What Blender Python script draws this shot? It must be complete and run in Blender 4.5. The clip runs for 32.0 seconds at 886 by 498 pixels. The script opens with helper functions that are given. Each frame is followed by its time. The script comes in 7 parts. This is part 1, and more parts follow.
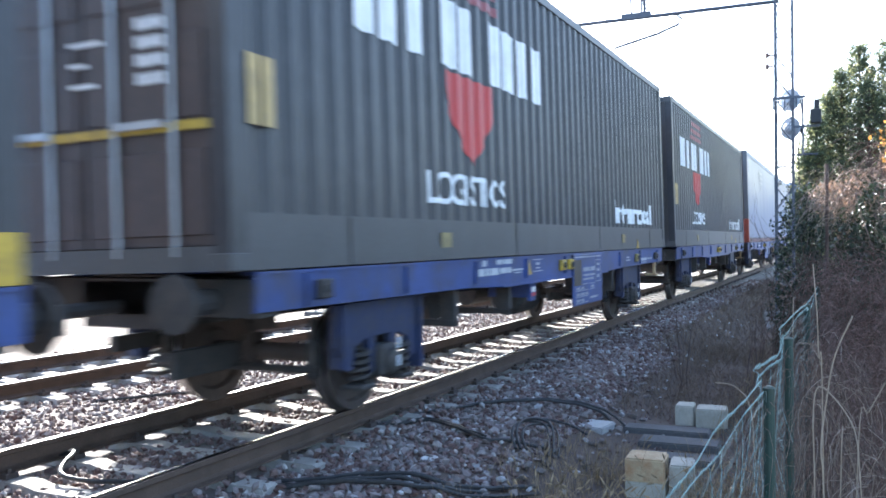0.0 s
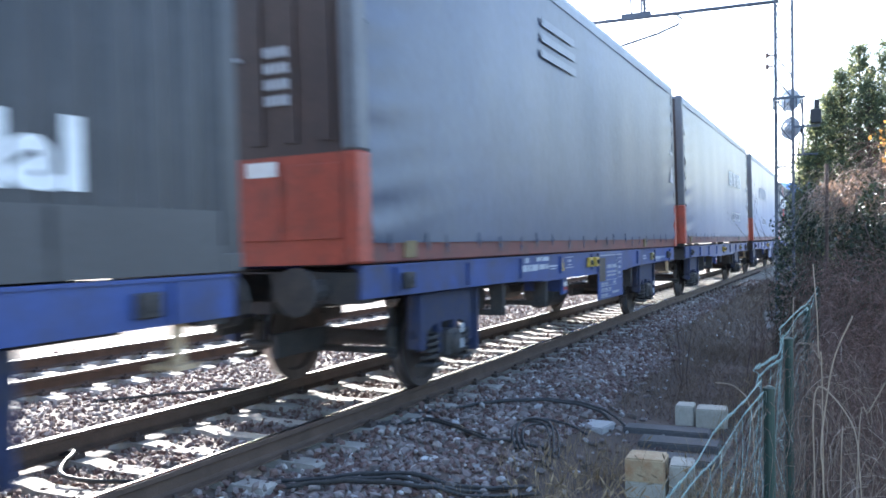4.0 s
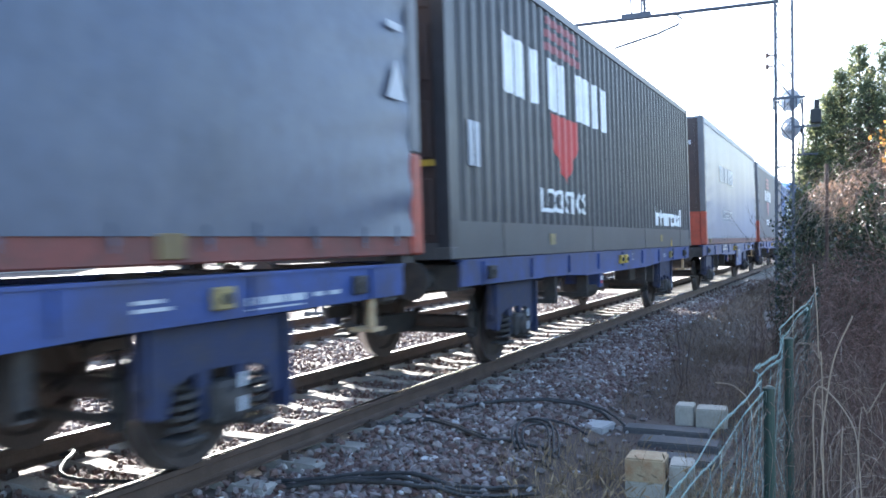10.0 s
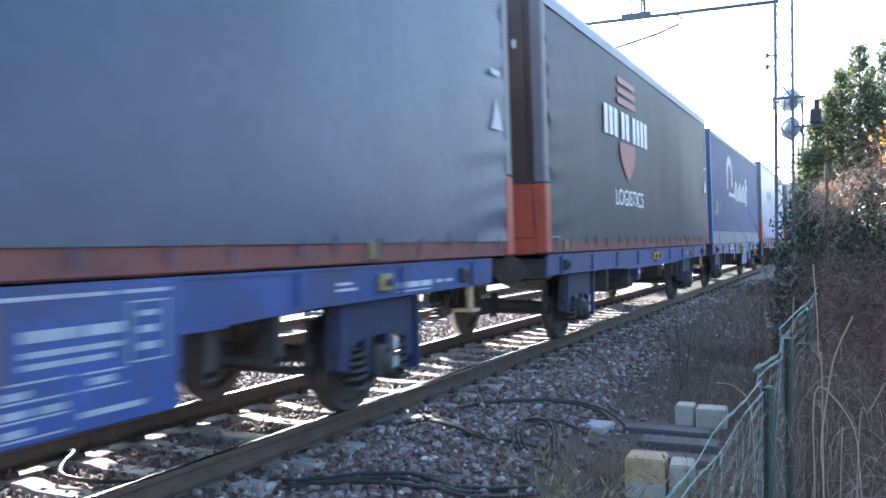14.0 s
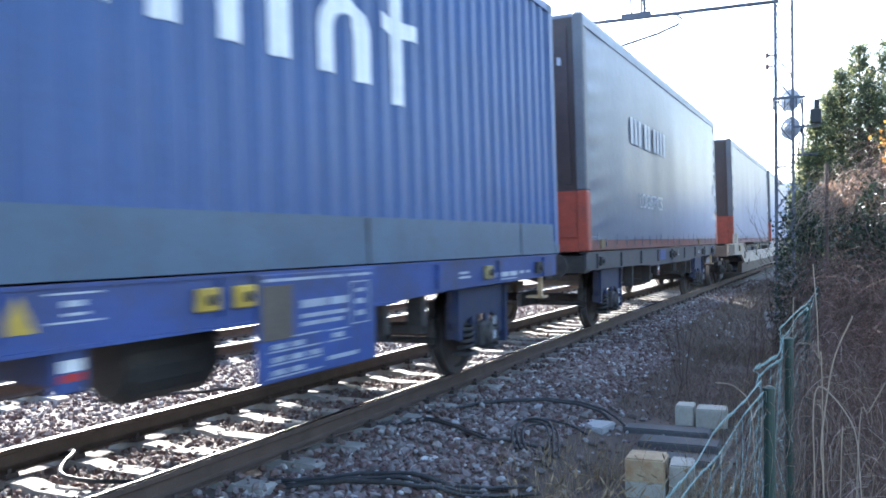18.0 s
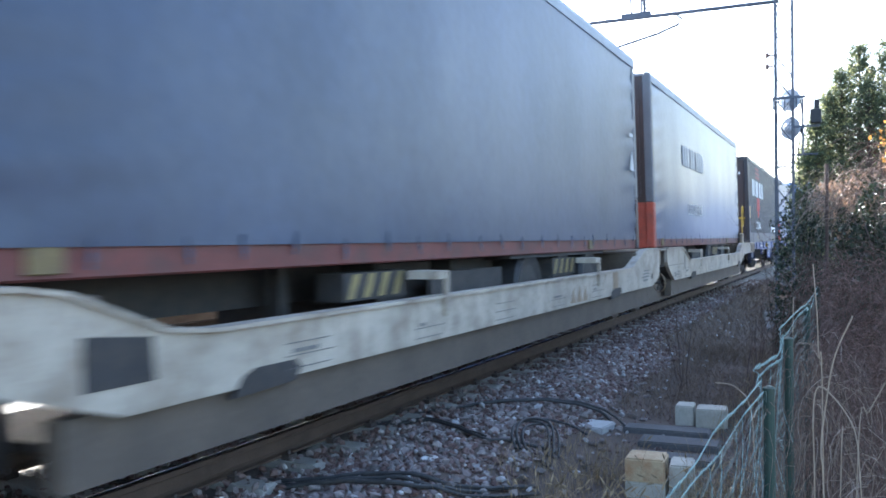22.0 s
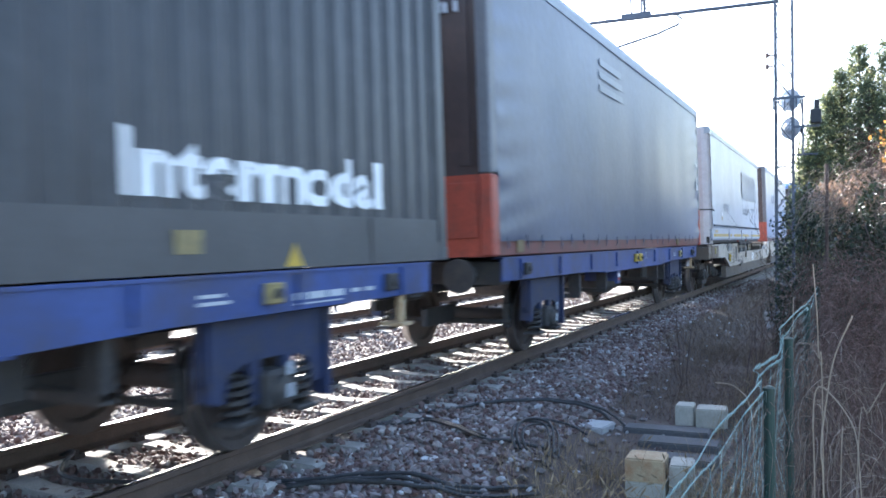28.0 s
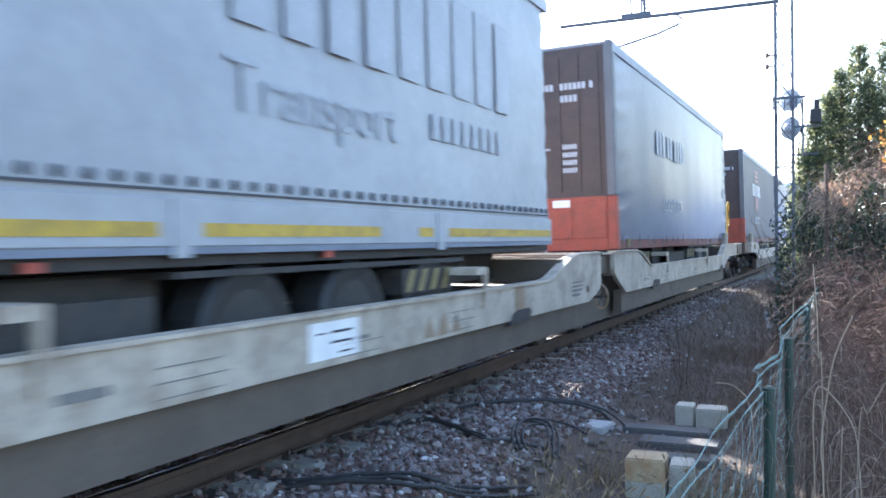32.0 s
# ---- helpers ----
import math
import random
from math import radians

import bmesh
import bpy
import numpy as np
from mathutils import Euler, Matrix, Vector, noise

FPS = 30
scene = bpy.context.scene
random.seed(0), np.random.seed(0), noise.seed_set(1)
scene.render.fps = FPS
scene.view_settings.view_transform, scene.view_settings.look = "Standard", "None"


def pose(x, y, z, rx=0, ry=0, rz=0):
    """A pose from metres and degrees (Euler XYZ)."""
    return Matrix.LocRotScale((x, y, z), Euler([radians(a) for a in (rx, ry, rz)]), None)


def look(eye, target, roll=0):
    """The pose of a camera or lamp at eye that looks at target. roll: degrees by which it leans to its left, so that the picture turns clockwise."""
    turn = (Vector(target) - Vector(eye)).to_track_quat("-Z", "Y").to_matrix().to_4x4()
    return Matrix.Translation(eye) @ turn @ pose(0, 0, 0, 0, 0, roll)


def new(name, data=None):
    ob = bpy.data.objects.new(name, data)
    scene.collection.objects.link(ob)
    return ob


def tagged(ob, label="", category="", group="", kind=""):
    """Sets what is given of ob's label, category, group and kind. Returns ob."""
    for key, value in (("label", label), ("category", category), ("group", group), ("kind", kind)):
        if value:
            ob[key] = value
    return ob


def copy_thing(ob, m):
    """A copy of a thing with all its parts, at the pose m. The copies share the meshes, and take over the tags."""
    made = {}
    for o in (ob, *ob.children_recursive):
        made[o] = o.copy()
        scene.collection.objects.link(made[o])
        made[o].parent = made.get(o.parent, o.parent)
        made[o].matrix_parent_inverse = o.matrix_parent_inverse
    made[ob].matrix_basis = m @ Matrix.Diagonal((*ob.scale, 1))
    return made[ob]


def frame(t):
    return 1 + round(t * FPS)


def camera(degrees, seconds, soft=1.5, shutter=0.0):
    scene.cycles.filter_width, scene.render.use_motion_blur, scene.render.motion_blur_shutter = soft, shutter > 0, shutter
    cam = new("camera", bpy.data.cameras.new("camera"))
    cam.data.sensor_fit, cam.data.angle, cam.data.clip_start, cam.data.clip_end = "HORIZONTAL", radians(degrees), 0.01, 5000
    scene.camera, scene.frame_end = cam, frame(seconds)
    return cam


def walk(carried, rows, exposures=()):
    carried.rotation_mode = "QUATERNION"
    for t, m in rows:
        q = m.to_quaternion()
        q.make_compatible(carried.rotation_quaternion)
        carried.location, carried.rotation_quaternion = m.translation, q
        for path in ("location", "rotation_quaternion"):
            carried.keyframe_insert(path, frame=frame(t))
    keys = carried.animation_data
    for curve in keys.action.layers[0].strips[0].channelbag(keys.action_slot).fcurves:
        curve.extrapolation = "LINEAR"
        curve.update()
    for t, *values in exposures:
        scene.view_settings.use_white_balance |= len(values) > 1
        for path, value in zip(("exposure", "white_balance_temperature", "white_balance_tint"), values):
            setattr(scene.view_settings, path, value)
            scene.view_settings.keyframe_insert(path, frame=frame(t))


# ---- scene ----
EXPO = 2.6
H_EYE = 1.4416          # eye above the rail heads
YAW, PITCH = 25.354, -0.540
cam = camera(54.574, 32.0, soft=1.7, shutter=0.5)
EYE = Vector((0, 0, H_EYE))
AIM = EYE + Vector((-math.sin(radians(YAW)) * math.cos(radians(PITCH)), math.cos(radians(YAW)) * math.cos(radians(PITCH)), math.sin(radians(PITCH))))
walk(cam, [(0.0, look(EYE, AIM, -0.603)), (32.0, look(EYE, AIM, -0.603))], [(0.0, EXPO, 5900, 8), (32.0, EXPO, 5900, 8)])

# ---- world and sun
SUN_SIDE, SUN_UP = 40.2, 28.5   # degrees left of the line, degrees above the horizon
world = bpy.data.worlds.new("sky")
scene.world = world
world.use_nodes = True
wn = world.node_tree.nodes
sky = wn.new("ShaderNodeTexSky")
sky.sky_type, sky.sun_disc = "NISHITA", False
sky.sun_elevation, sky.sun_rotation = radians(SUN_UP), radians(-SUN_SIDE)
sky.air_density, sky.dust_density, sky.ozone_density = 1.0, 2.0, 1.0
wn["Background"].inputs["Strength"].default_value = 0.12
world.node_tree.links.new(sky.outputs[0], wn["Background"].inputs["Color"])
sun_data = bpy.data.lights.new("sun", "SUN")
sun_data.energy, sun_data.angle, sun_data.color = 4.5, radians(0.53), (1.0, 0.93, 0.83)
sun = new("sun", sun_data)
SUN_DIR = Vector((-math.sin(radians(SUN_SIDE)) * math.cos(radians(SUN_UP)), math.cos(radians(SUN_SIDE)) * math.cos(radians(SUN_UP)), math.sin(radians(SUN_UP))))
sun.matrix_world = look(SUN_DIR * 60, (0, 0, 0))


# ---- materials
def material(name, base, rough=0.6, metal=0.0, vary=0.25, scale=3.0, fine=40.0, bump=0.1, dirt=None, dirt_amount=0.4, rand=0.0, island=0.0, spec=0.5, coord="Object", stretch=(1, 1, 1), palette=None):
    """Base colour with large blotches, fine grain, optional dirt colour and relief."""
    m = bpy.data.materials.new(name)
    m.use_nodes = True
    nt = m.node_tree
    n, link = nt.nodes, nt.links.new
    b = n["Principled BSDF"]
    tc = n.new("ShaderNodeTexCoord")
    mp = n.new("ShaderNodeMapping")
    mp.inputs["Scale"].default_value = stretch
    link(tc.outputs[coord], mp.inputs["Vector"])
    big, small = n.new("ShaderNodeTexNoise"), n.new("ShaderNodeTexNoise")
    for node, s, d in ((big, scale, 5.0), (small, fine, 4.0)):
        node.inputs["Scale"].default_value, node.inputs["Detail"].default_value = s, d
        link(mp.outputs[0], node.inputs["Vector"])
    val = n.new("ShaderNodeMath")
    val.operation = "MULTIPLY_ADD"
    link(big.outputs["Fac"], val.inputs[0])
    val.inputs[1].default_value, val.inputs[2].default_value = vary * 2.4, 1 - vary * 1.2
    val2 = n.new("ShaderNodeMath")
    val2.operation = "MULTIPLY_ADD"
    link(small.outputs["Fac"], val2.inputs[0])
    val2.inputs[1].default_value, val2.inputs[2].default_value = vary * 1.6, 1 - vary * 0.8
    mul = n.new("ShaderNodeMath")
    mul.operation = "MULTIPLY"
    link(val.outputs[0], mul.inputs[0])
    link(val2.outputs[0], mul.inputs[1])
    out = mul.outputs[0]
    if rand or island:
        src = n.new("ShaderNodeObjectInfo").outputs["Random"] if rand else n.new("ShaderNodeNewGeometry").outputs["Random Per Island"]
        r = n.new("ShaderNodeMath")
        r.operation = "MULTIPLY_ADD"
        link(src, r.inputs[0])
        r.inputs[1].default_value, r.inputs[2].default_value = 2 * (rand or island), 1 - (rand or island)
        m2 = n.new("ShaderNodeMath")
        m2.operation = "MULTIPLY"
        link(out, m2.inputs[0])
        link(r.outputs[0], m2.inputs[1])
        out = m2.outputs[0]
    col = n.new("ShaderNodeMix")
    col.data_type, col.blend_type = "RGBA", "MULTIPLY"
    col.inputs["Factor"].default_value = 1.0
    col.inputs["A"].default_value = (*base, 1)
    link(out, col.inputs["B"])
    if palette:
        pr = n.new("ShaderNodeValToRGB")
        while len(pr.color_ramp.elements) < len(palette):
            pr.color_ramp.elements.new(0.5)
        for el, (pos, rgb) in zip(pr.color_ramp.elements, palette):
            el.position, el.color = pos, (*rgb, 1)
        link(n.new("ShaderNodeNewGeometry").outputs["Random Per Island"], pr.inputs["Fac"])
        link(pr.outputs["Color"], col.inputs["A"])
    final = col.outputs["Result"]
    if dirt:
        dn = n.new("ShaderNodeTexNoise")
        dn.inputs["Scale"].default_value, dn.inputs["Detail"].default_value, dn.inputs["Roughness"].default_value = scale * 2.3, 8.0, 0.7
        link(mp.outputs[0], dn.inputs["Vector"])
        ramp = n.new("ShaderNodeMapRange")
        ramp.inputs["From Min"].default_value, ramp.inputs["From Max"].default_value = 0.45, 0.7
        ramp.inputs["To Max"].default_value = dirt_amount
        link(dn.outputs["Fac"], ramp.inputs["Value"])
        mx = n.new("ShaderNodeMix")
        mx.data_type = "RGBA"
        link(ramp.outputs["Result"], mx.inputs["Factor"])
        link(final, mx.inputs["A"])
        mx.inputs["B"].default_value = (*dirt, 1)
        final = mx.outputs["Result"]
    link(final, b.inputs["Base Color"])
    b.inputs["Roughness"].default_value, b.inputs["Metallic"].default_value = rough, metal
    b.inputs["Specular IOR Level"].default_value = spec
    if bump:
        bp = n.new("ShaderNodeBump")
        bp.inputs["Strength"].default_value, bp.inputs["Distance"].default_value = bump, 0.01
        link(small.outputs["Fac"], bp.inputs["Height"])
        link(bp.outputs[0], b.inputs["Normal"])
    return m


def leafy(name, base, island=0.5, through_light=0.35, rough=0.5, spec=0.35):
    m = material(name, base, rough, vary=0.15, scale=2.0, fine=30.0, bump=0.0, island=island, spec=spec)
    n, link = m.node_tree.nodes, m.node_tree.links.new
    b = n["Principled BSDF"]
    tr = n.new("ShaderNodeBsdfTranslucent")
    mix = n.new("ShaderNodeMixShader")
    mix.inputs[0].default_value = through_light
    link(b.inputs["Base Color"].links[0].from_socket, tr.inputs["Color"])
    link(b.outputs[0], mix.inputs[1])
    link(tr.outputs[0], mix.inputs[2])
    link(mix.outputs[0], n["Material Output"].inputs["Surface"])
    return m


M = {}
M["ground"] = material("earth and gravel", (0.098, 0.07, 0.056), 0.95, vary=0.45, scale=0.9, fine=28, bump=0.9, dirt=(0.045, 0.036, 0.032), coord="Object")
M["bed"] = material("ballast bed", (0.17, 0.145, 0.13), 0.95, vary=0.5, scale=1.5, fine=24, bump=1.0, dirt=(0.07, 0.055, 0.05))
M["stone"] = material("ballast stone", (0.27, 0.235, 0.22), 0.85, vary=0.3, scale=0.9, fine=30, bump=0.3, dirt=(0.13, 0.08, 0.065), dirt_amount=0.35, palette=[(0.0, (0.09, 0.05, 0.042)), (0.35, (0.155, 0.1, 0.088)), (0.65, (0.19, 0.155, 0.15)), (0.9, (0.235, 0.2, 0.19)), (0.98, (0.45, 0.42, 0.40))])
M["stone_pale"] = material("pale limestone", (0.40, 0.39, 0.39), 0.8, vary=0.25, scale=3, fine=40, bump=0.3, island=0.3)
M["loose_stone"] = material("loose crushed stone", (0.20, 0.175, 0.165), 0.85, vary=0.3, scale=6, fine=40, bump=0.4, dirt=(0.13, 0.08, 0.065), dirt_amount=0.5, rand=0.5)
M["sleeper"] = material("old concrete", (0.33, 0.31, 0.285), 0.85, vary=0.3, scale=4, fine=60, bump=0.4, dirt=(0.18, 0.14, 0.11), rand=0.15)
M["rail_side"] = material("rusted rail steel", (0.085, 0.055, 0.04), 0.8, vary=0.4, scale=5, fine=80, bump=0.3)
M["rail_top"] = material("polished rail head", (0.55, 0.55, 0.56), 0.22, 1.0, vary=0.1, scale=6, fine=90, bump=0.03, stretch=(1, 0.1, 1))
M["clip"] = material("rail clip", (0.06, 0.045, 0.04), 0.7, vary=0.3)
M["blue"] = material("blue wagon paint", (0.033, 0.062, 0.205), 0.5, vary=0.4, scale=1.3, fine=24, bump=0.05, dirt=(0.05, 0.047, 0.055), dirt_amount=0.75)
M["black_steel"] = material("grimy dark steel", (0.035, 0.033, 0.034), 0.7, vary=0.4, scale=4, fine=40, bump=0.3, dirt=(0.09, 0.07, 0.055), dirt_amount=0.5)
M["blue_bogie"] = material("grimy blue bogie paint", (0.019, 0.029, 0.08), 0.6, vary=0.4, scale=4, fine=40, bump=0.3, dirt=(0.05, 0.045, 0.045), dirt_amount=0.8)
M["tread"] = material("worn wheel tread", (0.45, 0.43, 0.42), 0.3, 1.0, vary=0.15)
M["dark_wagon"] = material("sooty dark wagon paint", (0.045, 0.047, 0.06), 0.55, vary=0.35, scale=2, fine=30, bump=0.1, dirt=(0.08, 0.065, 0.055), dirt_amount=0.6)
M["dark_bogie"] = material("brake-dust dark bogie", (0.036, 0.03, 0.027), 0.7, vary=0.4, scale=4, fine=40, bump=0.3, dirt=(0.09, 0.07, 0.055), dirt_amount=0.6)
M["wheel"] = material("dusty wheel steel", (0.07, 0.055, 0.05), 0.75, vary=0.4, scale=5, fine=60, bump=0.2)
M["black_box"] = material("near-black container paint", (0.028, 0.029, 0.036), 0.42, vary=0.25, scale=1.2, fine=18, bump=0.08, dirt=(0.07, 0.07, 0.08), dirt_amount=0.4)
M["box_rail"] = material("weathered grey frame paint", (0.062, 0.062, 0.066), 0.5, vary=0.25, scale=2, fine=25, bump=0.1, dirt=(0.05, 0.045, 0.045))
M["curtain"] = material("dark blue-grey tarpaulin", (0.036, 0.053, 0.10), 0.38, vary=0.4, scale=0.6, fine=7, bump=0.3, dirt=(0.07, 0.085, 0.12), dirt_amount=0.5)
M["curtain_pale"] = material("faded blue-grey tarpaulin", (0.06, 0.08, 0.13), 0.35, vary=0.4, scale=0.6, fine=7, bump=0.3, dirt=(0.11, 0.13, 0.17), dirt_amount=0.5)
M["curtain_black"] = material("black tarpaulin", (0.02, 0.024, 0.04), 0.52, vary=0.3, scale=0.8, fine=9, bump=0.12, dirt=(0.05, 0.055, 0.07), dirt_amount=0.4)
M["post_grey"] = material("dull grey post paint", (0.12, 0.125, 0.14), 0.5, vary=0.25, scale=2, fine=20)
M["roof_trim"] = material("grey roof edging", (0.22, 0.25, 0.30), 0.45, vary=0.25, scale=2, fine=20)
M["orange"] = material("faded orange-red frame paint", (0.33, 0.06, 0.035), 0.5, vary=0.3, scale=2, fine=25, bump=0.1, dirt=(0.10, 0.045, 0.035), dirt_amount=0.6)
M["dull_red"] = material("dull brick-red frame paint", (0.15, 0.04, 0.034), 0.55, vary=0.35, scale=2, fine=25, bump=0.1, dirt=(0.06, 0.04, 0.038), dirt_amount=0.8)
M["dark_end"] = material("dark brown end wall", (0.05, 0.035, 0.035), 0.5, vary=0.3, scale=1.5, fine=20, bump=0.1, dirt=(0.1, 0.06, 0.05))
M["coast_blue"] = material("deep blue container paint", (0.03, 0.075, 0.21), 0.42, vary=0.25, scale=1.2, fine=18, bump=0.08, dirt=(0.05, 0.08, 0.18))
M["coast_rail"] = material("grey-blue frame paint", (0.065, 0.105, 0.16), 0.5, vary=0.25, scale=2, fine=25, bump=0.1, dirt=(0.06, 0.07, 0.08))
M["silver"] = material("silver-grey tarpaulin", (0.33, 0.345, 0.37), 0.4, vary=0.2, scale=0.8, fine=9, bump=0.1, dirt=(0.22, 0.24, 0.28), dirt_amount=0.5)
M["silver_end"] = material("pinkish white end wall", (0.50, 0.44, 0.43), 0.45, vary=0.2, scale=1.2, fine=20, dirt=(0.3, 0.22, 0.2))
M["cream"] = material("dirty white wagon paint", (0.45, 0.395, 0.325), 0.55, vary=0.3, scale=1.2, fine=20, bump=0.08, dirt=(0.20, 0.15, 0.11), dirt_amount=0.85)
M["brown_dust"] = material("brake-dust brown steel", (0.115, 0.09, 0.07), 0.75, vary=0.35, scale=2, fine=30, bump=0.2, dirt=(0.06, 0.05, 0.045))
M["white"] = material("white lettering", (0.78, 0.78, 0.78), 0.5, vary=0.12, scale=2, fine=30, bump=0.0, dirt=(0.45, 0.45, 0.47), dirt_amount=0.4)
M["worn_white"] = material("worn white stencil paint", (0.30, 0.32, 0.38), 0.55, vary=0.35, scale=5, fine=40, bump=0.0)
M["faded_white"] = material("faded grey lettering", (0.42, 0.44, 0.48), 0.5, vary=0.2, scale=2, fine=30, bump=0.0)
M["red"] = material("red emblem", (0.45, 0.035, 0.035), 0.45, vary=0.15, scale=2, fine=30, bump=0.0)
M["faded_red"] = material("faded red emblem", (0.25, 0.07, 0.08), 0.45, vary=0.2, scale=2, fine=30, bump=0.0)
M["yellow"] = material("yellow marking paint", (0.50, 0.33, 0.04), 0.55, vary=0.25, scale=3, fine=30, bump=0.0, dirt=(0.16, 0.11, 0.05), dirt_amount=0.7)
M["dull_yellow"] = material("dirty yellow plate", (0.17, 0.12, 0.05), 0.6, vary=0.3, scale=4, fine=40, bump=0.0, dirt=(0.08, 0.06, 0.045), dirt_amount=0.7)
M["warm_dust"] = material("warm brake-dust paint", (0.135, 0.098, 0.072), 0.75, vary=0.35, scale=2, fine=30, bump=0.2, dirt=(0.3, 0.26, 0.21), dirt_amount=0.5)
M["pale_yellow"] = material("faded yellow marking", (0.45, 0.32, 0.13), 0.55, vary=0.3, scale=4, fine=40, bump=0.0, dirt=(0.2, 0.15, 0.09), dirt_amount=0.6)
M["stripe"] = material("worn yellow stripe paint", (0.28, 0.22, 0.09), 0.6, vary=0.3, scale=4, fine=40, bump=0.0, dirt=(0.1, 0.08, 0.06), dirt_amount=0.6)
M["rail_grey"] = material("grey-blue rail paint", (0.16, 0.18, 0.23), 0.5, vary=0.25, scale=2, fine=20, bump=0.0)
M["faint_ink"] = material("faint grey-blue lettering", (0.324, 0.344, 0.383), 0.45, vary=0.25, scale=2, fine=20, bump=0.0)
M["faint_stencil"] = material("worn grey stencil paint", (0.17, 0.16, 0.15), 0.6, vary=0.3, bump=0.0)
M["tan_mark"] = material("tan marking paint", (0.27, 0.19, 0.12), 0.6, vary=0.3, bump=0.0, dirt=(0.36, 0.31, 0.26))
M["ink"] = material("dark stencil paint", (0.04, 0.045, 0.06), 0.6, vary=0.2, bump=0.0)
M["galv"] = material("galvanised steel", (0.33, 0.35, 0.38), 0.45, 0.7, vary=0.25, scale=4, fine=40, bump=0.1)
M["mast"] = material("grey-blue painted lattice steel", (0.095, 0.105, 0.13), 0.55, 0.2, vary=0.3, scale=4, fine=40, bump=0.1)
M["insulator"] = material("brown glazed porcelain", (0.09, 0.05, 0.04), 0.2, vary=0.2)
M["signal_black"] = material("matt black signal paint", (0.02, 0.02, 0.022), 0.6, vary=0.2)
M["fence"] = material("green plastic-coated wire", (0.06, 0.105, 0.095), 0.4, vary=0.3, scale=6, fine=60, bump=0.05)
M["fence_worn"] = material("worn pale green wire", (0.24, 0.33, 0.31), 0.3, vary=0.35, scale=8, fine=60, bump=0.05)
M["post"] = material("dark green post paint", (0.018, 0.045, 0.035), 0.6, vary=0.3, scale=6, fine=50, bump=0.1, dirt=(0.06, 0.05, 0.04))
M["cable"] = material("black rubber cable", (0.02, 0.02, 0.022), 0.55, vary=0.3, scale=6, fine=40, dirt=(0.08, 0.07, 0.06))
M["block"] = material("weathered cream concrete", (0.47, 0.44, 0.37), 0.85, vary=0.2, scale=5, fine=60, bump=0.4, dirt=(0.26, 0.22, 0.17), rand=0.08)
M["block_grey"] = material("pale grey concrete", (0.40, 0.40, 0.40), 0.85, vary=0.25, scale=5, fine=60, bump=0.4, dirt=(0.22, 0.2, 0.18))
M["signal_grey"] = material("pale grey signal enamel", (0.52, 0.55, 0.60), 0.4, vary=0.15, scale=6, fine=40)
M["block_ochre"] = material("ochre-stained concrete", (0.48, 0.36, 0.22), 0.85, vary=0.3, scale=5, fine=60, bump=0.4, dirt=(0.34, 0.14, 0.05), dirt_amount=0.7)
M["slab"] = material("grey trough concrete", (0.12, 0.115, 0.115), 0.9, vary=0.35, scale=4, fine=50, bump=0.5, dirt=(0.08, 0.07, 0.06))
M["dry"] = leafy("dry straw grass", (0.34, 0.25, 0.15), 0.5, 0.3, 0.7)
M["reed"] = leafy("bleached reed stalk", (0.42, 0.33, 0.245), 0.5, 0.2, 0.6)
M["dead_vine"] = leafy("dead brown vine", (0.145, 0.09, 0.073), 0.5, 0.2, 0.8)
M["twig"] = material("grey-brown twig", (0.12, 0.085, 0.07), 0.85, vary=0.3, island=0.4)
M["ivy"] = leafy("dark evergreen leaf", (0.032, 0.046, 0.026), 0.5, 0.15, 0.42, 0.35)
M["glossy"] = leafy("glossy ivy leaf", (0.045, 0.06, 0.03), 0.5, 0.2, 0.16, 0.8)
M["conifer"] = leafy("conifer needle spray", (0.11, 0.135, 0.08), 0.5, 0.45, 0.5, 0.25)
# tip sprays: sunlight is put into this paler yellow-green
M["conifer_tip"] = leafy("sunlit conifer tip", (0.34, 0.34, 0.15), 0.5, 0.6, 0.45, 0.3)
M["dry_leaf"] = leafy("withered brown leaf", (0.36, 0.235, 0.16), 0.5, 0.4, 0.4)
M["weed"] = leafy("brown dead weed", (0.17, 0.12, 0.085), 0.5, 0.2, 0.8)
M["straw"] = leafy("dull straw creeper", (0.18, 0.128, 0.1), 0.6, 0.2, 0.8)
# lighter than the other vines: sun on the hedge top put into the colour
M["pale_vine"] = leafy("pale dry creeper", (0.36, 0.29, 0.24), 0.5, 0.3, 0.75)
M["autumn"] = leafy("orange autumn leaf", (0.36, 0.19, 0.05), 0.5, 0.45, 0.5)
M["bark"] = material("brown bark", (0.09, 0.065, 0.05), 0.9, vary=0.4, scale=5, fine=30, bump=0.6)
M["far_leaf"] = leafy("far woodland leaf", (0.05, 0.07, 0.04), 0.4, 0.3, 0.6)
# the blue is distance haze painted into the base colour
M["hill"] = material("hillside with painted blue haze", (0.10, 0.19, 0.42), 1.0, vary=0.25, scale=0.004, fine=0.03, bump=0.0, spec=0.0)
M["plaster"] = material("pale house plaster", (0.55, 0.50, 0.44), 0.9, vary=0.15, scale=0.8, fine=20)
M["rooftile"] = material("terracotta roof", (0.28, 0.12, 0.08), 0.85, vary=0.3, scale=1.5, fine=12, bump=0.4)
M["glass"] = material("dark window glass", (0.03, 0.035, 0.045), 0.1, vary=0.1, bump=0.0)


# ---- mesh helpers
def mesh_of(name, bm, mat):
    me = bpy.data.meshes.new(name)
    bmesh.ops.recalc_face_normals(bm, faces=bm.faces)
    bm.to_mesh(me)
    bm.free()
    me.materials.append(mat)
    return me


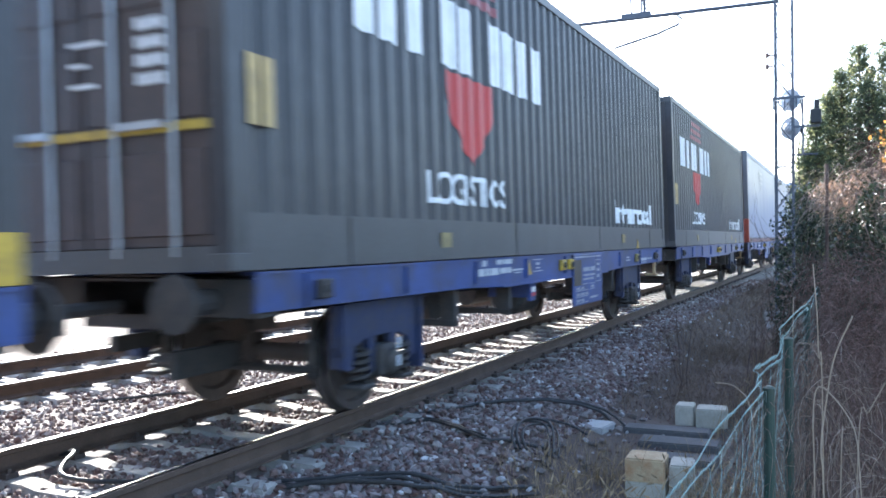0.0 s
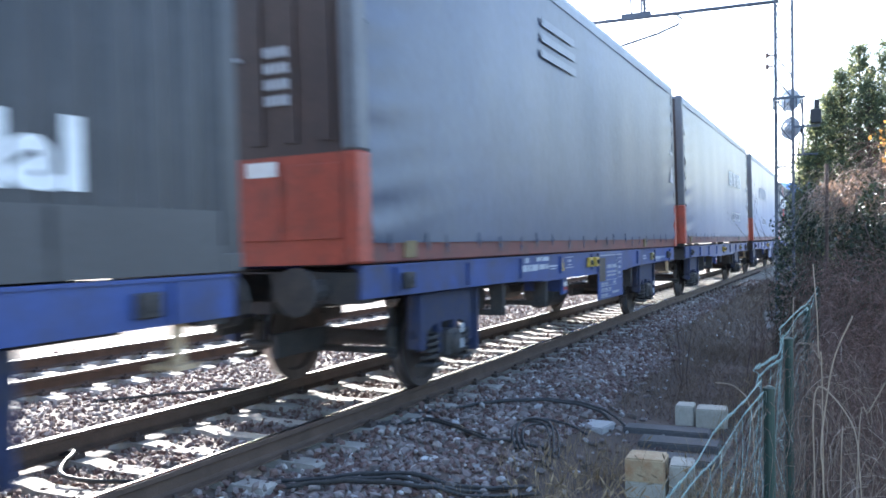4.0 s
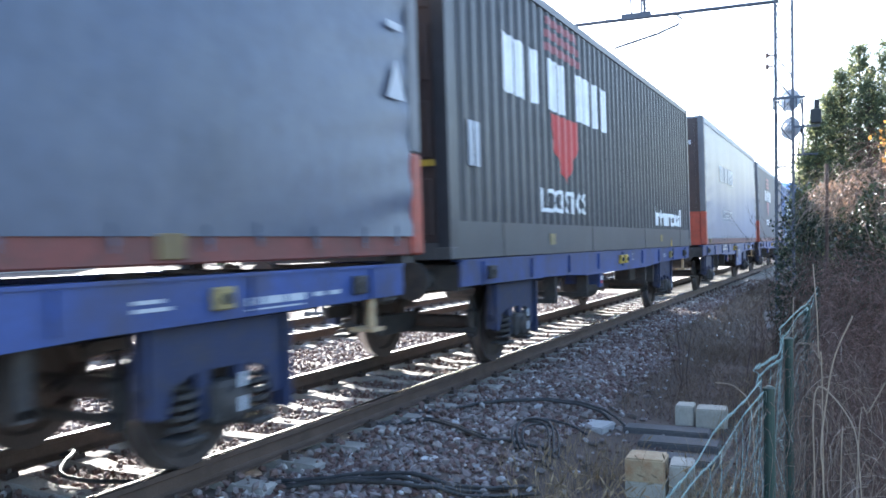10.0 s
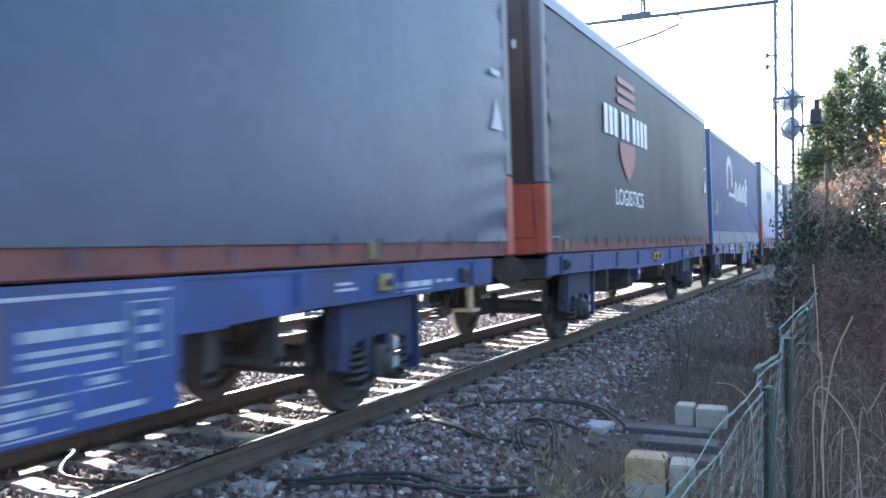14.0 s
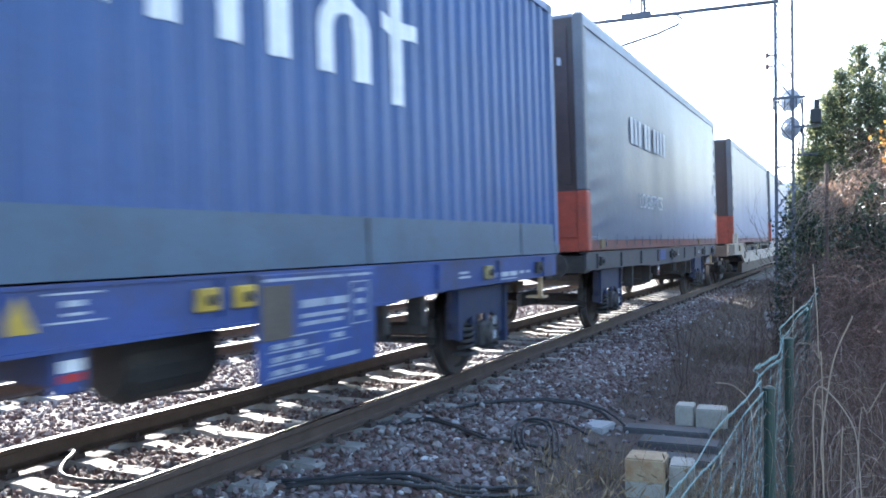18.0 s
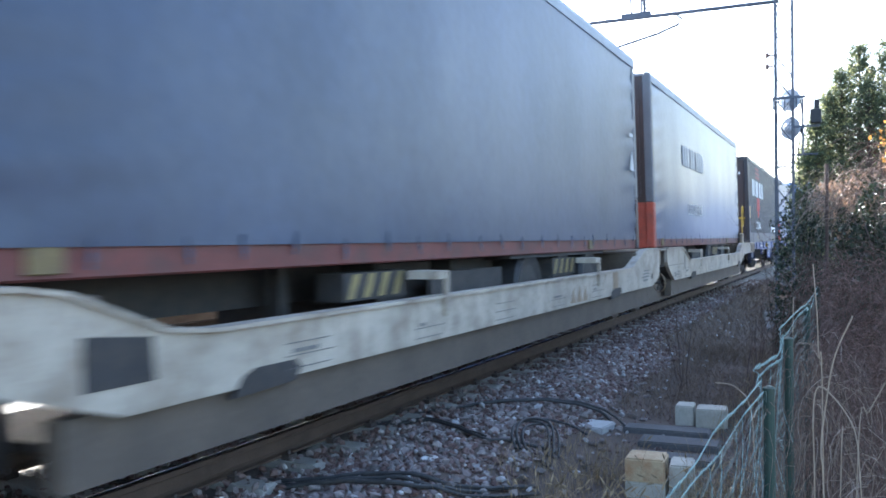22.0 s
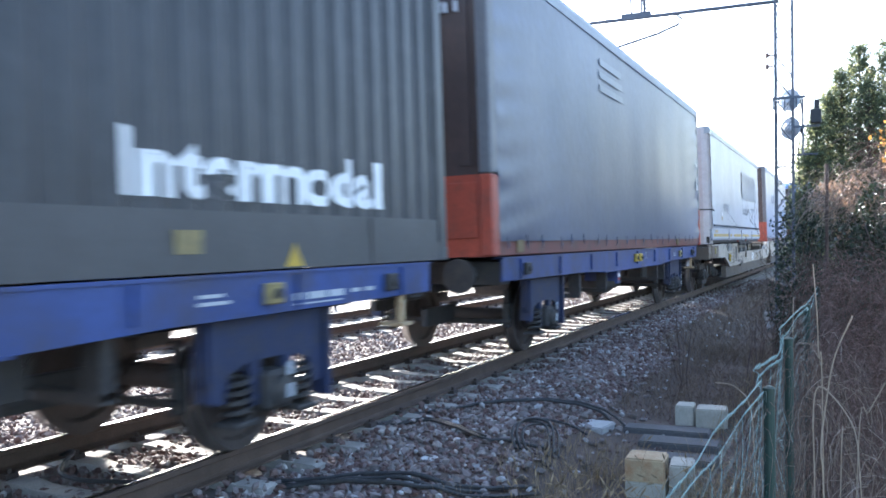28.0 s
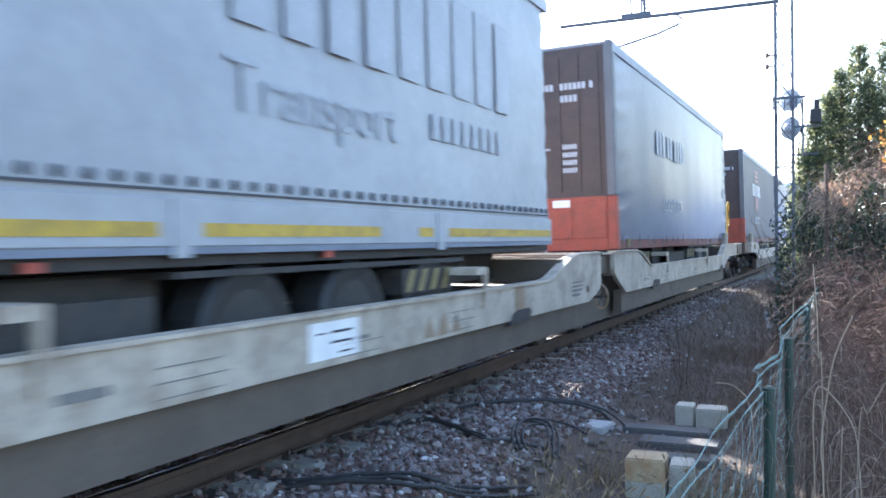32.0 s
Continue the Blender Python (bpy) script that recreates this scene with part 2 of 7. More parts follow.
def part(name, bm, mat, parent=None, label="", at=None):
    me = bm if isinstance(bm, bpy.types.Mesh) else mesh_of(name, bm, mat)
    ob = new(name, me)
    if parent:
        ob.parent = parent
    if at is not None:
        ob.matrix_basis = at
    if label:
        tagged(ob, label)
    return ob


def box(bm, x0, x1, y0, y1, z0, z1, bevel=0.0):
    vs = [bm.verts.new((x, y, z)) for x in (x0, x1) for y in (y0, y1) for z in (z0, z1)]
    fs = [bm.faces.new([vs[i] for i in f]) for f in ((0, 1, 3, 2), (4, 6, 7, 5), (0, 4, 5, 1), (2, 3, 7, 6), (0, 2, 6, 4), (1, 5, 7, 3))]
    if bevel:
        bmesh.ops.bevel(bm, geom=list({e for f in fs for e in f.edges}), offset=bevel, segments=1, affect="EDGES")
    return bm


def boxed(*dims, bevel=0.0):
    return box(bmesh.new(), *dims, bevel=bevel)


def tube(bm, a, b, r, n=8, r2=None, caps=True):
    a, b = Vector(a), Vector(b)
    q = (b - a).to_track_quat("Z", "Y")
    r2 = r if r2 is None else r2
    ring = lambda c, rr: [bm.verts.new(c + q @ Vector((rr * math.cos(2 * math.pi * i / n), rr * math.sin(2 * math.pi * i / n), 0))) for i in range(n)]
    u, v = ring(a, r), ring(b, r2)
    for i in range(n):
        bm.faces.new((u[i], u[(i + 1) % n], v[(i + 1) % n], v[i]))
    if caps:
        bm.faces.new(u[::-1])
        bm.faces.new(v)
    return bm


def path_tube(bm, pts, r, n=6):
    """A tube through points, its rings shared."""
    pts = [Vector(p) for p in pts]
    rings = []
    for i, c in enumerate(pts):
        d = (pts[min(i + 1, len(pts) - 1)] - pts[max(i - 1, 0)]).normalized()
        q = d.to_track_quat("Z", "Y")
        rings.append([bm.verts.new(c + q @ Vector((r * math.cos(2 * math.pi * k / n), r * math.sin(2 * math.pi * k / n), 0))) for k in range(n)])
    for u, v in zip(rings, rings[1:]):
        for k in range(n):
            bm.faces.new((u[k], u[(k + 1) % n], v[(k + 1) % n], v[k]))
    bm.faces.new(rings[0][::-1])
    bm.faces.new(rings[-1])
    return bm


def prism(bm, outline, x0, x1):
    """A closed outline in y, z drawn out from x0 to x1."""
    u = [bm.verts.new((x0, y, z)) for y, z in outline]
    v = [bm.verts.new((x1, y, z)) for y, z in outline]
    k = len(outline)
    for i in range(k):
        bm.faces.new((u[i], u[(i + 1) % k], v[(i + 1) % k], v[i]))
    bm.faces.new(u[::-1])
    bm.faces.new(v)
    return bm


def lathe(bm, prof, n=24, axis="x"):
    """Turns (axial, radius) pairs round the axis."""
    rings = []
    for s, r in prof:
        ring = []
        for i in range(n):
            c, d = r * math.cos(2 * math.pi * i / n), r * math.sin(2 * math.pi * i / n)
            ring.append(bm.verts.new({"x": (s, c, d), "y": (c, s, d), "z": (c, d, s)}[axis]))
        rings.append(ring)
    for u, v in zip(rings, rings[1:]):
        for i in range(n):
            bm.faces.new((u[i], u[(i + 1) % n], v[(i + 1) % n], v[i]))
    bm.faces.new(rings[0][::-1])
    bm.faces.new(rings[-1])
    return bm


def soup(name, verts, faces, mat, smooth=False):
    me = bpy.data.meshes.new(name)
    me.from_pydata(verts if isinstance(verts, list) else verts.tolist(), [], faces if isinstance(faces, list) else faces.tolist())
    me.materials.append(mat)
    me.update()
    return me


def words(text, size, mat, depth=0.002, bold=0.0):
    """Lettering as a mesh, for the near side of a load: it reads along +y and faces +x."""
    cu = bpy.data.curves.new("lettering", "FONT")
    cu.body, cu.size, cu.extrude, cu.align_x, cu.offset = text, size, depth, "LEFT", bold * size
    ob = new("lettering", cu)
    bpy.context.view_layer.update()
    me = bpy.data.meshes.new_from_object(ob.evaluated_get(bpy.context.evaluated_depsgraph_get()))
    bpy.data.objects.remove(ob)
    me.materials.clear()
    me.materials.append(mat)
    return me


WORDS_TURN = Matrix(((0, 0, 1, 0), (1, 0, 0, 0), (0, 1, 0, 0), (0, 0, 0, 1)))


def put_words(me, length, x, y, z, parent, name="lettering", label=""):
    """Sets lettering of a given length on the side of a load, its left foot at y, z."""
    w = max(v.co.x for v in me.vertices)
    ob = part(name, me, None, parent, label)
    ob.matrix_basis = Matrix.Translation((x, y, z)) @ WORDS_TURN @ Matrix.Diagonal((length / w, 1, 1, 1))
    return ob


rng = np.random.default_rng(7)

# ---- the line: places in the plan
A = 3.92                        # near rail from the eye
TRACK_X = -A - 0.7525           # middle of the near track
TRACK2_X = TRACK_X - 4.06
GROUND = -0.42


def travel(t):
    """Metres that the train has gone at t seconds."""
    u, d = min(t, 18.0), max(0.0, t - 18.0)
    x = u / 16 - 1
    return u * (6.97422 - 0.18847 * x - 0.05265 * x ** 2 + 0.11280 * x ** 3 - 0.07643 * x ** 4) + 6.7285 * d + 0.0074 * d * d


# ---- ground: one sheet to the horizon, with the raised ballast bed
def ground_z(x, y):
    near, far = -2.75, TRACK2_X - 2.3
    if far <= x <= near:
        z = -0.235
    elif x > near:
        z = -0.235 - 0.2 * min(1, (x - near) / 0.75)
    else:
        z = -0.235 - 0.3 * min(1, (far - x) / 0.9)
    r = math.hypot(x, y)
    return z + (0.025 * noise.noise((x * 1.3, y * 1.3, 0)) + 0.012 * noise.noise((x * 5, y * 5, 3)) if r < 60 else 0)


def build_ground():
    global GROUND_OB
    xs = [-3000, -1200, -500, -220, -120, -70, -45, -32, -25, -20, -16] + [round(-13.5 + 0.18 * i, 3) for i in range(85)] + [2.2, 3.2, 5, 8, 14, 25, 50, 110, 250, 600, 1400, 3000]
    ys = [-400, -120, -40, -15, -6, -2, 0] + [round(1 + 0.18 * i, 3) for i in range(110)] + [21.5, 23, 25, 28, 32, 37, 44, 54, 70, 95, 140, 220, 400, 800, 1600, 3500]
    verts = [(x, y, ground_z(x, y)) for y in ys for x in xs]
    k = len(xs)
    faces = [(j * k + i, j * k + i + 1, (j + 1) * k + i + 1, (j + 1) * k + i) for j in range(len(ys) - 1) for i in range(k - 1)]
    me = soup("ground", verts, faces, M["ground"])
    me.materials.append(M["bed"])
    for f in me.polygons:
        cx = f.center.x
        f.material_index = 1 if TRACK2_X - 3 < cx < -3.0 else 0
    GROUND_OB = tagged(new("ground", me), "stony earth and gravel ground beside the railway", "ground", kind="structure")


build_ground()


# ---- rails and sleepers
def rail_profile():
    """Half outline of a rail, head to foot, mirrored: (across, height below the head)."""
    half = [(0.036, -0.004), (0.036, -0.036), (0.010, -0.05), (0.008, -0.125), (0.03, -0.142), (0.072, -0.15), (0.072, -0.165)]
    return half + [(-a, b) for a, b in reversed(half)]


RAIL_Y0, RAIL_Y1 = -30, 420


def build_track(tx, label):
    track = tagged(new("railway_track"), label, "railway track")
    track.location = (tx, 0, 0)
    for side in (-0.7525, 0.7525):
        bm = bmesh.new()
        prof = rail_profile()
        u = [bm.verts.new((side + a, RAIL_Y0, b)) for a, b in prof]
        v = [bm.verts.new((side + a, RAIL_Y1, b)) for a, b in prof]
        for i in range(len(prof)):
            bm.faces.new((u[i], u[(i + 1) % len(prof)], v[(i + 1) % len(prof)], v[i]))
        rail = part("rail", bm, M["rail_side"], track)
        bm = bmesh.new()
        inner = -1 if side > 0 else 1
        head = [(inner * a, b) for a, b in ((-0.012, -0.0035), (-0.004, 0.0005), (0.008, 0.0015), (0.02, 0.001), (0.031, -0.001), (0.0365, -0.006))]
        u = [bm.verts.new((side + a, RAIL_Y0, b)) for a, b in head]
        v = [bm.verts.new((side + a, RAIL_Y1, b)) for a, b in head]
        for i in range(5):
            bm.faces.new((u[i], u[i + 1], v[i + 1], v[i]))
        part("running_surface", bm, M["rail_top"], rail, "bright polished rail head")
    # concrete sleeper, deeper under the rails than in the middle
    bm = bmesh.new()
    outl = [(-1.15, -0.2), (-1.12, -0.185), (-0.42, -0.18), (-0.3, -0.205), (0.3, -0.205), (0.42, -0.18), (1.12, -0.185), (1.15, -0.2)]
    top = [(bm.verts.new((x, -0.085, z)), bm.verts.new((x, 0.085, z))) for x, z in outl]
    low = [(bm.verts.new((x, -0.13, -0.4)), bm.verts.new((x, 0.13, -0.4))) for x, z in outl]
    for i in range(len(outl) - 1):
        bm.faces.new((top[i][0], top[i + 1][0], top[i + 1][1], top[i][1]))
        bm.faces.new((top[i][0], low[i][0], low[i + 1][0], top[i + 1][0]))
        bm.faces.new((top[i][1], top[i + 1][1], low[i + 1][1], low[i][1]))
    for i in (0, -1):
        bm.faces.new((top[i][0], top[i][1], low[i][1], low[i][0]))
    sleeper = mesh_of("sleeper", bm, M["sleeper"])
    bm = bmesh.new()
    for side in (-0.7525, 0.7525):
        for d in (-0.1, 0.1):
            box(bm, side + d - 0.035, side + d + 0.035, -0.05, 0.05, -0.185, -0.145)
            tube(bm, (side + d, 0, -0.19), (side + d, 0, -0.115), 0.017, 6)
    clips = mesh_of("rail_clip", bm, M["clip"])
    r = random.Random(3)
    for i in range(150):
        y = 0.495 + 0.6 * (i - 4)
        s = part("sleeper", sleeper, None, track, at=pose(r.uniform(-0.02, 0.02), y + r.uniform(-0.015, 0.015), r.uniform(-0.006, 0.004), 0, 0, r.uniform(-0.5, 0.5)))
        if i < 75:
            tagged(part("rail_clip", clips, None, s), kind="stuff")
    bm = bmesh.new()
    for i in range(150, 600):
        box(bm, -1.15, 1.15, 0.495 + 0.6 * (i - 4) - 0.1, 0.495 + 0.6 * (i - 4) + 0.1, -0.3, -0.19)
    tagged(part("sleeper", bm, M["sleeper"], track), kind="stuff")


build_track(TRACK_X, "steel rails on pale concrete sleepers in stone ballast")
build_track(TRACK2_X, "second parallel railway track with rusty rails in ballast")


# ---- loose stones
def stones(name, count, xr, yr, size, mat, label, seed, power=1.0, lift=0.3):
    g = np.random.default_rng(seed)
    base = np.array([(0, 0, 1), (0.894, 0, 0.447), (0.276, 0.851, 0.447), (-0.724, 0.526, 0.447), (-0.724, -0.526, 0.447), (0.276, -0.851, 0.447), (0.724, 0.526, -0.447), (-0.276, 0.851, -0.447), (-0.894, 0, -0.447), (-0.276, -0.851, -0.447), (0.724, -0.526, -0.447), (0, 0, -1)])
    tri = np.array([(0, 1, 2), (0, 2, 3), (0, 3, 4), (0, 4, 5), (0, 5, 1), (1, 6, 2), (2, 7, 3), (3, 8, 4), (4, 9, 5), (5, 10, 1), (2, 6, 7), (3, 7, 8), (4, 8, 9), (5, 9, 10), (1, 10, 6), (6, 11, 7), (7, 11, 8), (8, 11, 9), (9, 11, 10), (10, 11, 6)])
    x = g.uniform(*xr, count)
    y = yr[0] + (yr[1] - yr[0]) * g.uniform(0, 1, count) ** power
    s = g.uniform(size[0], size[1], count)
    sc = g.uniform(0.5, 1.3, (count, 3)) * s[:, None] * 0.5
    sc[:, 2] *= 0.8
    jit = g.uniform(0.55, 1.3, (count, 12, 1))
    v = base[None] * jit * sc[:, None, :]
    a, b = g.uniform(0, 2 * np.pi, count), g.uniform(-0.7, 0.7, count)
    ca, sa, cb, sb = np.cos(a)[:, None], np.sin(a)[:, None], np.cos(b)[:, None], np.sin(b)[:, None]
    vx, vz = v[..., 0] * cb - v[..., 2] * sb, v[..., 0] * sb + v[..., 2] * cb
    v = np.stack((vx * ca - v[..., 1] * sa, vx * sa + v[..., 1] * ca, vz), -1)
    z = np.array([ground_z(p, q) for p, q in zip(x, y)]) + s * lift * g.uniform(0.2, 1.2, count)
    v += np.stack((x, y, z), -1)[:, None, :]
    f = tri[None] + 12 * np.arange(count)[:, None, None]
    ob = new(name, soup(name, v.reshape(-1, 3), f.reshape(-1, 3), mat))
    return tagged(ob, label, "gravel", kind="stuff")


stones("ballast", 7500, (-3.75, -2.3), (3.0, 14), (0.03, 0.085), M["stone"], "grey and reddish crushed ballast on the shoulder", 11, 1.0, 0.18)
stones("ballast", 4200, (-3.9, -2.8), (14, 36), (0.04, 0.085), M["stone"], "grey and reddish crushed ballast along the line", 12, 1.3)
stones("ballast", 8000, (-5.3, -4.05), (2.5, 24), (0.03, 0.07), M["stone"], "crushed ballast between the rails", 13, 1.3, 0.35)
stones("ballast", 12000, (-7.9, -5.55), (3, 26), (0.035, 0.075), M["stone"], "sunlit crushed ballast between the two tracks", 14, 1.4)
stones("ballast", 3500, (-11.3, -8.1), (6, 36), (0.04, 0.08), M["stone"], "crushed ballast of the second track", 15, 1.3)
stones("gravel", 2200, (-2.55, -0.3), (3.5, 14), (0.012, 0.04), M["stone"], "small stones scattered on dark earth", 16)
stones("pale_stone", 300, (-3.6, -1.9), (4, 20), (0.018, 0.08), M["stone_pale"], "pale limestone pieces among the ballast", 17, 1.2, 0.5)
stones("ballast", 2600, (-3.84, -3.42), (3, 30), (0.03, 0.07), M["stone"], "crushed ballast spilled over the sleeper ends", 18, 1.2, 1.0)

# ---- wagons. Each stands at the middle of the near track, y counted back from its leading end, z from the rail heads.
WHEEL_R = 0.46


def wheelset_mesh():
    bm = bmesh.new()
    for s in (-1, 1):
        prof = [(s * 0.70, 0.10), (s * 0.70, 0.17), (s * 0.725, 0.2), (s * 0.735, 0.36), (s * 0.69, 0.385), (s * 0.685, 0.487), (s * 0.712, 0.485), (s * 0.722, 0.462), (s * 0.815, 0.458), (s * 0.82, 0.39), (s * 0.775, 0.37), (s * 0.765, 0.2), (s * 0.8, 0.17), (s * 0.8, 0.10)]
        lathe(bm, prof, 28)
    tube(bm, (-1.08, 0, 0), (1.08, 0, 0), 0.08, 12)
    for y in (-0.35, 0.35):
        box(bm, -0.3, -0.2, y * 0.2 - 0.02, y * 0.2 + 0.02, -0.16, 0.16)
    me = mesh_of("wheelset", bm, M["wheel"])
    me.materials.append(M["tread"])
    for f in me.polygons:
        r = math.hypot(f.center.y, f.center.z)
        if 0.44 < r < 0.47 and 0.72 < abs(f.center.x) < 0.815:
            f.material_index = 1
    return me


def build_shared():
    sh = {"wheelset": wheelset_mesh()}
    # side frame with a dropped middle and raised ends
    bm = bmesh.new()
    prism(bm, [(-1.3, 0.62), (-1.3, 0.72), (-0.5, 0.74), (-0.4, 0.66), (0.4, 0.66), (0.5, 0.74), (1.3, 0.72), (1.3, 0.62), (1.12, 0.56), (0.62, 0.56), (0.45, 0.40), (-0.45, 0.40), (-0.62, 0.56), (-1.12, 0.56)], -0.045, 0.045)
    for y in (-0.28, 0.28):
        box(bm, -0.09, 0.09, y - 0.05, y + 0.05, 0.42, 0.7)
    sh["dark_side_frame"] = mesh_of("side_frame", bm, M["dark_bogie"])
    bm = bmesh.new()
    box(bm, -0.11, 0.11, -0.14, 0.14, -0.13, 0.14, 0.03)
    lathe(bm, [(0.11, 0.115), (0.15, 0.105), (0.165, 0.07), (0.18, 0.03)], 16)
    sh["axle_box"] = mesh_of("axle_box", bm, M["black_steel"])
    bm = bmesh.new()
    turns, per = 4.5, 10
    path_tube(bm, [(0.07 * math.cos(2 * math.pi * i / per), 0.07 * math.sin(2 * math.pi * i / per), -0.1 + 0.22 * i / (turns * per)) for i in range(int(turns * per) + 1)], 0.016, 5)
    sh["spring"] = mesh_of("spring", bm, M["black_steel"])
    bm = boxed(-0.95, 0.95, -0.22, 0.22, 0.5, 0.72, bevel=0.03)
    tube(bm, (0, 0, 0.7), (0, 0, 0.95), 0.22, 12)
    for s in (-1, 1):
        box(bm, s * 0.75 - 0.1, s * 0.75 + 0.1, -0.15, 0.15, 0.72, 0.93)
    sh["bolster"] = mesh_of("bogie", bm, M["black_steel"])
    # plain dark boxes added to fill the bogie and keep light from showing through
    sh["brake_unit"] = mesh_of("brake_unit", boxed(-0.6, 0.6, -0.25, 0.25, 0.2, 0.85, bevel=0.03), M["black_steel"])
    sh["spring_plank"] = mesh_of("spring_plank", boxed(-0.55, 0.55, -0.36, 0.36, 0.14, 0.5, bevel=0.03), M["black_steel"])
    sh["guard_plate"] = mesh_of("guard_plate", boxed(-0.05, 0.05, -0.38, 0.38, 0.16, 0.45, bevel=0.02), M["black_steel"])
    sh["headstock"] = mesh_of("headstock", boxed(-1.0, 1.0, -0.05, 0.05, 0.6, 0.7, bevel=0.01), M["black_steel"])
    # horn guard of a single axle: an arch over the axle box with spring seats
    bm = bmesh.new()
    prism(bm, [(-0.72, 0.95), (-0.72, 0.62), (-0.66, 0.5), (-0.58, 0.42), (-0.5, 0.42), (-0.44, 0.6), (-0.24, 0.66), (-0.2, 0.36), (-0.13, 0.36), (-0.13, 0.66), (0.13, 0.66), (0.13, 0.36), (0.2, 0.36), (0.24, 0.66), (0.44, 0.6), (0.5, 0.42), (0.58, 0.42), (0.66, 0.5), (0.72, 0.62), (0.72, 0.95)], -0.03, 0.03)
    box(bm, -0.07, 0.07, -0.68, -0.62, 0.45, 0.95)
    box(bm, -0.07, 0.07, 0.62, 0.68, 0.3, 0.95)
    sh["axle_guard"] = mesh_of("axle_guard", bm, M["blue_bogie"])
    bm = bmesh.new()
    box(bm, -0.05, 0.05, -0.06, 0.06, -0.16, 0.16, 0.02)
    box(bm, -0.03, 0.03, -0.03, 0.03, 0.1, 0.32)
    sh["brake_block"] = mesh_of("brake_block", bm, M["black_steel"])
    sh["spring_seat"] = mesh_of("spring_seat", boxed(-0.1, 0.1, -0.12, 0.12, 0, 0.04, bevel=0.01), M["black_steel"])
    sh["mark"] = mesh_of("mark", box(boxed(-0.003, 0.003, -0.03, 0.03, 0.05, 0.14), -0.003, 0.003, -0.03, 0.03, -0.1, -0.01), M["faded_white"])
    return sh


SH = build_shared()
WHEELS = []


def add_bogie(wagon, y, frame_key):
    b = part("bogie", SH["bolster"], None, wagon, "brown dusty two-axle bogie", pose(0, y, 0))
    for s in (-1, 1):
        part("side_frame", SH[frame_key], None, b, at=pose(s * 1.02, 0, 0))
        for yy in (-0.9, 0.9):
            part("axle_box", SH["axle_box"], None, b, at=pose(s * 1.05, yy, WHEEL_R, 0, 0, 0 if s > 0 else 180))
            for e in (-0.21, 0.21):
                part("spring", SH["spring"], None, b, at=pose(s * 1.05, yy + e, 0.5))
            part("brake_block", SH["brake_block"], None, b, at=pose(s * 0.77, yy * 0.42, 0.5))
    for yy in (-1.28, 1.28):
        part("headstock", SH["headstock"], None, b, at=pose(0, yy, 0))
    # added dark filling between and beside the wheels
    part("spring_plank", SH["spring_plank"], None, b)
    for yy in (-1.65, 1.65):
        part("brake_unit", SH["brake_unit"], None, b, at=pose(0, yy, 0))
    for s in (-1, 1):
        part("guard_plate", SH["guard_plate"], None, b, at=pose(s * 0.95, 0, 0))
    for yy in (-0.9, 0.9):
        part("wheelset", SH["wheelset"], None, b, at=pose(0, yy, WHEEL_R))
    return b


def add_axle(wagon, y):
    """One sprung axle: wheels, horn guards, axle boxes, coil springs and brake blocks."""
    part("wheelset", SH["wheelset"], None, wagon, at=pose(0, y, WHEEL_R))
    for s in (-1, 1):
        g = part("axle_guard", SH["axle_guard"], None, wagon, "grimy blue axle guard", pose(s * 1.06, y, 0))
        part("axle_box", SH["axle_box"], None, g, at=pose(0, 0, WHEEL_R - 0.02, 0, 0, 0 if s > 0 else 180))
        for e in (-0.34, 0.34):
            part("spring", SH["spring"], None, g, at=Matrix.Translation((0, e, 0.42)) @ Matrix.Diagonal((1.15, 1.15, 1.25, 1)))
            part("spring_seat", SH["spring_seat"], None, g, at=pose(0, e, 0.25))
        part("mark", SH["mark"], None, g, at=pose(s * 0.185, 0, 0.5))
        for d in (-0.56, 0.56):
            part("brake_block", SH["brake_block"], None, wagon, at=pose(s * 0.77, y + d, 0.5))


def bars(parent, mat, x, y, z, rows, name="stencil", label=""):
    """Rows of (offset y, offset z, width, height): unreadable writing as plain bars."""
    bm = bmesh.new()
    for dy, dz, w, h in rows:
        box(bm, x, x + 0.004, y + dy, y + dy + w, z + dz, z + dz + h)
    return tagged(part(name, bm, mat, parent, label), kind="stuff")


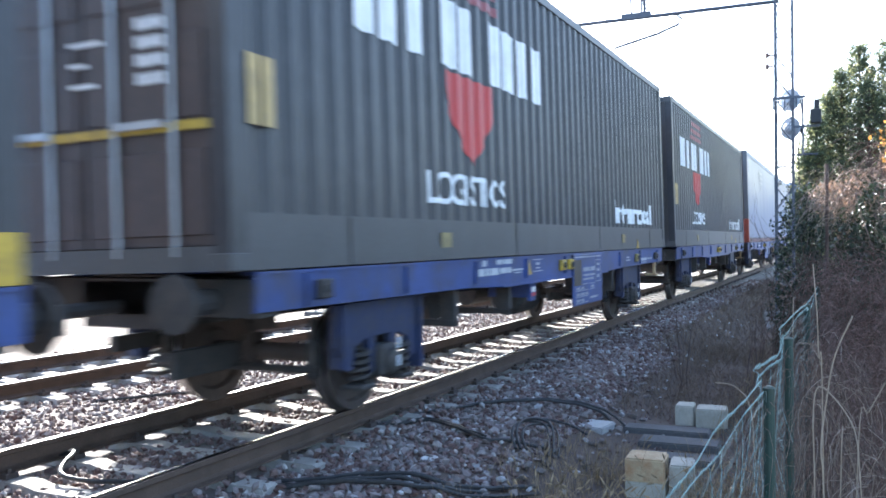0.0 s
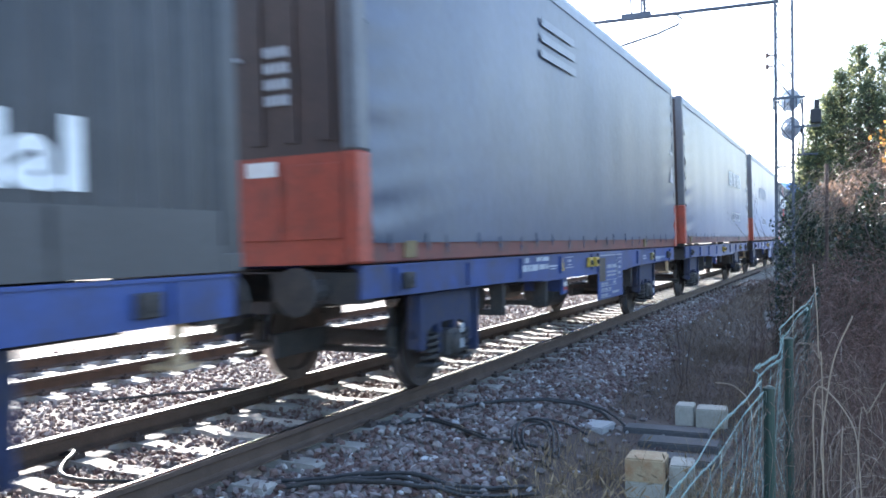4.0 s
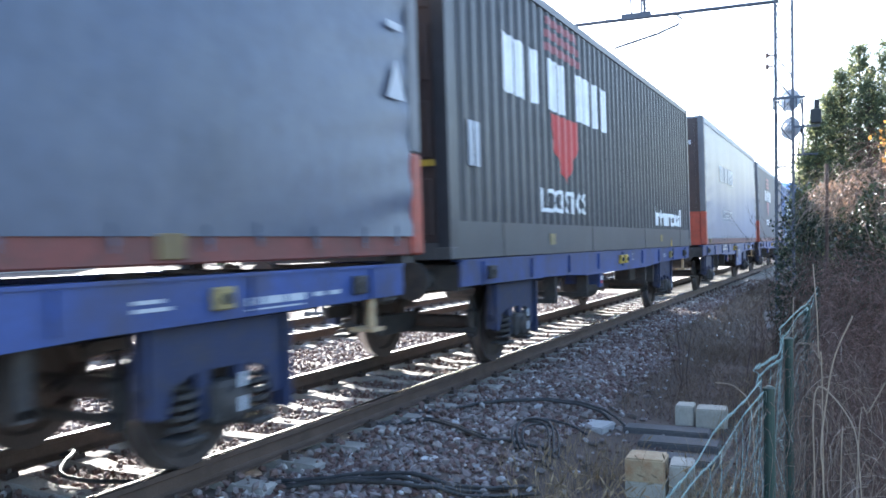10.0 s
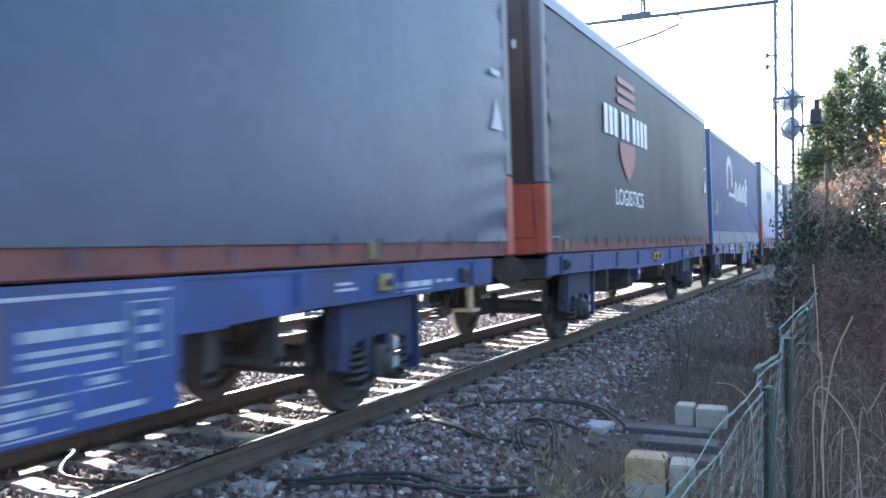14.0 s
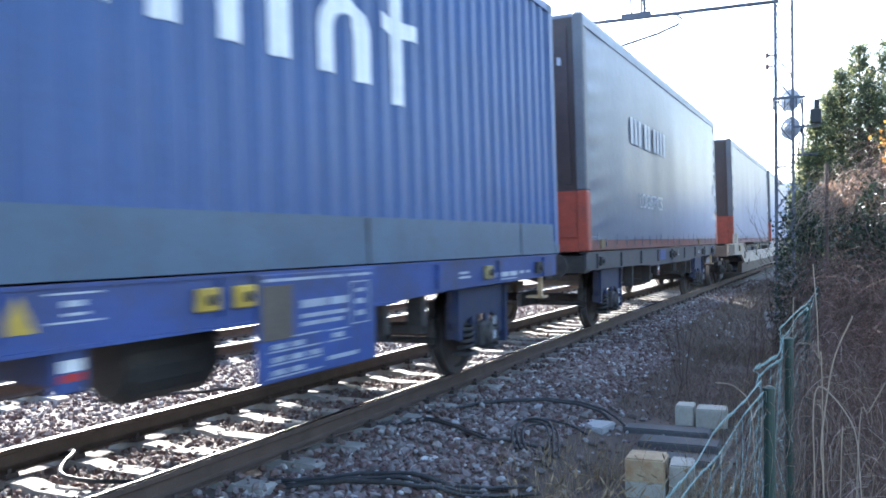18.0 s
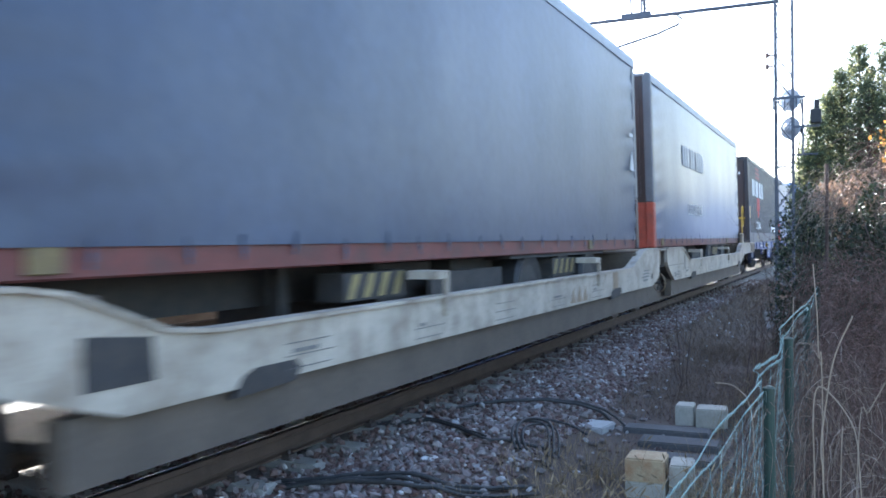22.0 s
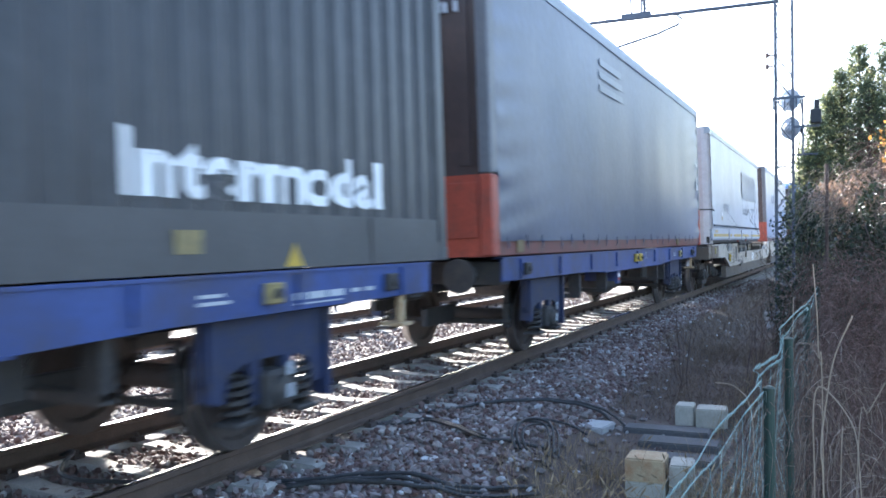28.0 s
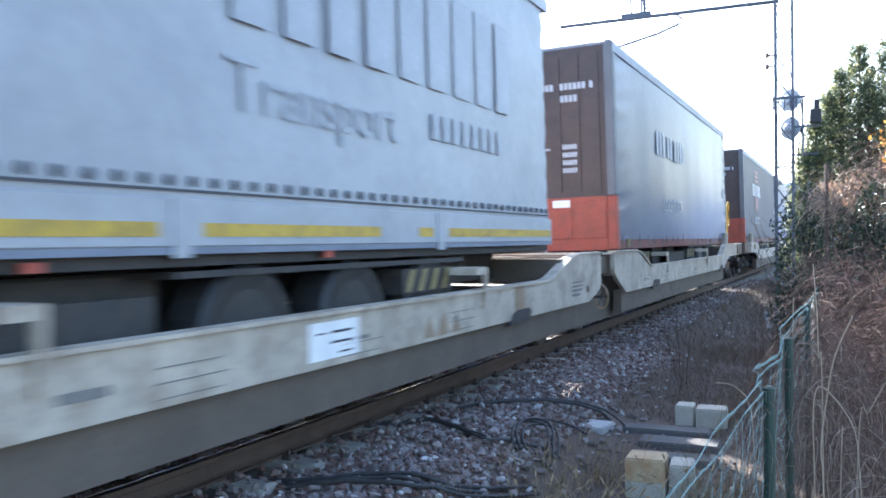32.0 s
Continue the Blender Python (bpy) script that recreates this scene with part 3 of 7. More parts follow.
def blue_wagon(plate, paint_name="blue", length=13.6):
    paint = M[paint_name]
    w = tagged(new("flat_wagon"), "grimy blue two-axle container flat wagon" if paint_name == "blue" else "sooty dark two-axle container flat wagon", "railway wagon", "wagons of the freight train")
    X = 1.24
    for s in (-1, 1):
        bm = bmesh.new()
        y0, y1, zt = 0.25, length - 0.25, 1.255 if s > 0 else 1.19
        prism(bm, [(y0, zt - 0.01), (y1, zt - 0.01), (y1, 0.99), (y1 - 3.3, 0.97), (y1 - 4.4, 0.935), (y0 + 4.4, 0.935), (y0 + 3.3, 0.97), (y0, 0.99)], s * (X - 0.03), s * X)
        part("solebar", bm, paint, w)
        for za, zb, ya, yb in ((zt - 0.022, zt, y0, y1), (0.925, 0.947, y0 + 4.3, y1 - 4.3)):
            part("flange", boxed(min(s * (X - 0.1), s * (X + 0.014)), max(s * (X - 0.1), s * (X + 0.014)), ya, yb, za, zb), paint, w)
        # uprights on the outside of the beam
        for i in range(9):
            yy = y0 + 0.55 + i * (y1 - y0 - 1.1) / 8
            part("stiffener", boxed(min(s * X, s * (X + 0.03)), max(s * X, s * (X + 0.03)), yy - 0.015, yy + 0.015, 1.0, zt - 0.03), paint, w)
        for yy in (1.0, 6.66, 7.0, length - 2.6, length - 1.0):
            bm = boxed(min(s * X, s * (X + 0.05)), max(s * X, s * (X + 0.05)), yy - 0.09, yy + 0.09, 1.04, 1.18, bevel=0.01)
            sp = part("load_spigot", bm, M["black_steel"] if paint_name != "blue" else M["yellow"] if 6 < yy < 7.1 else M["stripe"] if yy == length - 2.6 else M["black_steel"], w)
            part("spigot_pin", tube(bmesh.new(), (s * (X + 0.05), yy, 1.11), (s * (X + 0.075), yy, 1.11), 0.035, 8), M["black_steel"], sp)
    part("deck_frame", box(box(boxed(-0.35, 0.35, 0.3, length - 0.3, 0.85, 1.18), -1.2, 1.2, 0.3, 0.55, 0.95, 1.2), -1.2, 1.2, length - 0.55, length - 0.3, 0.95, 1.2), M["black_steel"], w)
    for i in range(7):
        yy = 1.2 + i * (length - 2.4) / 6
        part("cross_member", boxed(-1.2, 1.2, yy - 0.07, yy + 0.07, 1.0, 1.19), M["black_steel"], w)
    for yy in (2.15, length - 2.4):
        add_axle(w, yy)
    bm = tube(bmesh.new(), (-0.9, 4.6, 0.72), (0.4, 4.6, 0.72), 0.19, 14)
    part("air_reservoir", bm, M["black_steel"], w)
    bm = tube(bmesh.new(), (0.3, 4.4, 0.85), (0.3, length - 4.4, 0.85), 0.03, 6)
    part("brake_rod", bm, M["black_steel"], w)
    part("brake_valve_box", boxed(0.55, 0.85, 9.0, 9.5, 0.62, 0.92, bevel=0.03), M["black_steel"], w)
    part("air_reservoir", lathe(bmesh.new(), [(6.6, 0.06), (6.63, 0.19), (6.72, 0.25), (7.42, 0.25), (7.51, 0.19), (7.54, 0.06)], 16, "y"), M["black_steel"], w, at=pose(0.45, 0, 0.67))
    bracket = part("bracket_plate", box(boxed(1.12, 1.17, 5.66, 5.86, 0.7, 1.0, bevel=0.008), 0.6, 1.12, 5.7, 5.74, 0.74, 0.9), paint, w, "blue hanging bracket plate")
    part("tag", boxed(1.171, 1.175, 5.69, 5.83, 0.76, 0.8), M["red"], bracket, "red and white tag")
    part("tag", boxed(1.171, 1.175, 5.69, 5.83, 0.81, 0.87), M["white"], bracket)
    part("brake_cylinder", tube(tube(bmesh.new(), (-0.3, 7.0, 0.7), (-0.3, 7.7, 0.7), 0.18, 14), (-0.3, 7.7, 0.7), (-0.3, 8.6, 0.66), 0.03, 6), M["black_steel"], w)
    for yy in (2.15, length - 2.4):
        for d in (-0.62, 0.62):
            part("brake_beam", tube(bmesh.new(), (-0.85, yy + d, 0.42), (0.85, yy + d, 0.42), 0.035, 8), M["black_steel"], w)
        part("brake_lever", boxed(-0.04, 0.04, yy - 1.35, yy - 0.55, 0.4, 0.62, bevel=0.01), M["black_steel"], w)
        part("tie_bar", boxed(-0.9, -0.82, yy - 1.1, yy + 1.1, 0.55, 0.68), M["black_steel"], w)
    for yy in (3.5, 5.0, 9.0, length - 3.9):
        part("hanger_bracket", box(boxed(1.0, 1.16, yy - 0.04, yy + 0.04, 0.62, 1.0), 0.3, 1.16, yy - 0.05, yy + 0.05, 0.6, 0.66), M["black_steel"], w)
    part("brake_pipe", path_tube(bmesh.new(), [(0.6, 0.6, 0.9), (0.62, 3.2, 0.88), (0.6, 5.0, 0.86), (0.6, 8.6, 0.86), (0.62, length - 3.0, 0.88), (0.6, length - 0.6, 0.9)], 0.018, 6), M["black_steel"], w)
    for s in (-1, 1):
        for yy, d in ((0.25, -1), (length - 0.25, 1)):
            bm = bmesh.new()
            lathe(bm, [(0, 0.09), (d * 0.32, 0.09), (d * 0.32, 0.19), (d * 0.36, 0.19)], 12, "y")
            part("buffer", bm, M["black_steel"], w, at=pose(s * 0.87, yy, 1.06))
    part("coupler", box(tube(bmesh.new(), (0, -0.45, 1.0), (0, 0.4, 1.0), 0.05, 8), -0.06, 0.06, -0.35, -0.2, 0.85, 1.05), M["black_steel"], w)
    bm = boxed(1.15, 1.2, length - 0.72, length - 0.66, 0.74, 1.04)
    box(bm, 1.02, 1.24, length - 0.78, length - 0.58, 0.72, 0.75)
    part("shunter_step", bm, M["block_ochre"], w, "dull yellow shunter's step")
    bars(w, M["faded_white"], X + 0.002, 10.3, 1.07, [(0, 0, 0.28, 0.022), (0, 0.045, 0.22, 0.022)])
    bars(w, M["faded_white"], X + 0.002, 7.5, 1.08, [(0.04, 0, 0.01, 0.1), (0.04, 0.1, 0.1, 0.01), (0, 0, 0.2, 0.01)])
    if paint_name != "blue":
        for yy in (5.55, length - 1.1):
            part("paint_patch", boxed(X + 0.001, X + 0.006, yy, yy + 0.6, 1.02, 1.24), M["blue"], w, "clean blue paint patch")
    if plate:
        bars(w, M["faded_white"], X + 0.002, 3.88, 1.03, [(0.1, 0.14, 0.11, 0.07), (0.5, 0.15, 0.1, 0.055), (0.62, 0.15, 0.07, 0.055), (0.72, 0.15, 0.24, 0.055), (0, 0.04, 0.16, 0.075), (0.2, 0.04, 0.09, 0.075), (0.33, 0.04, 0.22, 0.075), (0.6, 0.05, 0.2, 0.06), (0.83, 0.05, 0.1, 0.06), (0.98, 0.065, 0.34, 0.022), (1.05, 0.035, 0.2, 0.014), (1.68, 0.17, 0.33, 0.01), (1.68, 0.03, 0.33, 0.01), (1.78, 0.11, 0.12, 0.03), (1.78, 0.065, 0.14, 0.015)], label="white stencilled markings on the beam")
        bm = bmesh.new()
        prism(bm, [(5.3, 1.03), (5.5, 1.03), (5.4, 1.21)], X + 0.001, X + 0.006)
        part("warning_triangle", bm, M["yellow"], w)
        bars(w, M["faded_white"], X + 0.002, 11.25, 1.0, [(0.0, 0.045, 0.14, 0.05), (0.18, 0.045, 0.22, 0.05), (0.44, 0.045, 0.2, 0.05), (0.0, 0.012, 0.62, 0.01), (0.75, 0.06, 0.12, 0.03), (0.95, 0.06, 0.14, 0.03)])
        p = part("data_panel", boxed(X + 0.002, X + 0.027, 7.13, 8.63, 0.52, 1.235, bevel=0.008), paint, w, "blue data panel with white stencilling")
        rows = [(0.47, 0.47, 0.34, 0.055), (0.84, 0.47, 0.24, 0.055), (0.47, 0.4, 0.6, 0.028), (0.47, 0.345, 0.53, 0.028), (0.06, 0.665, 0.95, 0.02), (1.06, 0.665, 0.36, 0.02)]
        rows += [(0.1, 0.03 + 0.085 * i, 0.62, 0.01) for i in range(4)] + [(0.14 + 0.21 * k, 0.05 + 0.085 * i, 0.15, 0.035) for i in range(3) for k in range(2 + i % 2)]
        rows += [(1.12, 0.3, 0.28, 0.01), (1.12, 0.615, 0.28, 0.01), (1.12, 0.3, 0.01, 0.325), (1.39, 0.3, 0.01, 0.325), (1.19, 0.36, 0.13, 0.04), (1.19, 0.45, 0.13, 0.04), (1.19, 0.54, 0.13, 0.03)]
        rows += [(0.8, 0.07, 0.42, 0.03), (0.8, 0.2, 0.28, 0.01), (0.8, 0.28, 0.28, 0.01), (0.86, 0.225, 0.15, 0.035)]
        bars(p, M["worn_white"], X + 0.028, 7.13, 0.52, rows)
        part("hatch", boxed(X + 0.028, X + 0.036, 7.16, 7.5, 0.8, 1.16, bevel=0.003), M["brown_dust"], p, "grimy brown hatch")
    return w


def pocket_wagon(style=0):
    """White articulated pocket wagon for two trailers, 34 m long."""
    w = tagged(new("pocket_wagon"), "dirty white articulated pocket wagon on three bogies", "railway wagon", "wagons of the freight train")
    X = 1.52
    for lo, hi, ends in ((0.0, 17.05, (0, 1)), (17.8, 34.3, (1, 0))):
        for s in (-1, 1):
            xa, xb = min(s * (X - 0.06), s * X), max(s * (X - 0.06), s * X)
            # long knee-shaped side beam: high over the bogies, low between
            dip, crest, foot = 0.955, 1.245, 0.61
            if ends[0]:
                top = [(lo, crest), (lo + 1.45, crest), (lo + 1.72, 1.21), (lo + 2.45, dip + 0.03), (lo + 2.75, dip)]
            elif style:
                top = [(lo, crest), (lo + 2.83, crest), (lo + 3.25, 1.06), (lo + 3.85, 1.06), (lo + 4.18, crest), (lo + 5.55, crest), (lo + 5.8, dip)]
            else:
                top = [(lo, crest), (lo + 3.6, crest), (lo + 3.85, 1.21), (lo + 4.5, dip + 0.03), (lo + 4.85, dip)]
            top += [(hi - 2.45, dip), (hi - 2.25, dip + 0.02), (hi - 1.45, 1.2), (hi - 1.05, crest), (hi - 0.04, crest), (hi, crest - 0.03)] if ends[1] else [(hi - 5.0, dip), (hi - 4.75, dip + 0.02), (hi - 4.2, 1.2), (hi - 3.9, crest), (hi, crest)]
            b0 = -0.35 if ends[0] else 2.7 if style else 3.2
            b1 = -0.35 if ends[1] else 3.2
            low = [(hi, 0.82), (hi - 0.08, 0.75), (hi - 0.27, 0.69), (hi - 0.62, foot)] if ends[1] else [(hi, 0.93), (hi - b1, 0.9), (hi - b1 - 1.0, foot)]
            low += [(lo + 0.75, foot), (lo + 0.28, 0.8), (lo + 0.06, 0.92), (lo, 1.0)] if ends[0] else [(lo + b0 + 1.0, foot), (lo + b0, 0.9), (lo, 0.93)]
            prism_bm = bmesh.new()
            prism(prism_bm, top + low, xa, xb)
            beam = part("side_beam", prism_bm, M["cream"], w)
            # flange along the top edge
            bm = bmesh.new()
            for (ya, za), (yb, zb) in zip(top, top[1:]):
                prism(bm, [(ya, za), (yb, zb), (yb, zb + 0.025), (ya, za + 0.025)], min(s * (X - 0.1), s * (X + 0.03)), max(s * (X - 0.1), s * (X + 0.03)))
            part("top_flange", bm, M["cream"], beam)
            part("lower_skirt", boxed(min(s * (X - 0.2), s * (X - 0.07)), max(s * (X - 0.2), s * (X - 0.07)), lo + max(b0, 0) + 0.7, hi - max(b1, 0) - 0.7, 0.3, 0.64), M["brown_dust"], beam, "brake-dust brown lower skirt")
            if s > 0:
                if not ends[0]:
                    recess = [(lo + 5.02, 0.84), (lo + 5.02, 1.18), (lo + 5.42, 1.18), (lo + 5.42, 0.92), (lo + 5.2, 0.76)] if style else [(lo + 3.95, 0.76), (lo + 3.95, 1.02), (lo + 4.38, 0.98), (lo + 4.4, 0.76)]
                    # flat dark plate on the face: the recess's shade put into its colour
                    part("recess_panel", prism(bmesh.new(), recess, X, X + 0.006), M["black_steel"], beam)
                if style and not lo:
                    part("cover_strip", boxed(X, X + 0.012, 4.66, 4.98, 0.68, 1.2, bevel=0.004), M["cream"], beam)
                    for i in range(5):
                        part("louvre", boxed(X, X + 0.01, 3.9, 4.62, 0.7 + 0.095 * i, 0.708 + 0.095 * i), M["black_steel"], beam)
                    part("shut_off_cock", box(boxed(X - 0.02, X + 0.03, 3.63, 3.72, 0.76, 0.98, bevel=0.01), X, X + 0.05, 3.58, 3.78, 0.9, 0.94), M["yellow"], beam, "yellow shut-off cock")
                    # shaded hollow beside the cock, painted as a dark plate
                    part("cock_recess", boxed(X, X + 0.006, 3.32, 3.56, 0.8, 1.0), M["black_steel"], beam)
                if lo and not style:
                    part("panel_seam", boxed(X, X + 0.006, lo + 0.02, lo + 1.9, 0.915, 0.925), M["faint_stencil"], beam)
                    part("panel_seam", boxed(X, X + 0.006, lo + 1.9, lo + 1.915, 0.8, 1.22), M["faint_stencil"], beam)
                    bars(beam, M["faint_stencil"], X + 0.001, lo + 0.75, 0.66, [(0.0, 0.02, 0.14, 0.09), (0.2, 0.05, 0.07, 0.03), (0.32, 0.04, 0.22, 0.03), (0.32, 0.1, 0.22, 0.03), (0.2, 0.2, 0.38, 0.008), (0.2, 0.0, 0.38, 0.008)])
                for yy in (lo + (2.7 if ends[0] else 5.0 if style == 0 else 6.4), hi - b1 - (3.94 if ends[1] else 1.9)):
                    # pocket opening as a dark plate, its inner shade painted
                    part("lifting_pocket", prism(bmesh.new(), [(yy, 0.56), (yy + 0.08, 0.67), (yy + 0.2, 0.71), (yy + 0.6, 0.71), (yy + 0.66, 0.66), (yy + 0.6, 0.58)], X - 0.03, X + 0.005), M["black_steel"], beam)
                if style and not lo:
                    bars(beam, M["faint_stencil"], X + 0.001, 5.7, 0.68, [(0, 0, 0.16, 0.09), (0.22, 0, 0.09, 0.09), (0.4, 0, 0.25, 0.09), (0.1, 0.13, 0.12, 0.07), (0.75, 0.12, 0.3, 0.07), (0.75, 0.02, 0.28, 0.04), (1.5, 0.02, 0.35, 0.012), (1.5, 0.1, 0.35, 0.012), (1.55, 0.16, 0.25, 0.04), (2.2, 0.05, 0.3, 0.05)])
                for i in range(5):
                    yy = lo + b0 + 2.3 + i * 1.75
                    bars(beam, M["faint_stencil"], X + 0.001, yy, 0.65, [(0, 0.16, 0.5, 0.007), (0, 0.08, 0.55, 0.007), (0, 0.0, 0.5, 0.007), (0.08, 0.1, 0.1, 0.025), (0.2, 0.1, 0.16, 0.025)][i % 2:5 - i % 3])
                if ends[1]:
                    part("dust_patch", boxed(X + 0.001, X + 0.003, hi - 3.43, hi - 3.14, 0.66, 0.95), M["tan_mark"], beam, "dull brown painted patch")
                    bars(beam, M["faint_stencil"], X + 0.001, hi - 1.4, 0.72, [(0.02, 0, 0.34, 0.035), (0, 0.06, 0.44, 0.03), (0, 0.115, 0.44, 0.025), (0.02, 0.165, 0.46, 0.02)])
                    # hole drawn as a dark disc, its shade put into the colour
                    part("drain_hole", lathe(bmesh.new(), [(0, 0.045), (0.004, 0.045), (0.004, 0)], 12), M["black_steel"], beam, at=pose(X + 0.001, hi - 0.69, 0.78))
                for i in range(3) if ends[1] else ():
                    yy = hi - 5.55 + 0.27 * i
                    part("lifting_mark", prism(bmesh.new(), [(yy, 0.64), (yy + 0.21, 0.64), (yy + 0.105, 0.83)], X + 0.001, X + 0.004), M["tan_mark"], beam, "dull brown triangle mark")
                for yy in (lo + (4.0 if ends[0] else 7.78), hi - (4.31 if ends[1] else 7.5)):
                    bm = boxed(X + 0.0, X + 0.04, yy, yy + 0.05, 0.8, 1.18)
                    box(bm, X - 0.25, X + 0.03, yy - 0.18, yy + 0.05, 1.12, 1.19)
                    part("support_arm", bm, M["cream"], beam)
                if style and not lo:
                    bars(beam, M["white"], X + 0.001, lo + 9.85, 0.66, [(0, 0, 0.62, 0.25)], "label_plate")
                    bars(beam, M["ink"], X + 0.006, lo + 9.85, 0.66, [(0.08, 0.17, 0.1, 0.012), (0.26, 0.17, 0.26, 0.016), (0.26, 0.1, 0.26, 0.016), (0.36, 0.03, 0.16, 0.012)])
        # floor pan and cross walls
        part("pocket_floor", boxed(-1.22, 1.22, lo + 4.4 if not ends[0] else lo + 2.4, hi - (2.4 if ends[1] else 4.4), 0.3, 0.36), M["black_steel"], w)
        for yy in (lo + 0.1, lo + (3.9 if not ends[0] else 1.5), hi - (1.6 if ends[1] else 4.0), hi - 0.2):
            part("end_platform", boxed(-X + 0.06, X - 0.06, yy - 0.1, yy + 0.2, 0.9, 1.2), M["brown_dust"], w)
        for k in range(5):
            ya = (lo + 0.4 if not ends[0] else hi - 3.9) + 0.75 * k
            part("deck_bar", boxed(-X + 0.06, X - 0.06, ya, ya + 0.22, 1.165, 1.2), M["black_steel"], w)
        # striped trailer supports
        for yy in (lo + (3.5 if ends[0] else 7.2), hi - (4.8 if ends[1] else 7.8)):
            for s in (-1, 1):
                bm = boxed(min(s * 0.95, s * 1.2), max(s * 0.95, s * 1.2), yy - 0.5, yy + 0.5, 0.98, 1.2)
                sup = part("trailer_support", bm, M["black_steel"], w)
                bm = bmesh.new()
                for i in range(4):
                    ya = yy - 0.46 + 0.24 * i
                    prism(bm, [(ya, 1.0), (ya + 0.1, 1.0), (ya + 0.2, 1.19), (ya + 0.1, 1.19)], min(s * 1.201, s * 1.206), max(s * 1.201, s * 1.206))
                part("stripes", bm, M["stripe"], sup, "yellow and black warning stripes")
    for yy in (2.4, 17.43, 31.9):
        add_bogie(w, yy, "dark_side_frame")
    # covers of the joint over the middle bogie
    part("joint_cover", boxed(-X + 0.12, X - 0.12, 16.95, 18.3, 0.93, 1.215, bevel=0.02), M["warm_dust"], w, "brake-dust brown joint cover")
    part("joint_plate", boxed(-X + 0.03, X - 0.03, 17.0, 17.85, 1.222, 1.245), M["cream"], w)
    # plate added behind the gap to block the light seen through it
    part("joint_shield", prism(bmesh.new(), [(16.9, 0.925), (18.9, 0.925), (19.7, 0.65), (19.7, 0.22), (16.6, 0.22), (16.6, 0.6)], X - 0.32, X - 0.28), M["brown_dust"], w)
    turn = pose(X - 0.02, 17.12, 0.63, 0, 0, 50)
    ring = part("hand_wheel", path_tube(bmesh.new(), [(0, 0.165 * math.cos(math.pi * i / 12), 0.165 * math.sin(math.pi * i / 12)) for i in range(25)], 0.013, 6), M["tan_mark"], w, "rusty tan hand-brake wheel", turn)
    for i in range(3):
        a = math.pi * i / 3
        part("spoke", tube(bmesh.new(), (0, -0.16 * math.cos(a), -0.16 * math.sin(a)), (0, 0.16 * math.cos(a), 0.16 * math.sin(a)), 0.008, 5), M["black_steel"], ring)
    part("wheel_shaft", tube(bmesh.new(), (X - 0.3, 16.95, 0.63), (X - 0.02, 17.12, 0.63), 0.02, 8), M["black_steel"], w)
    for s in (-1, 1):
        for yy, d in ((0.0, -1), (34.3, 1)):
            bm = bmesh.new()
            lathe(bm, [(0, 0.1), (d * 0.3, 0.1), (d * 0.3, 0.2), (d * 0.35, 0.2)], 12, "y")
            part("buffer", bm, M["black_steel"], w, at=pose(s * 0.87, yy, 1.06))
        for ya, yb in ((0.02, 1.25), (33.1, 34.28)):
            part("end_apron", boxed(min(s * (X + 0.001), s * (X + 0.012)), max(s * (X + 0.001), s * (X + 0.012)), ya, yb, 0.93, 1.268), M["warm_dust"], w, "brake-dust brown end apron")
        bm = boxed(min(s * (X - 0.02), s * (X + 0.04)), max(s * (X - 0.02), s * (X + 0.04)), 0.55 if style else 2.45, 0.8 if style else 2.7, 1.03, 1.2, bevel=0.02)
        part("end_box", bm, M["stripe"], w)
        for yy in (2.75, 31.45) if style == 0 else (31.45,):
            part("bollard", boxed(s * 1.37 - 0.07, s * 1.37 + 0.07, yy, yy + 0.2, 1.24, 1.6, bevel=0.04), M["cream"], w)
        part("handrail", path_tube(bmesh.new(), [(s * 1.18, 33.55, 1.22), (s * 1.18, 33.55, 2.45), (s * 1.18, 33.6, 2.55), (s * 1.18, 33.72, 2.58), (s * 1.18, 33.9, 2.55), (s * 1.18, 33.95, 2.45), (s * 1.18, 33.95, 1.95), (s * 1.18, 33.9, 1.85), (s * 1.18, 33.55, 1.83)], 0.022, 6), M["yellow"], w, "bent yellow handrail")
    return w


# ---- loads
def emblem(parent, x, y, mat, z_top=3.1, z_low=2.25, half=0.62):
    """Shield: broad on top and running to a rounded point."""
    bm = bmesh.new()
    pts = [(-half, z_top)] + [(-half * (1 - u ** 1.5), z_top - 0.18 - (z_top - 0.18 - z_low) * u) for u in [i / 8 for i in range(9)]]
    pts += [(-a, b) for a, b in pts[-2::-1]]
    prism(bm, [(y + a, b) for a, b in pts], x, x + 0.004)
    return part("emblem", bm, mat, parent, "plain shield emblem")


def letter_bars(parent, x, y, z, length, h, mat, groups=(3, 2, 4)):
    """A brand name as plain upright blocks, one for each letter."""
    n = sum(groups) + (len(groups) - 1) * 0.6
    step, yy = length / n, y
    block_mesh = mesh_of("letter_block", boxed(0, 0.003, step * 0.12, step * 0.8, 0, h), mat)
    for g in groups:
        for i in range(g):
            part("letter_block", block_mesh, None, parent, at=pose(x, yy, z))
            yy += step
        yy += step * 0.6


def stripes3(parent, x, y, z, half, mat, h=0.1, gap=0.07):
    for i in range(3):
        part("emblem_stripe", boxed(x, x + 0.004, y - half + 0.03 * i, y + half - 0.03 * i, z + i * (h + gap), z + i * (h + gap) + h), mat, parent)


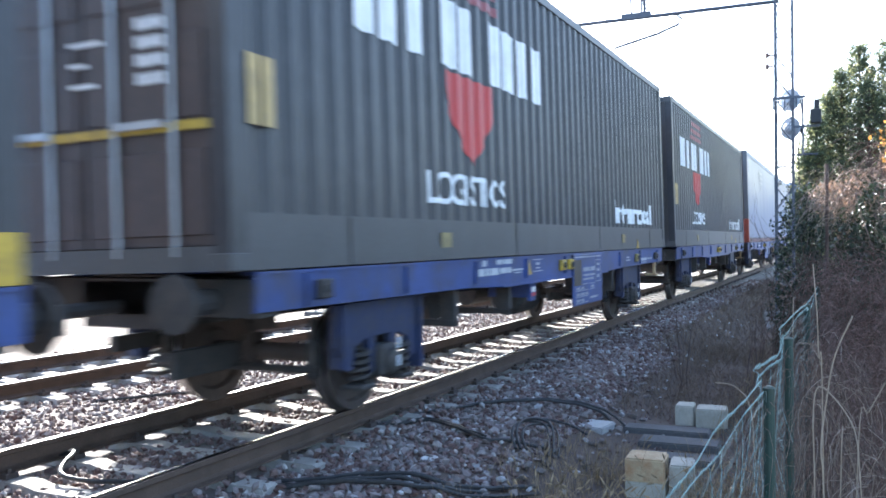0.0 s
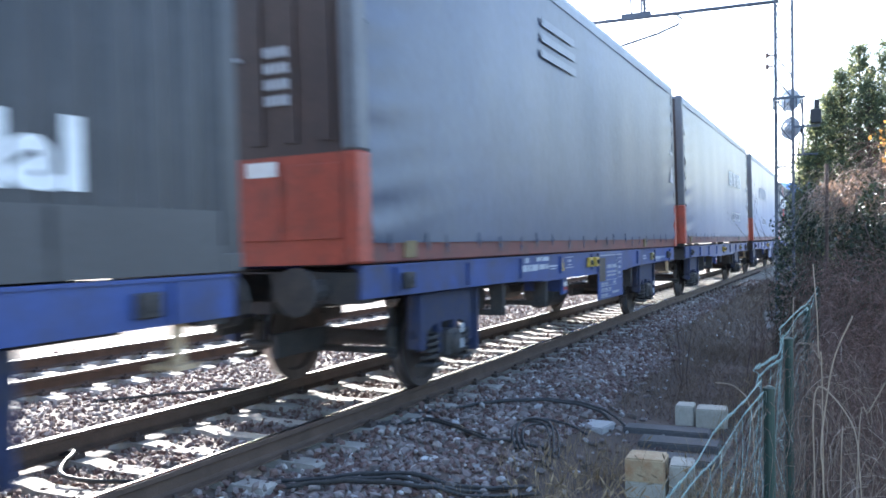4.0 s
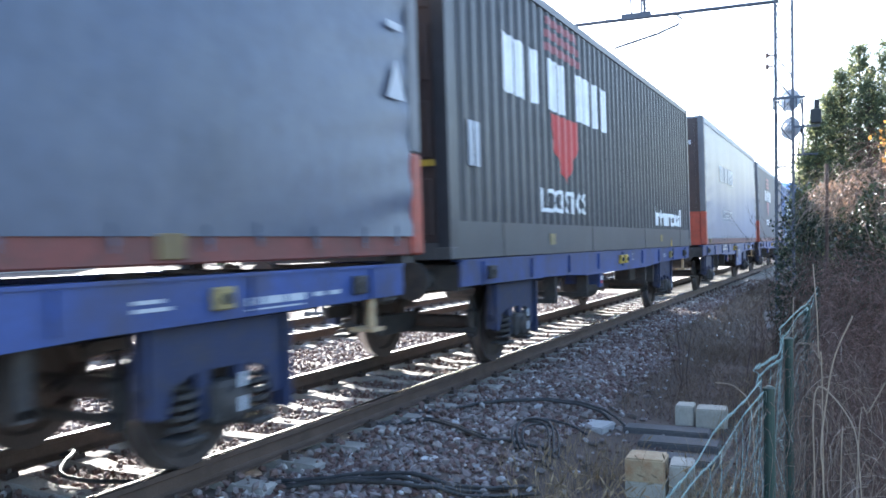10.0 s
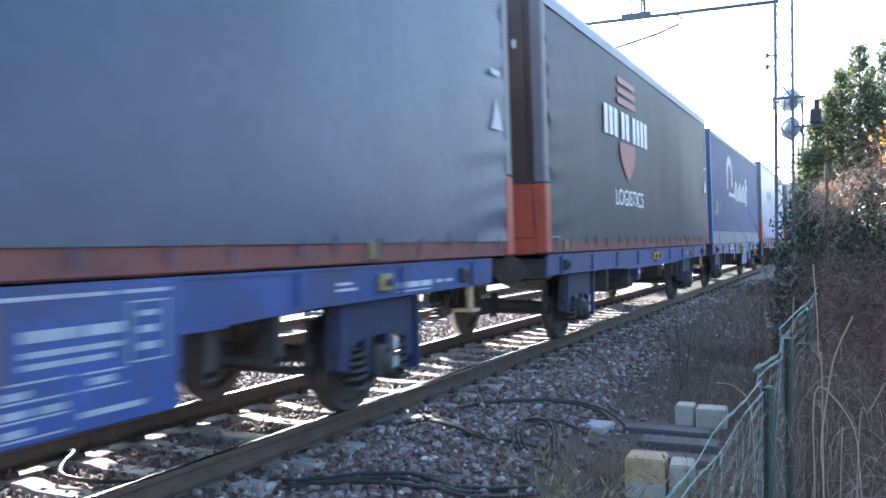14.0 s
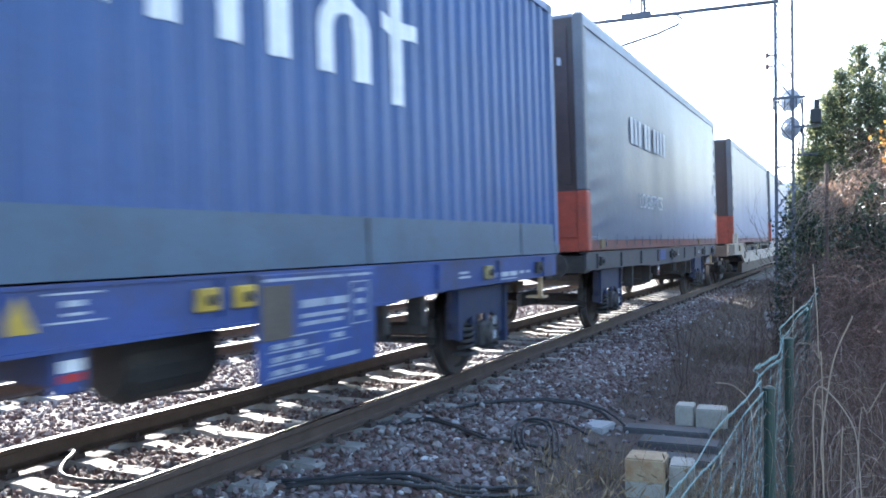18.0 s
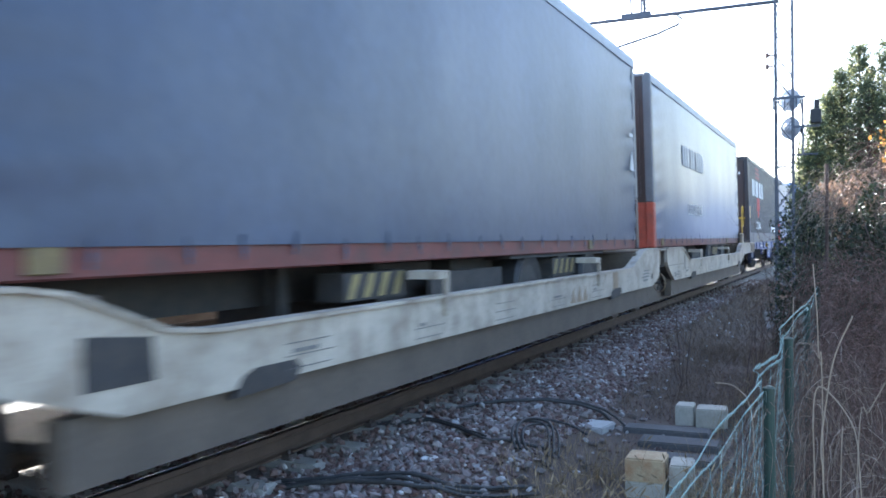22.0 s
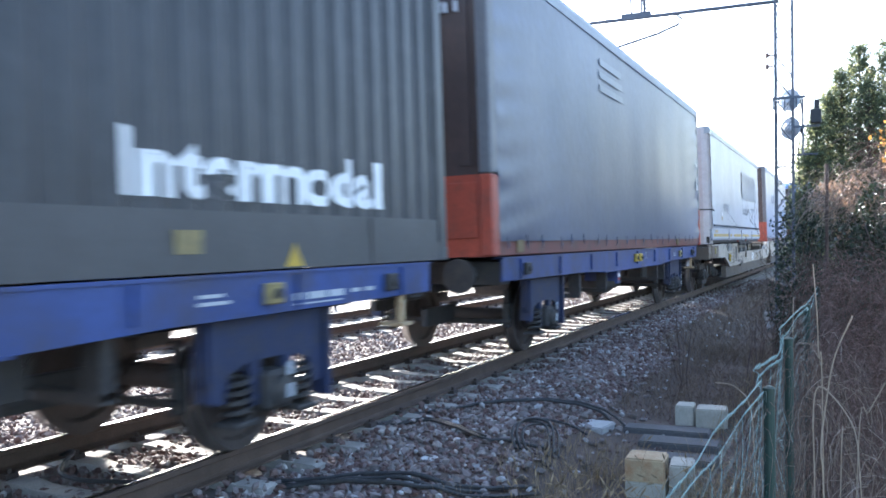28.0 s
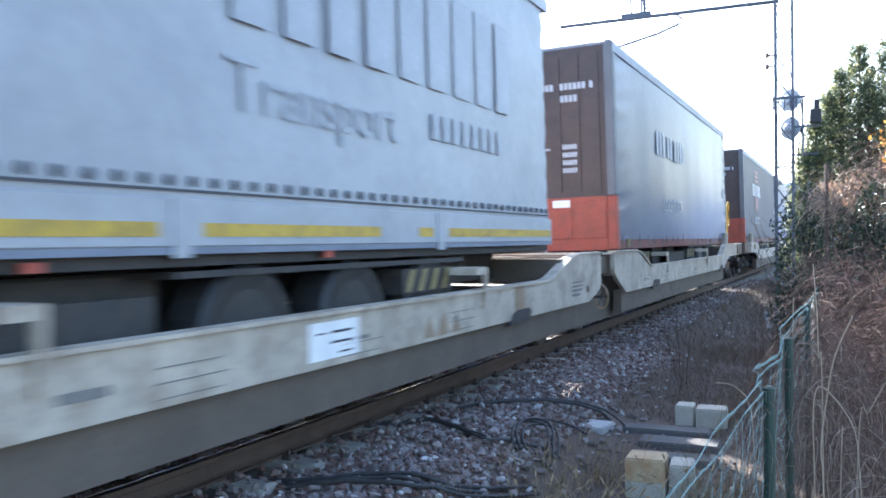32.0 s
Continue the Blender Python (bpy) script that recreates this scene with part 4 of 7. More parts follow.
def corrugated(x, y0, y1, z0, z1, pitch=0.278, depth=0.036):
    """Trapezoid sheet facing +x, with a thickness behind it."""
    n = max(1, round((y1 - y0) / pitch))
    p = (y1 - y0) / n
    ys = []
    for i in range(n):
        for f, d in ((0.0, 0), (0.28, 0), (0.5, -depth), (0.78, -depth)):
            ys.append((y0 + (i + f) * p, d))
    ys.append((y1, 0))
    verts = [(x + d, y, z) for y, d in ys for z in (z0, z1)]
    faces = [(2 * i, 2 * i + 2, 2 * i + 3, 2 * i + 1) for i in range(len(ys) - 1)]
    return verts, faces


RIB = dict(f0=0.28, f1=0.5, f2=0.78)


def rib_depth(y, y0, p, depth=0.036):
    """How far the trapezoid sheet lies back at y."""
    f = ((y - y0) / p) % 1
    if f < RIB["f0"]:
        return 0.0
    if f < RIB["f1"]:
        return depth * (f - RIB["f0"]) / (RIB["f1"] - RIB["f0"])
    if f < RIB["f2"]:
        return depth
    return depth * (1 - f) / (1 - RIB["f2"])


def paint_on_ribs(ob, y0, p):
    """Cuts lettering or an emblem along the ribs of the sheet and lets it follow them."""
    bm = bmesh.new()
    bm.from_mesh(ob.data)
    bmesh.ops.transform(bm, matrix=ob.matrix_basis, verts=bm.verts)
    lo, hi = min(v.co.y for v in bm.verts), max(v.co.y for v in bm.verts)
    for k in range(int((lo - y0) / p) - 1, int((hi - y0) / p) + 2):
        for f in (0.0, RIB["f0"], RIB["f1"], RIB["f2"]):
            y = y0 + (k + f) * p
            if lo < y < hi:
                bmesh.ops.bisect_plane(bm, geom=bm.verts[:] + bm.edges[:] + bm.faces[:], dist=1e-5, plane_co=(0, y, 0), plane_no=(0, 1, 0))
    for v in bm.verts:
        v.co.x -= rib_depth(v.co.y + 1e-6, y0, p)
    bmesh.ops.triangulate(bm, faces=[f for f in bm.faces if len(f.verts) > 4])
    me = bpy.data.meshes.new(ob.data.name)
    bm.to_mesh(me)
    bm.free()
    me.materials.append(ob.data.materials[0])
    ob.data, ob.matrix_basis = me, Matrix.Identity(4)


def steel_container(length, top, kind, doors=True, brand=1.5, shield=3.85, mark="pale_yellow", mark_y=0.2):
    coast = kind == "coast"
    c = tagged(new("shipping_container"), "deep blue corrugated container with white emblem" if coast else "black corrugated container with white lettering and red shield", "container", "loads of the freight train")
    paint, rail = (M["coast_blue"], M["coast_rail"]) if coast else (M["black_box"], M["box_rail"])
    X, Z0 = 1.25, 1.268
    for s in (-1, 1):
        v, f = corrugated(X - 0.012, 0.16, length - 0.16, Z0 + 0.37, top - 0.1)
        if s < 0:
            v, f = [(-a, b, cc) for a, b, cc in v], [q[::-1] for q in f]
        part("side_panel", soup("side_panel", v, f, paint), paint, c)
        xa, xb = min(s * (X - 0.05), s * X), max(s * (X - 0.05), s * X)
        part("bottom_rail", box(boxed(xa, xb, 0.14, length - 0.14, Z0, Z0 + 0.16), xa + (0.012 if s < 0 else 0), xb - (0.012 if s > 0 else 0), 0.14, length - 0.14, Z0 + 0.16, Z0 + 0.37), rail, c)
        part("top_rail", boxed(xa, xb, 0.14, length - 0.14, top - 0.1, top), paint, c)
        for y in (0, length - 0.16):
            bm = boxed(min(s * (X - 0.14), s * (X + 0.003)), max(s * (X - 0.14), s * (X + 0.003)), y, y + 0.16, Z0, top, bevel=0.006)
            post = part("corner_post", bm, paint if s > 0 else paint, c)
            for z in (Z0 - 0.005, top - 0.118):
                part("corner_casting", boxed(min(s * (X - 0.165), s * (X + 0.008)), max(s * (X - 0.165), s * (X + 0.008)), y - 0.006, y + 0.172, z, z + 0.122, bevel=0.01), rail, post)
        # fork-pocket lines and lashing marks on the plain lower band
        for i in range(4):
            yy = 1.4 + i * (length - 2.8) / 3
            part("lower_seam", boxed(min(s * X, s * (X + 0.004)), max(s * X, s * (X + 0.004)), yy - 0.012, yy + 0.012, Z0, Z0 + 0.36), M["black_steel"], c)
    part("roof", boxed(-X + 0.05, X - 0.05, 0.1, length - 0.1, top - 0.05, top - 0.02), paint, c)
    part("floor", boxed(-X + 0.05, X - 0.05, 0.1, length - 0.1, Z0 + 0.02, Z0 + 0.15), M["black_steel"], c)
    # leading end: two doors with locking bars, or a plain ribbed wall
    for s in (-1, 1) if doors else ():
        bm = boxed(min(0.01 * s, 1.1 * s), max(0.01 * s, 1.1 * s), 0.04, 0.09, Z0 + 0.16, top - 0.12, bevel=0.008)
        d = part("door", bm, paint if coast else M["dark_end"], c)
        for z in (1.5, 2.25, 3.0, 3.7):
            part("door_panel", boxed(min(0.06 * s, 1.05 * s), max(0.06 * s, 1.05 * s), 0.025, 0.045, z, z + 0.55, bevel=0.006), paint if coast else M["dark_end"], d)
        for xx in (0.3, 0.8):
            part("locking_bar", tube(bmesh.new(), (s * xx, 0.01, Z0 + 0.1), (s * xx, 0.01, top - 0.1), 0.018, 6), M["galv"], d)
        part("handle", boxed(min(s * 0.3, s * 0.75), max(s * 0.3, s * 0.75), -0.02, 0.0, 2.2, 2.25), M["galv"], d)
    part("door_sill", boxed(-1.12, 1.12, 0.0, 0.14, Z0, Z0 + 0.16), rail, c)
    if not doors:
        wall = part("end_wall", boxed(-1.12, 1.12, 0.06, 0.1, Z0 + 0.16, top - 0.12), M["box_rail"], c, "plain grey ribbed end wall")
        for i in range(8):
            part("wall_rib", boxed(-1.08 + 0.28 * i, -0.94 + 0.28 * i, 0.035, 0.06, Z0 + 0.2, top - 0.2, bevel=0.01), M["box_rail"], wall)
        bm = bmesh.new()
        box(bm, 0.35, 0.72, 0.024, 0.03, 2.62, 2.69)
        u = [[bm.verts.new((x, y, z)) for x, z in ((0.72, 2.53), (0.95, 2.655), (0.72, 2.78))] for y in (0.024, 0.03)]
        bm.faces.new(u[0])
        bm.faces.new(u[1][::-1])
        for k in range(3):
            bm.faces.new((u[0][k], u[0][(k + 1) % 3], u[1][(k + 1) % 3], u[1][k]))
        part("arrow_mark", bm, M["yellow"], wall)
    part("door_header", boxed(-1.12, 1.12, 0.0, 0.14, top - 0.12, top), paint, c)
    part("rear_wall", boxed(-1.12, 1.12, length - 0.12, length - 0.06, Z0, top), paint, c)
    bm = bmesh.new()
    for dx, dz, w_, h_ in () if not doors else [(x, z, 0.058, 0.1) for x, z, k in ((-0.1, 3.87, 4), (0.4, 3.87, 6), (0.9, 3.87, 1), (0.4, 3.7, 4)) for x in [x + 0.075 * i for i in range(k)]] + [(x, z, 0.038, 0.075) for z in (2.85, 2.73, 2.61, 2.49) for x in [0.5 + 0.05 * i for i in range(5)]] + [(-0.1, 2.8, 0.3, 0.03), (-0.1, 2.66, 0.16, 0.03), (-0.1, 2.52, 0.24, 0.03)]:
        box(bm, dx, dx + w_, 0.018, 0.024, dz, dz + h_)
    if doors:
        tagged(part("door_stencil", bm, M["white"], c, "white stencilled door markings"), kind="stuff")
    else:
        bm.free()
    if not coast:
        if doors:
            part("door_stripe", boxed(-1.1, 1.1, 0.012, 0.02, 2.17, 2.23), M["yellow"], c)
        for yy in (mark_y, mark_y + 0.16):
            part("height_mark", boxed(X + 0.0, X + 0.006, yy, yy + 0.12, 2.2, 2.66), M[mark], c)
        part("lashing_mark", boxed(X + 0.001, X + 0.006, length - 3.6, length - 3.38, 1.38, 1.52), M["stripe"], c)
        part("lashing_mark", boxed(X + 0.001, X + 0.006, 3.0, 3.22, 1.38, 1.52), M["stripe"], c)
        bm = bmesh.new()
        prism(bm, [(length - 2.55, 1.28), (length - 2.35, 1.28), (length - 2.45, 1.44)], X + 0.001, X + 0.006)
        part("warning_triangle", bm, M["yellow"], c)
        letter_bars(c, X - 0.008, brand, 3.12, 4.6, 0.66, M["white"])
        stripes3(c, X - 0.008, shield, 3.88, 0.75, M["faded_red"])
        emblem(c, X - 0.008, shield, M["red"], 3.08, 2.2)
        put_words(words("LOGISTICS", 0.42, M["white"], bold=0.015), 1.93, X - 0.006, 2.8 if doors else 2.5, 1.8, c)
        put_words(words("Intermodal", 0.5, M["white"], bold=0.032), 2.8, X - 0.006, length - 4.0, 1.72, c)
    else:
        bm = bmesh.new()
        n = 14
        arch = [(4.25 - 0.72 * math.cos(math.pi * i / n), 3.35 + 0.72 * math.sin(math.pi * i / n)) for i in range(n + 1)]
        inner = [(4.25 - 0.46 * math.cos(math.pi * i / n), 3.35 + 0.46 * math.sin(math.pi * i / n)) for i in range(n + 1)]
        prism(bm, [(3.53, 2.95)] + arch + [(4.97, 3.1), (4.71, 3.1)] + inner[::-1] + [(3.79, 2.95)], X - 0.008, X - 0.003)
        part("emblem_arch", bm, M["white"], c)
        part("emblem_bar", boxed(X - 0.008, X - 0.003, 4.0, 5.4, 2.78, 2.9), M["white"], c)
        for yy in (5.6, 6.7, 7.8):
            bm = bmesh.new()
            n = 10
            rim = [(yy + 0.35 - 0.35 * math.cos(math.pi * i / n), 3.05 + 0.3 * math.sin(math.pi * i / n)) for i in range(n + 1)]
            core = [(yy + 0.35 - 0.15 * math.cos(math.pi * i / n), 3.05 + 0.14 * math.sin(math.pi * i / n)) for i in range(n + 1)]
            part("emblem_letter", prism(bm, [(yy, 2.7)] + rim + [(yy + 0.7, 2.7), (yy + 0.5, 2.7)] + core[::-1] + [(yy + 0.2, 2.7)], X - 0.008, X - 0.003), M["white"], c)
        part("emblem_letter", prism(bmesh.new(), [(8.9, 2.6), (9.1, 2.6), (9.1, 3.2), (9.35, 3.2), (9.35, 3.34), (9.1, 3.34), (9.1, 3.6), (8.9, 3.6), (8.9, 3.34), (8.7, 3.34), (8.7, 3.2), (8.9, 3.2)], X - 0.008, X - 0.003), M["white"], c)
        part("height_mark", boxed(X - 0.008, X - 0.003, 1.15, 1.35, 2.12, 2.5), M["pale_yellow"], c)
        part("height_mark", boxed(X - 0.008, X - 0.003, 0.75, 0.85, 2.12, 2.24), M["white"], c)
    ribs = (length - 0.32) / max(1, round((length - 0.32) / 0.278))
    for ob in list(c.children):
        if ob.name.split(".")[0] in ("lettering", "letter_block", "emblem", "emblem_stripe", "emblem_arch", "emblem_bar", "emblem_letter") or coast and ob.name.startswith("height_mark"):
            paint_on_ribs(ob, 0.16, ribs)
    return c


def curtain_sheet(length, top, x, z0, seed, amp=0.012):
    """Tarpaulin side: slight sag and diagonal folds near the ends."""
    r = random.Random(seed)
    ny, nz = 80, 34
    ph = [r.uniform(0, 6.28) for _ in range(6)]
    verts, faces = [], []
    for i in range(ny + 1):
        y = 0.2 + (length - 0.4) * i / ny
        e = min(i, ny - i) / ny
        for j in range(nz + 1):
            z = z0 + (top - 0.2 - z0) * j / nz
            k = j / nz
            bulge = math.sin(math.pi * k) * 0.008 * math.sin(y * 1.3 + ph[0]) + 0.003 * math.sin(math.pi * k) * math.sin(y * 4 + ph[1])
            fold = amp * math.exp(-e * 20) * (math.sin(z * 19 - y * 3 + ph[2]) + 0.5 * math.sin(z * 11 + ph[4])) + 0.004 * math.sin(z * 2.2 + y * 0.7 + ph[3])
            verts.append((x + 0.02 + bulge + fold, y, z))
    for i in range(ny):
        for j in range(nz):
            a = i * (nz + 1) + j
            faces.append((a, a + nz + 1, a + nz + 2, a + 1))
    return verts, faces


def curtain_body(length, top, look_of, seed, text=None, dark_low=False, base=1.27):
    """Curtain-sided swap body. text: offset of the wording, or None."""
    paint = M[{"blue": "curtain", "pale": "curtain_pale", "black": "curtain_black"}[look_of]]
    tint = {"blue": "dark blue-grey", "pale": "faded blue-grey", "black": "black"}[look_of]
    c = tagged(new("curtain_trailer"), tint + " curtain-sided body with orange-red frame", "trailer", "loads of the freight train")
    X, Z0 = 1.265, base
    frame_paint = M["dark_end"] if dark_low else M["orange"]
    for s in (-1, 1):
        v, f = curtain_sheet(length, top, X, Z0 + 0.16, seed)
        if s < 0:
            v, f = [(-a, b, cc) for a, b, cc in v], [q[::-1] for q in f]
        me = soup("curtain", v, f, paint)
        for q in me.polygons:
            q.use_smooth = True
        cur = part("curtain", me, paint, c)
        xa, xb = min(s * (X - 0.1), s * X), max(s * (X - 0.1), s * X)
        part("side_rail", boxed(xa, xb, 0.05, length - 0.05, Z0, Z0 + 0.2, bevel=0.012), M["dull_red"], c)
        bm = bmesh.new()
        tr = [(-0.1, -0.2), (0.035, -0.2), (0.04, -0.08), (0.015, -0.015), (-0.04, 0.0), (-0.1, 0.0)]
        u = [bm.verts.new((s * (X + a), 0.02, top + b)) for a, b in tr]
        w_ = [bm.verts.new((s * (X + a), length - 0.02, top + b)) for a, b in tr]
        for i in range(6):
            bm.faces.new((u[i], u[(i + 1) % 6], w_[(i + 1) % 6], w_[i]))
        bm.faces.new(u)
        bm.faces.new(w_)
        part("roof_rail", bm, M["roof_trim"], c, "lighter rounded roof edge")
        for y in (0.0, length - 0.2):
            post = part("corner_post", boxed(min(s * (X - 0.12), s * (X + 0.03)), max(s * (X - 0.12), s * (X + 0.03)), y, y + 0.2, Z0 + 0.88, top - 0.02, bevel=0.02), M["post_grey"], c)
            foot = M["orange"] if y == 0 else frame_paint
            part("post_foot", boxed(min(s * (X - 0.12), s * (X + 0.032)), max(s * (X - 0.12), s * (X + 0.032)), y - 0.002, y + 0.202, Z0, Z0 + 0.88, bevel=0.02), foot, post)
        if s > 0:
            # straps and buckles along the lower hem
            n = int(length / 0.62)
            strap = mesh_of("strap", box(boxed(0, 0.005, -0.009, 0.009, -0.07, 0.09), 0.0, 0.01, -0.016, 0.016, -0.03, 0.015), paint)
            g = random.Random(seed)
            for i in range(n):
                part("strap", strap, None, cur, at=pose(X + 0.026, 0.45 + i * (length - 0.9) / (n - 1) + g.uniform(-0.12, 0.12), Z0 + 0.14 + g.uniform(-0.03, 0.03), g.uniform(-14, 14)))
    if base > 1.3:
        for s in (-1, 1):
            for y in (0.1, length / 2, length - 0.3):
                part("foot_block", boxed(s * 1.15 - 0.08, s * 1.15 + 0.08, y, y + 0.2, 1.256 if s > 0 else 1.195, Z0 + 0.02), M["black_steel"], c)
    part("roof", boxed(-X + 0.05, X - 0.05, 0.05, length - 0.05, top - 0.06, top - 0.01), M["roof_trim"], c)
    part("floor", boxed(-X + 0.08, X - 0.08, 0.05, length - 0.05, Z0 + 0.02, Z0 + 0.16), M["black_steel"], c)
    # leading wall, dark above and orange below, ribbed
    wall = part("end_wall", boxed(-1.14, 1.14, 0.05, 0.12, Z0 + 0.88, top - 0.06), M["dark_end"], c)
    for i in range(7):
        part("wall_rib", boxed(-1.05 + 0.33 * i, -0.93 + 0.33 * i, 0.03, 0.05, Z0 + 0.98, top - 0.2), M["dark_end"], wall)
    low = part("end_wall_lower", boxed(-1.14, 1.14, 0.04, 0.12, Z0, Z0 + 0.88), M["orange"], c, "orange-red lower end panel")
    for i in range(4):
        part("wall_panel", boxed(-1.12 + 0.58 * i, -0.62 + 0.58 * i, 0.025, 0.04, Z0 + 0.2, Z0 + 0.8, bevel=0.006), M["orange"], low)
    part("label_plate", boxed(0.22, 0.52, 0.015, 0.024, Z0 + 0.72, Z0 + 0.84), M["white"], low)
    if seed == 8:
        for x0 in (-1.0, 0.1):
            part("placard", boxed(x0, x0 + 0.36, 0.015, 0.024, Z0 + 0.38, Z0 + 0.8), M["white"], low, "white paper placard")
            bm = bmesh.new()
            for i in range(3):
                box(bm, x0 + 0.05, x0 + 0.31 - 0.07 * (i % 2), 0.008, 0.014, Z0 + 0.45 + 0.12 * i, Z0 + 0.475 + 0.12 * i)
            tagged(part("placard_print", bm, M["faded_red"], low), kind="stuff")
        part("label_plate", boxed(-0.58, -0.22, 0.02, 0.029, Z0 + 0.98, Z0 + 1.12), M["yellow"], wall, "yellow warning label")
        for i in range(6):
            part("dash", boxed(0.42, 0.47, 0.02, 0.029, 2.75 + 0.26 * i, 2.75 + 0.26 * i + 0.06 + 0.1 * (i % 2)), M["faded_white"], wall)
        part("emblem", boxed(-0.7, -0.3, 0.02, 0.029, 3.75, 4.2, bevel=0.003), M["faded_red"], wall)
        for i in range(7):
            part("letter_block", boxed(-0.95 + 0.13 * i, -0.87 + 0.13 * i, 0.012, 0.019, 3.93, 4.07), M["white"], wall)
    part("rear_wall", boxed(-1.14, 1.14, length - 0.12, length - 0.05, Z0, top - 0.06), M["dark_end"], c)
    bm = bmesh.new()
    for dx, dz, w_, h_ in [(x, z, 0.058, 0.11) for x, z, k in ((0.0, top - 0.75, 4), (0.4, top - 0.75, 6), (0.9, top - 0.75, 1), (0.4, top - 0.95, 4)) for x in [x + 0.075 * i for i in range(k)]] + [(x, z, 0.038, 0.08) for z in (2.95, 2.82, 2.69, 2.56) for x in [0.42 + 0.05 * i for i in range(5)]] + [(-0.1, 2.95, 0.3, 0.03), (-0.1, 2.75, 0.2, 0.03)]:
        box(bm, dx, dx + w_, 0.02, 0.028, dz, dz + h_)
    if seed != 8:
        tagged(part("end_stencil", bm, M["faded_white"], c), kind="stuff")
    else:
        bm.free()
    for y in (0.75, length - 3.2):
        part("lifting_plate", boxed(X, X + 0.02, y, y + 0.22, Z0 + 0.03, Z0 + 0.18, bevel=0.006), M["dull_yellow"], c)
    part("rail_edge_light", boxed(X - 0.02, X + 0.012, 0.1, length - 0.1, Z0 + 0.2, Z0 + 0.215), M["roof_trim"], c)
    bm = bmesh.new()
    prism(bm, [(length - 0.62, 2.62), (length - 0.3, 2.62), (length - 0.46, 2.95)], X + 0.045, X + 0.049)
    part("side_dash", boxed(X + 0.045, X + 0.049, length - 0.58, length - 0.34, 3.2, 3.26), M["faded_white"], c)
    part("side_mark", bm, M["faded_white"], c)
    if dark_low:
        running_gear(c, length, Z0)
    if text is not None:
        white = M["white"] if look_of == "black" or seed % 2 else M["faded_white"]
        letter_bars(c, X + 0.036, text, 3.1, 3.15, 0.46, white)
        put_words(words("LOGISTICS", 0.38, white), 2.05, X + 0.036, text + 0.6, 2.0, c)
        if look_of == "black":
            stripes3(c, X + 0.036, text + 1.55, 3.68, 0.66, M["faded_red"])
            emblem(c, X + 0.036, text + 1.55, M["faded_red"], 3.05, 2.42, 0.55)
    elif seed % 2:
        stripes3(c, X + 0.036, 5.2, 3.7, 0.75, M["curtain_pale"], 0.1, 0.1)
    return c


def running_gear(c, length, Z0):
    """Axles, chassis and legs of a semi-trailer, down in the wagon's pocket."""
    for y in (7.8, 9.1, 10.4):
        for s in (-1, 1):
            bm = bmesh.new()
            lathe(bm, [(s * 0.85, 0.2), (s * 0.85, 0.44), (s * 0.9, 0.47), (s * 1.15, 0.47), (s * 1.2, 0.43), (s * 1.17, 0.3)], 22)
            tyre = part("wheel", bm, M["cable"], c, at=pose(0, y, 0.85))
            part("rim", lathe(bmesh.new(), [(s * 1.1, 0.3), (s * 1.14, 0.28), (s * 1.08, 0.12), (s * 1.16, 0.09)], 16), M["silver"], tyre)
    for s in (-1, 1):
        part("chassis_rail", boxed(s * 0.5 - 0.06, s * 0.5 + 0.06, 0.4, length - 0.3, Z0 - 0.3, Z0 + 0.05), M["black_steel"], c)
        part("landing_leg", boxed(s * 0.75 - 0.06, s * 0.75 + 0.06, 3.3, 3.42, 0.75, Z0 + 0.05), M["black_steel"], c)
        part("mudguard", boxed(min(s * 0.8, s * 1.22), max(s * 0.8, s * 1.22), 7.1, 11.1, Z0 - 0.04, Z0 + 0.0), M["black_steel"], c)
        part("side_guard", boxed(min(s * 1.1, s * 1.14), max(s * 1.1, s * 1.14), 5.2, 7.0, 0.85, 1.15), M["black_steel"], c)
    # dark blocks added under the floor to stop bright ground showing through
    for y in (4.6, 6.2):
        part("pallet_box", boxed(-0.9, 0.9, y, y + 1.1, 0.7, Z0, bevel=0.02), M["black_steel"], c)


